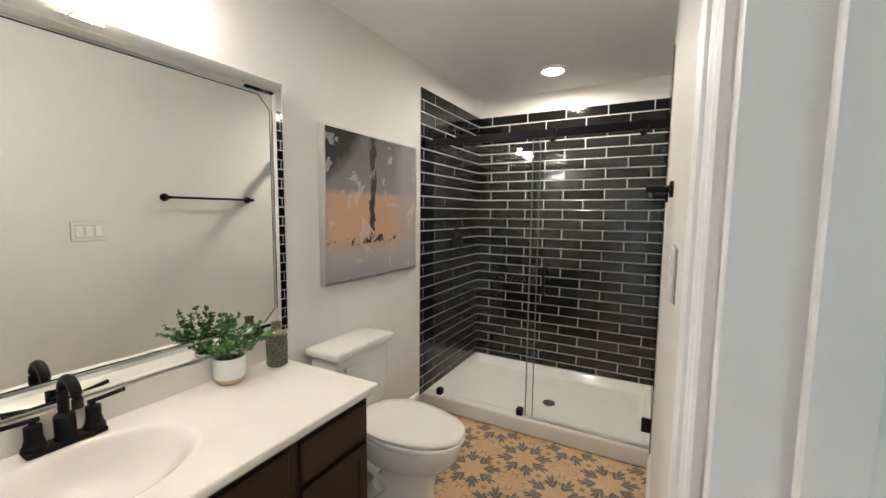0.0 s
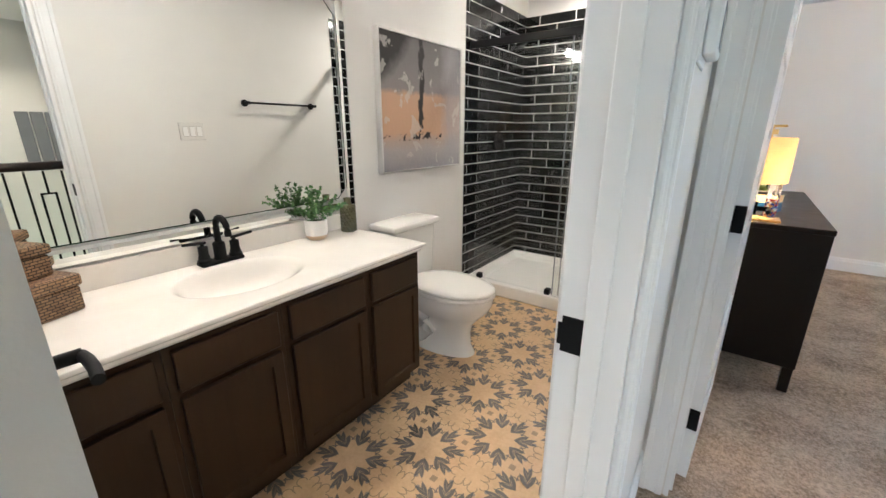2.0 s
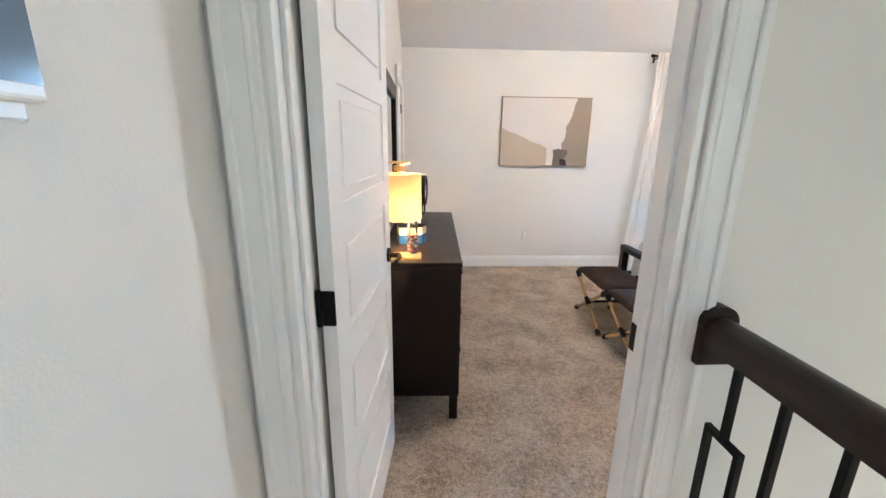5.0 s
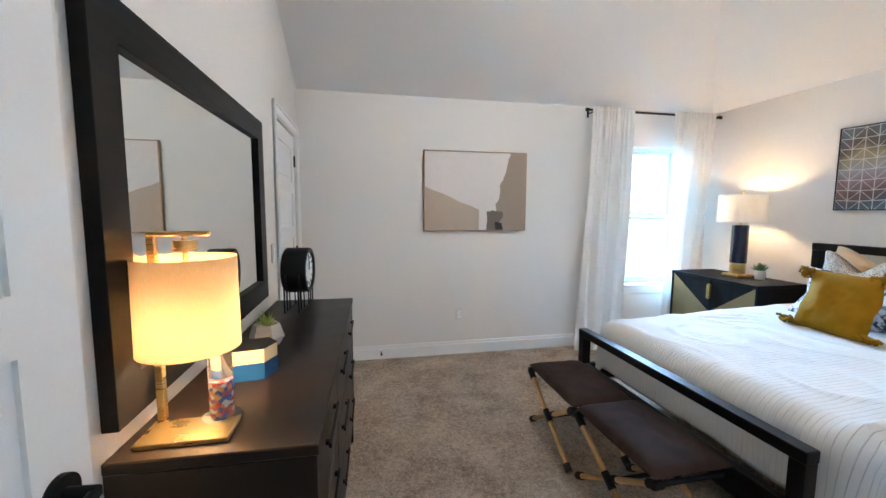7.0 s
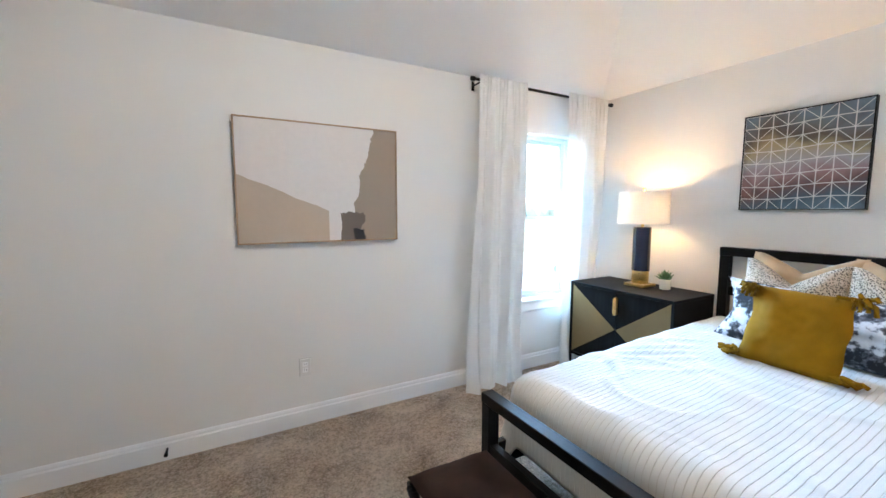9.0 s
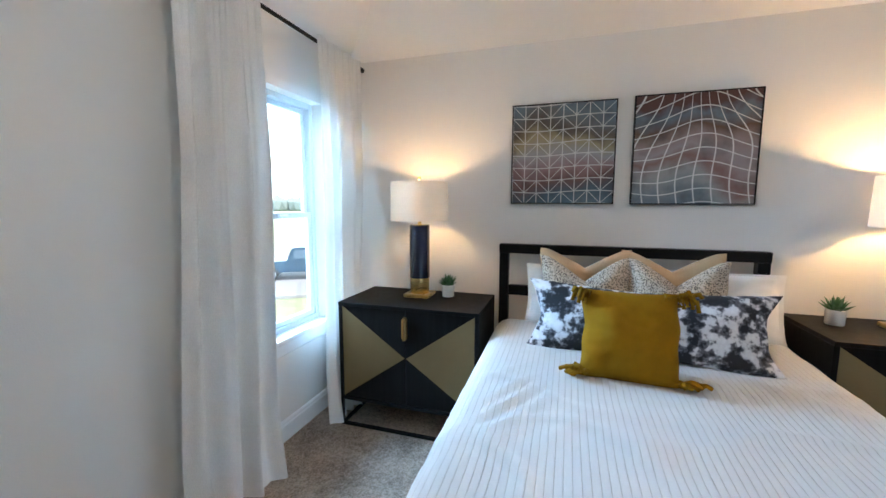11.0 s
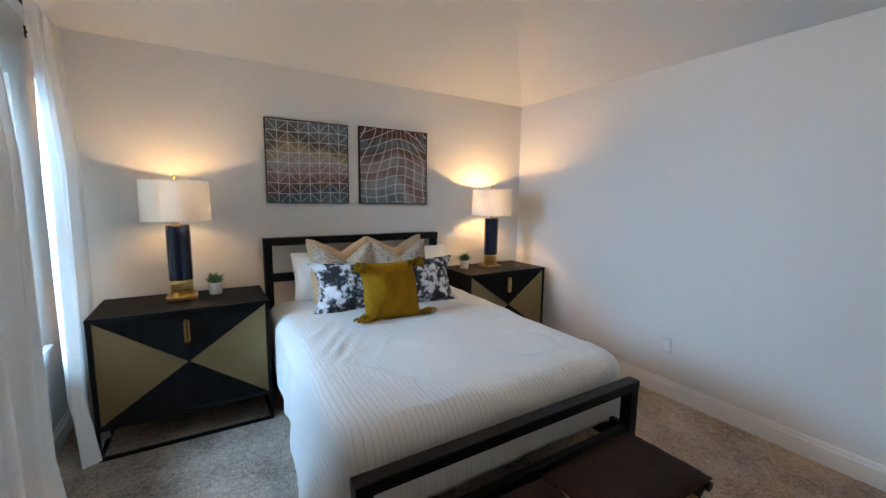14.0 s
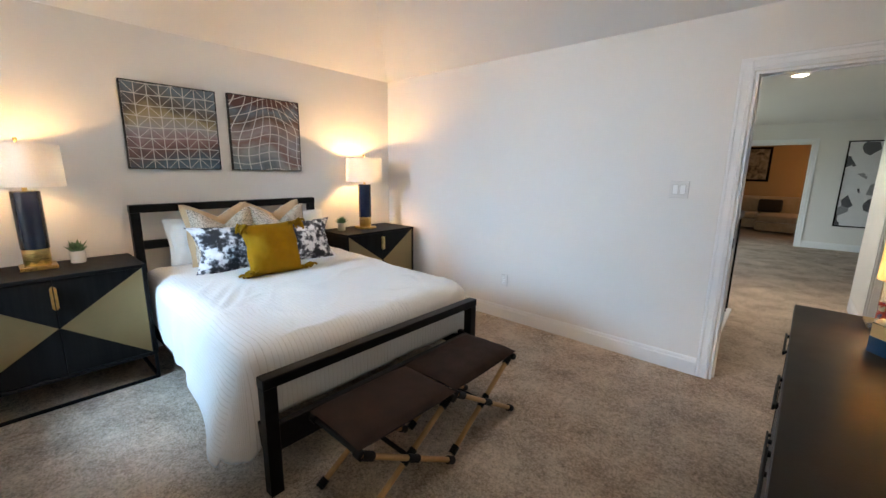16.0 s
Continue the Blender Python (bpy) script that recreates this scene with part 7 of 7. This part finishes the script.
def tile_mesh(w, h):
    """A glazed tile w by h facing +z locally, with eased edges; alike tiles share one mesh."""
    key = (round(w, 3), round(h, 3))
    if key not in TILE_SHAPES:
        bm = bmesh.new()
        d, c = 0.0035, 0.0016
        a = [bm.verts.new((x, y, 0)) for x, y in ((0, 0), (w, 0), (w, h), (0, h))]
        b = [bm.verts.new((x, y, d - c * 0.6)) for x, y in ((0, 0), (w, 0), (w, h), (0, h))]
        f = [bm.verts.new((x, y, d)) for x, y in ((c, c), (w - c, c), (w - c, h - c), (c, h - c))]
        bm.faces.new(f)
        for p, q in ((a, b), (b, f)):
            for i in range(4):
                bm.faces.new((p[i], p[(i + 1) % 4], q[(i + 1) % 4], q[i]))
        bmesh.ops.recalc_face_normals(bm, faces=bm.faces)
        me = bpy.data.meshes.new("tile")
        bm.to_mesh(me)
        bm.free()
        me.materials.append(BLACK_TILE)
        TILE_SHAPES[key] = me
    return TILE_SHAPES[key]


def tiled(parent, origin, along, normal, a0, a1, phase):
    """Courses of tiles in running bond from the top down; a0..a1 along the wall, phase: a joint of the top course."""
    u, n = Vector(along), Vector(normal)
    rot = Matrix((u, Vector((0, 0, 1)), n)).transposed().to_4x4()
    flip = rot.to_3x3().determinant() < 0
    z, row = TZ1, 0
    while z - TH > TZ0 - TH * 0.8:
        lo, hi = max(z - TH + JOINT / 2, TZ0), z - JOINT / 2
        start = phase + (TL / 2 if row % 2 else 0.0)
        start -= TL * math.ceil((start - a0) / TL)
        s = start
        while s < a1:
            p, q = max(s + JOINT / 2, a0), min(s + TL - JOINT / 2, a1)
            if q - p > 0.012 and hi - lo > 0.012:
                ob = new("tile", tile_mesh(q - p, hi - lo))
                base = Vector(origin) + u * (q if flip else p) + Vector((0, 0, lo))
                r = Matrix((-u if flip else u, Vector((0, 0, 1)), n)).transposed().to_4x4()
                ob.matrix_world = Matrix.Translation(base) @ r @ pose(0, 0, 0, tile_rng.gauss(0, 0.35), tile_rng.gauss(0, 0.12), 0)
                ob.parent = parent
            s += TL
        z -= TH
        row += 1


bed_n = setting("wall_tile_north", box(BW + 0.0045, BE - 0.0045, BN - 0.0045, BN - 0.0005, TZ0, TZ1), GROUT, "black glazed brick-bond tiles with pale grout", "tiled wall")
tiled(bed_n, (0, BN - 0.0045, 0), (1, 0, 0), (0, -1, 0), BW + 0.006, BE - 0.006, -0.165)
bed_w = setting("wall_tile_west", box(BW + 0.0005, BW + 0.0045, 2.955, BN - 0.0005, TZ0, TZ1), GROUT, "black glazed brick-bond tiles with pale grout", "tiled wall")
tiled(bed_w, (BW + 0.0045, 0, 0), (0, 1, 0), (1, 0, 0), 2.956, BN - 0.006, 2.955 + 0.2)
bed_e = setting("wall_tile_east", box(BE - 0.0045, BE - 0.0005, 2.955, BN - 0.0005, TZ0, TZ1), GROUT, "black glazed brick-bond tiles with pale grout", "tiled wall")
tiled(bed_e, (BE - 0.0045, 0, 0), (0, 1, 0), (-1, 0, 0), 2.956, BN - 0.006, 2.955 + 0.2)
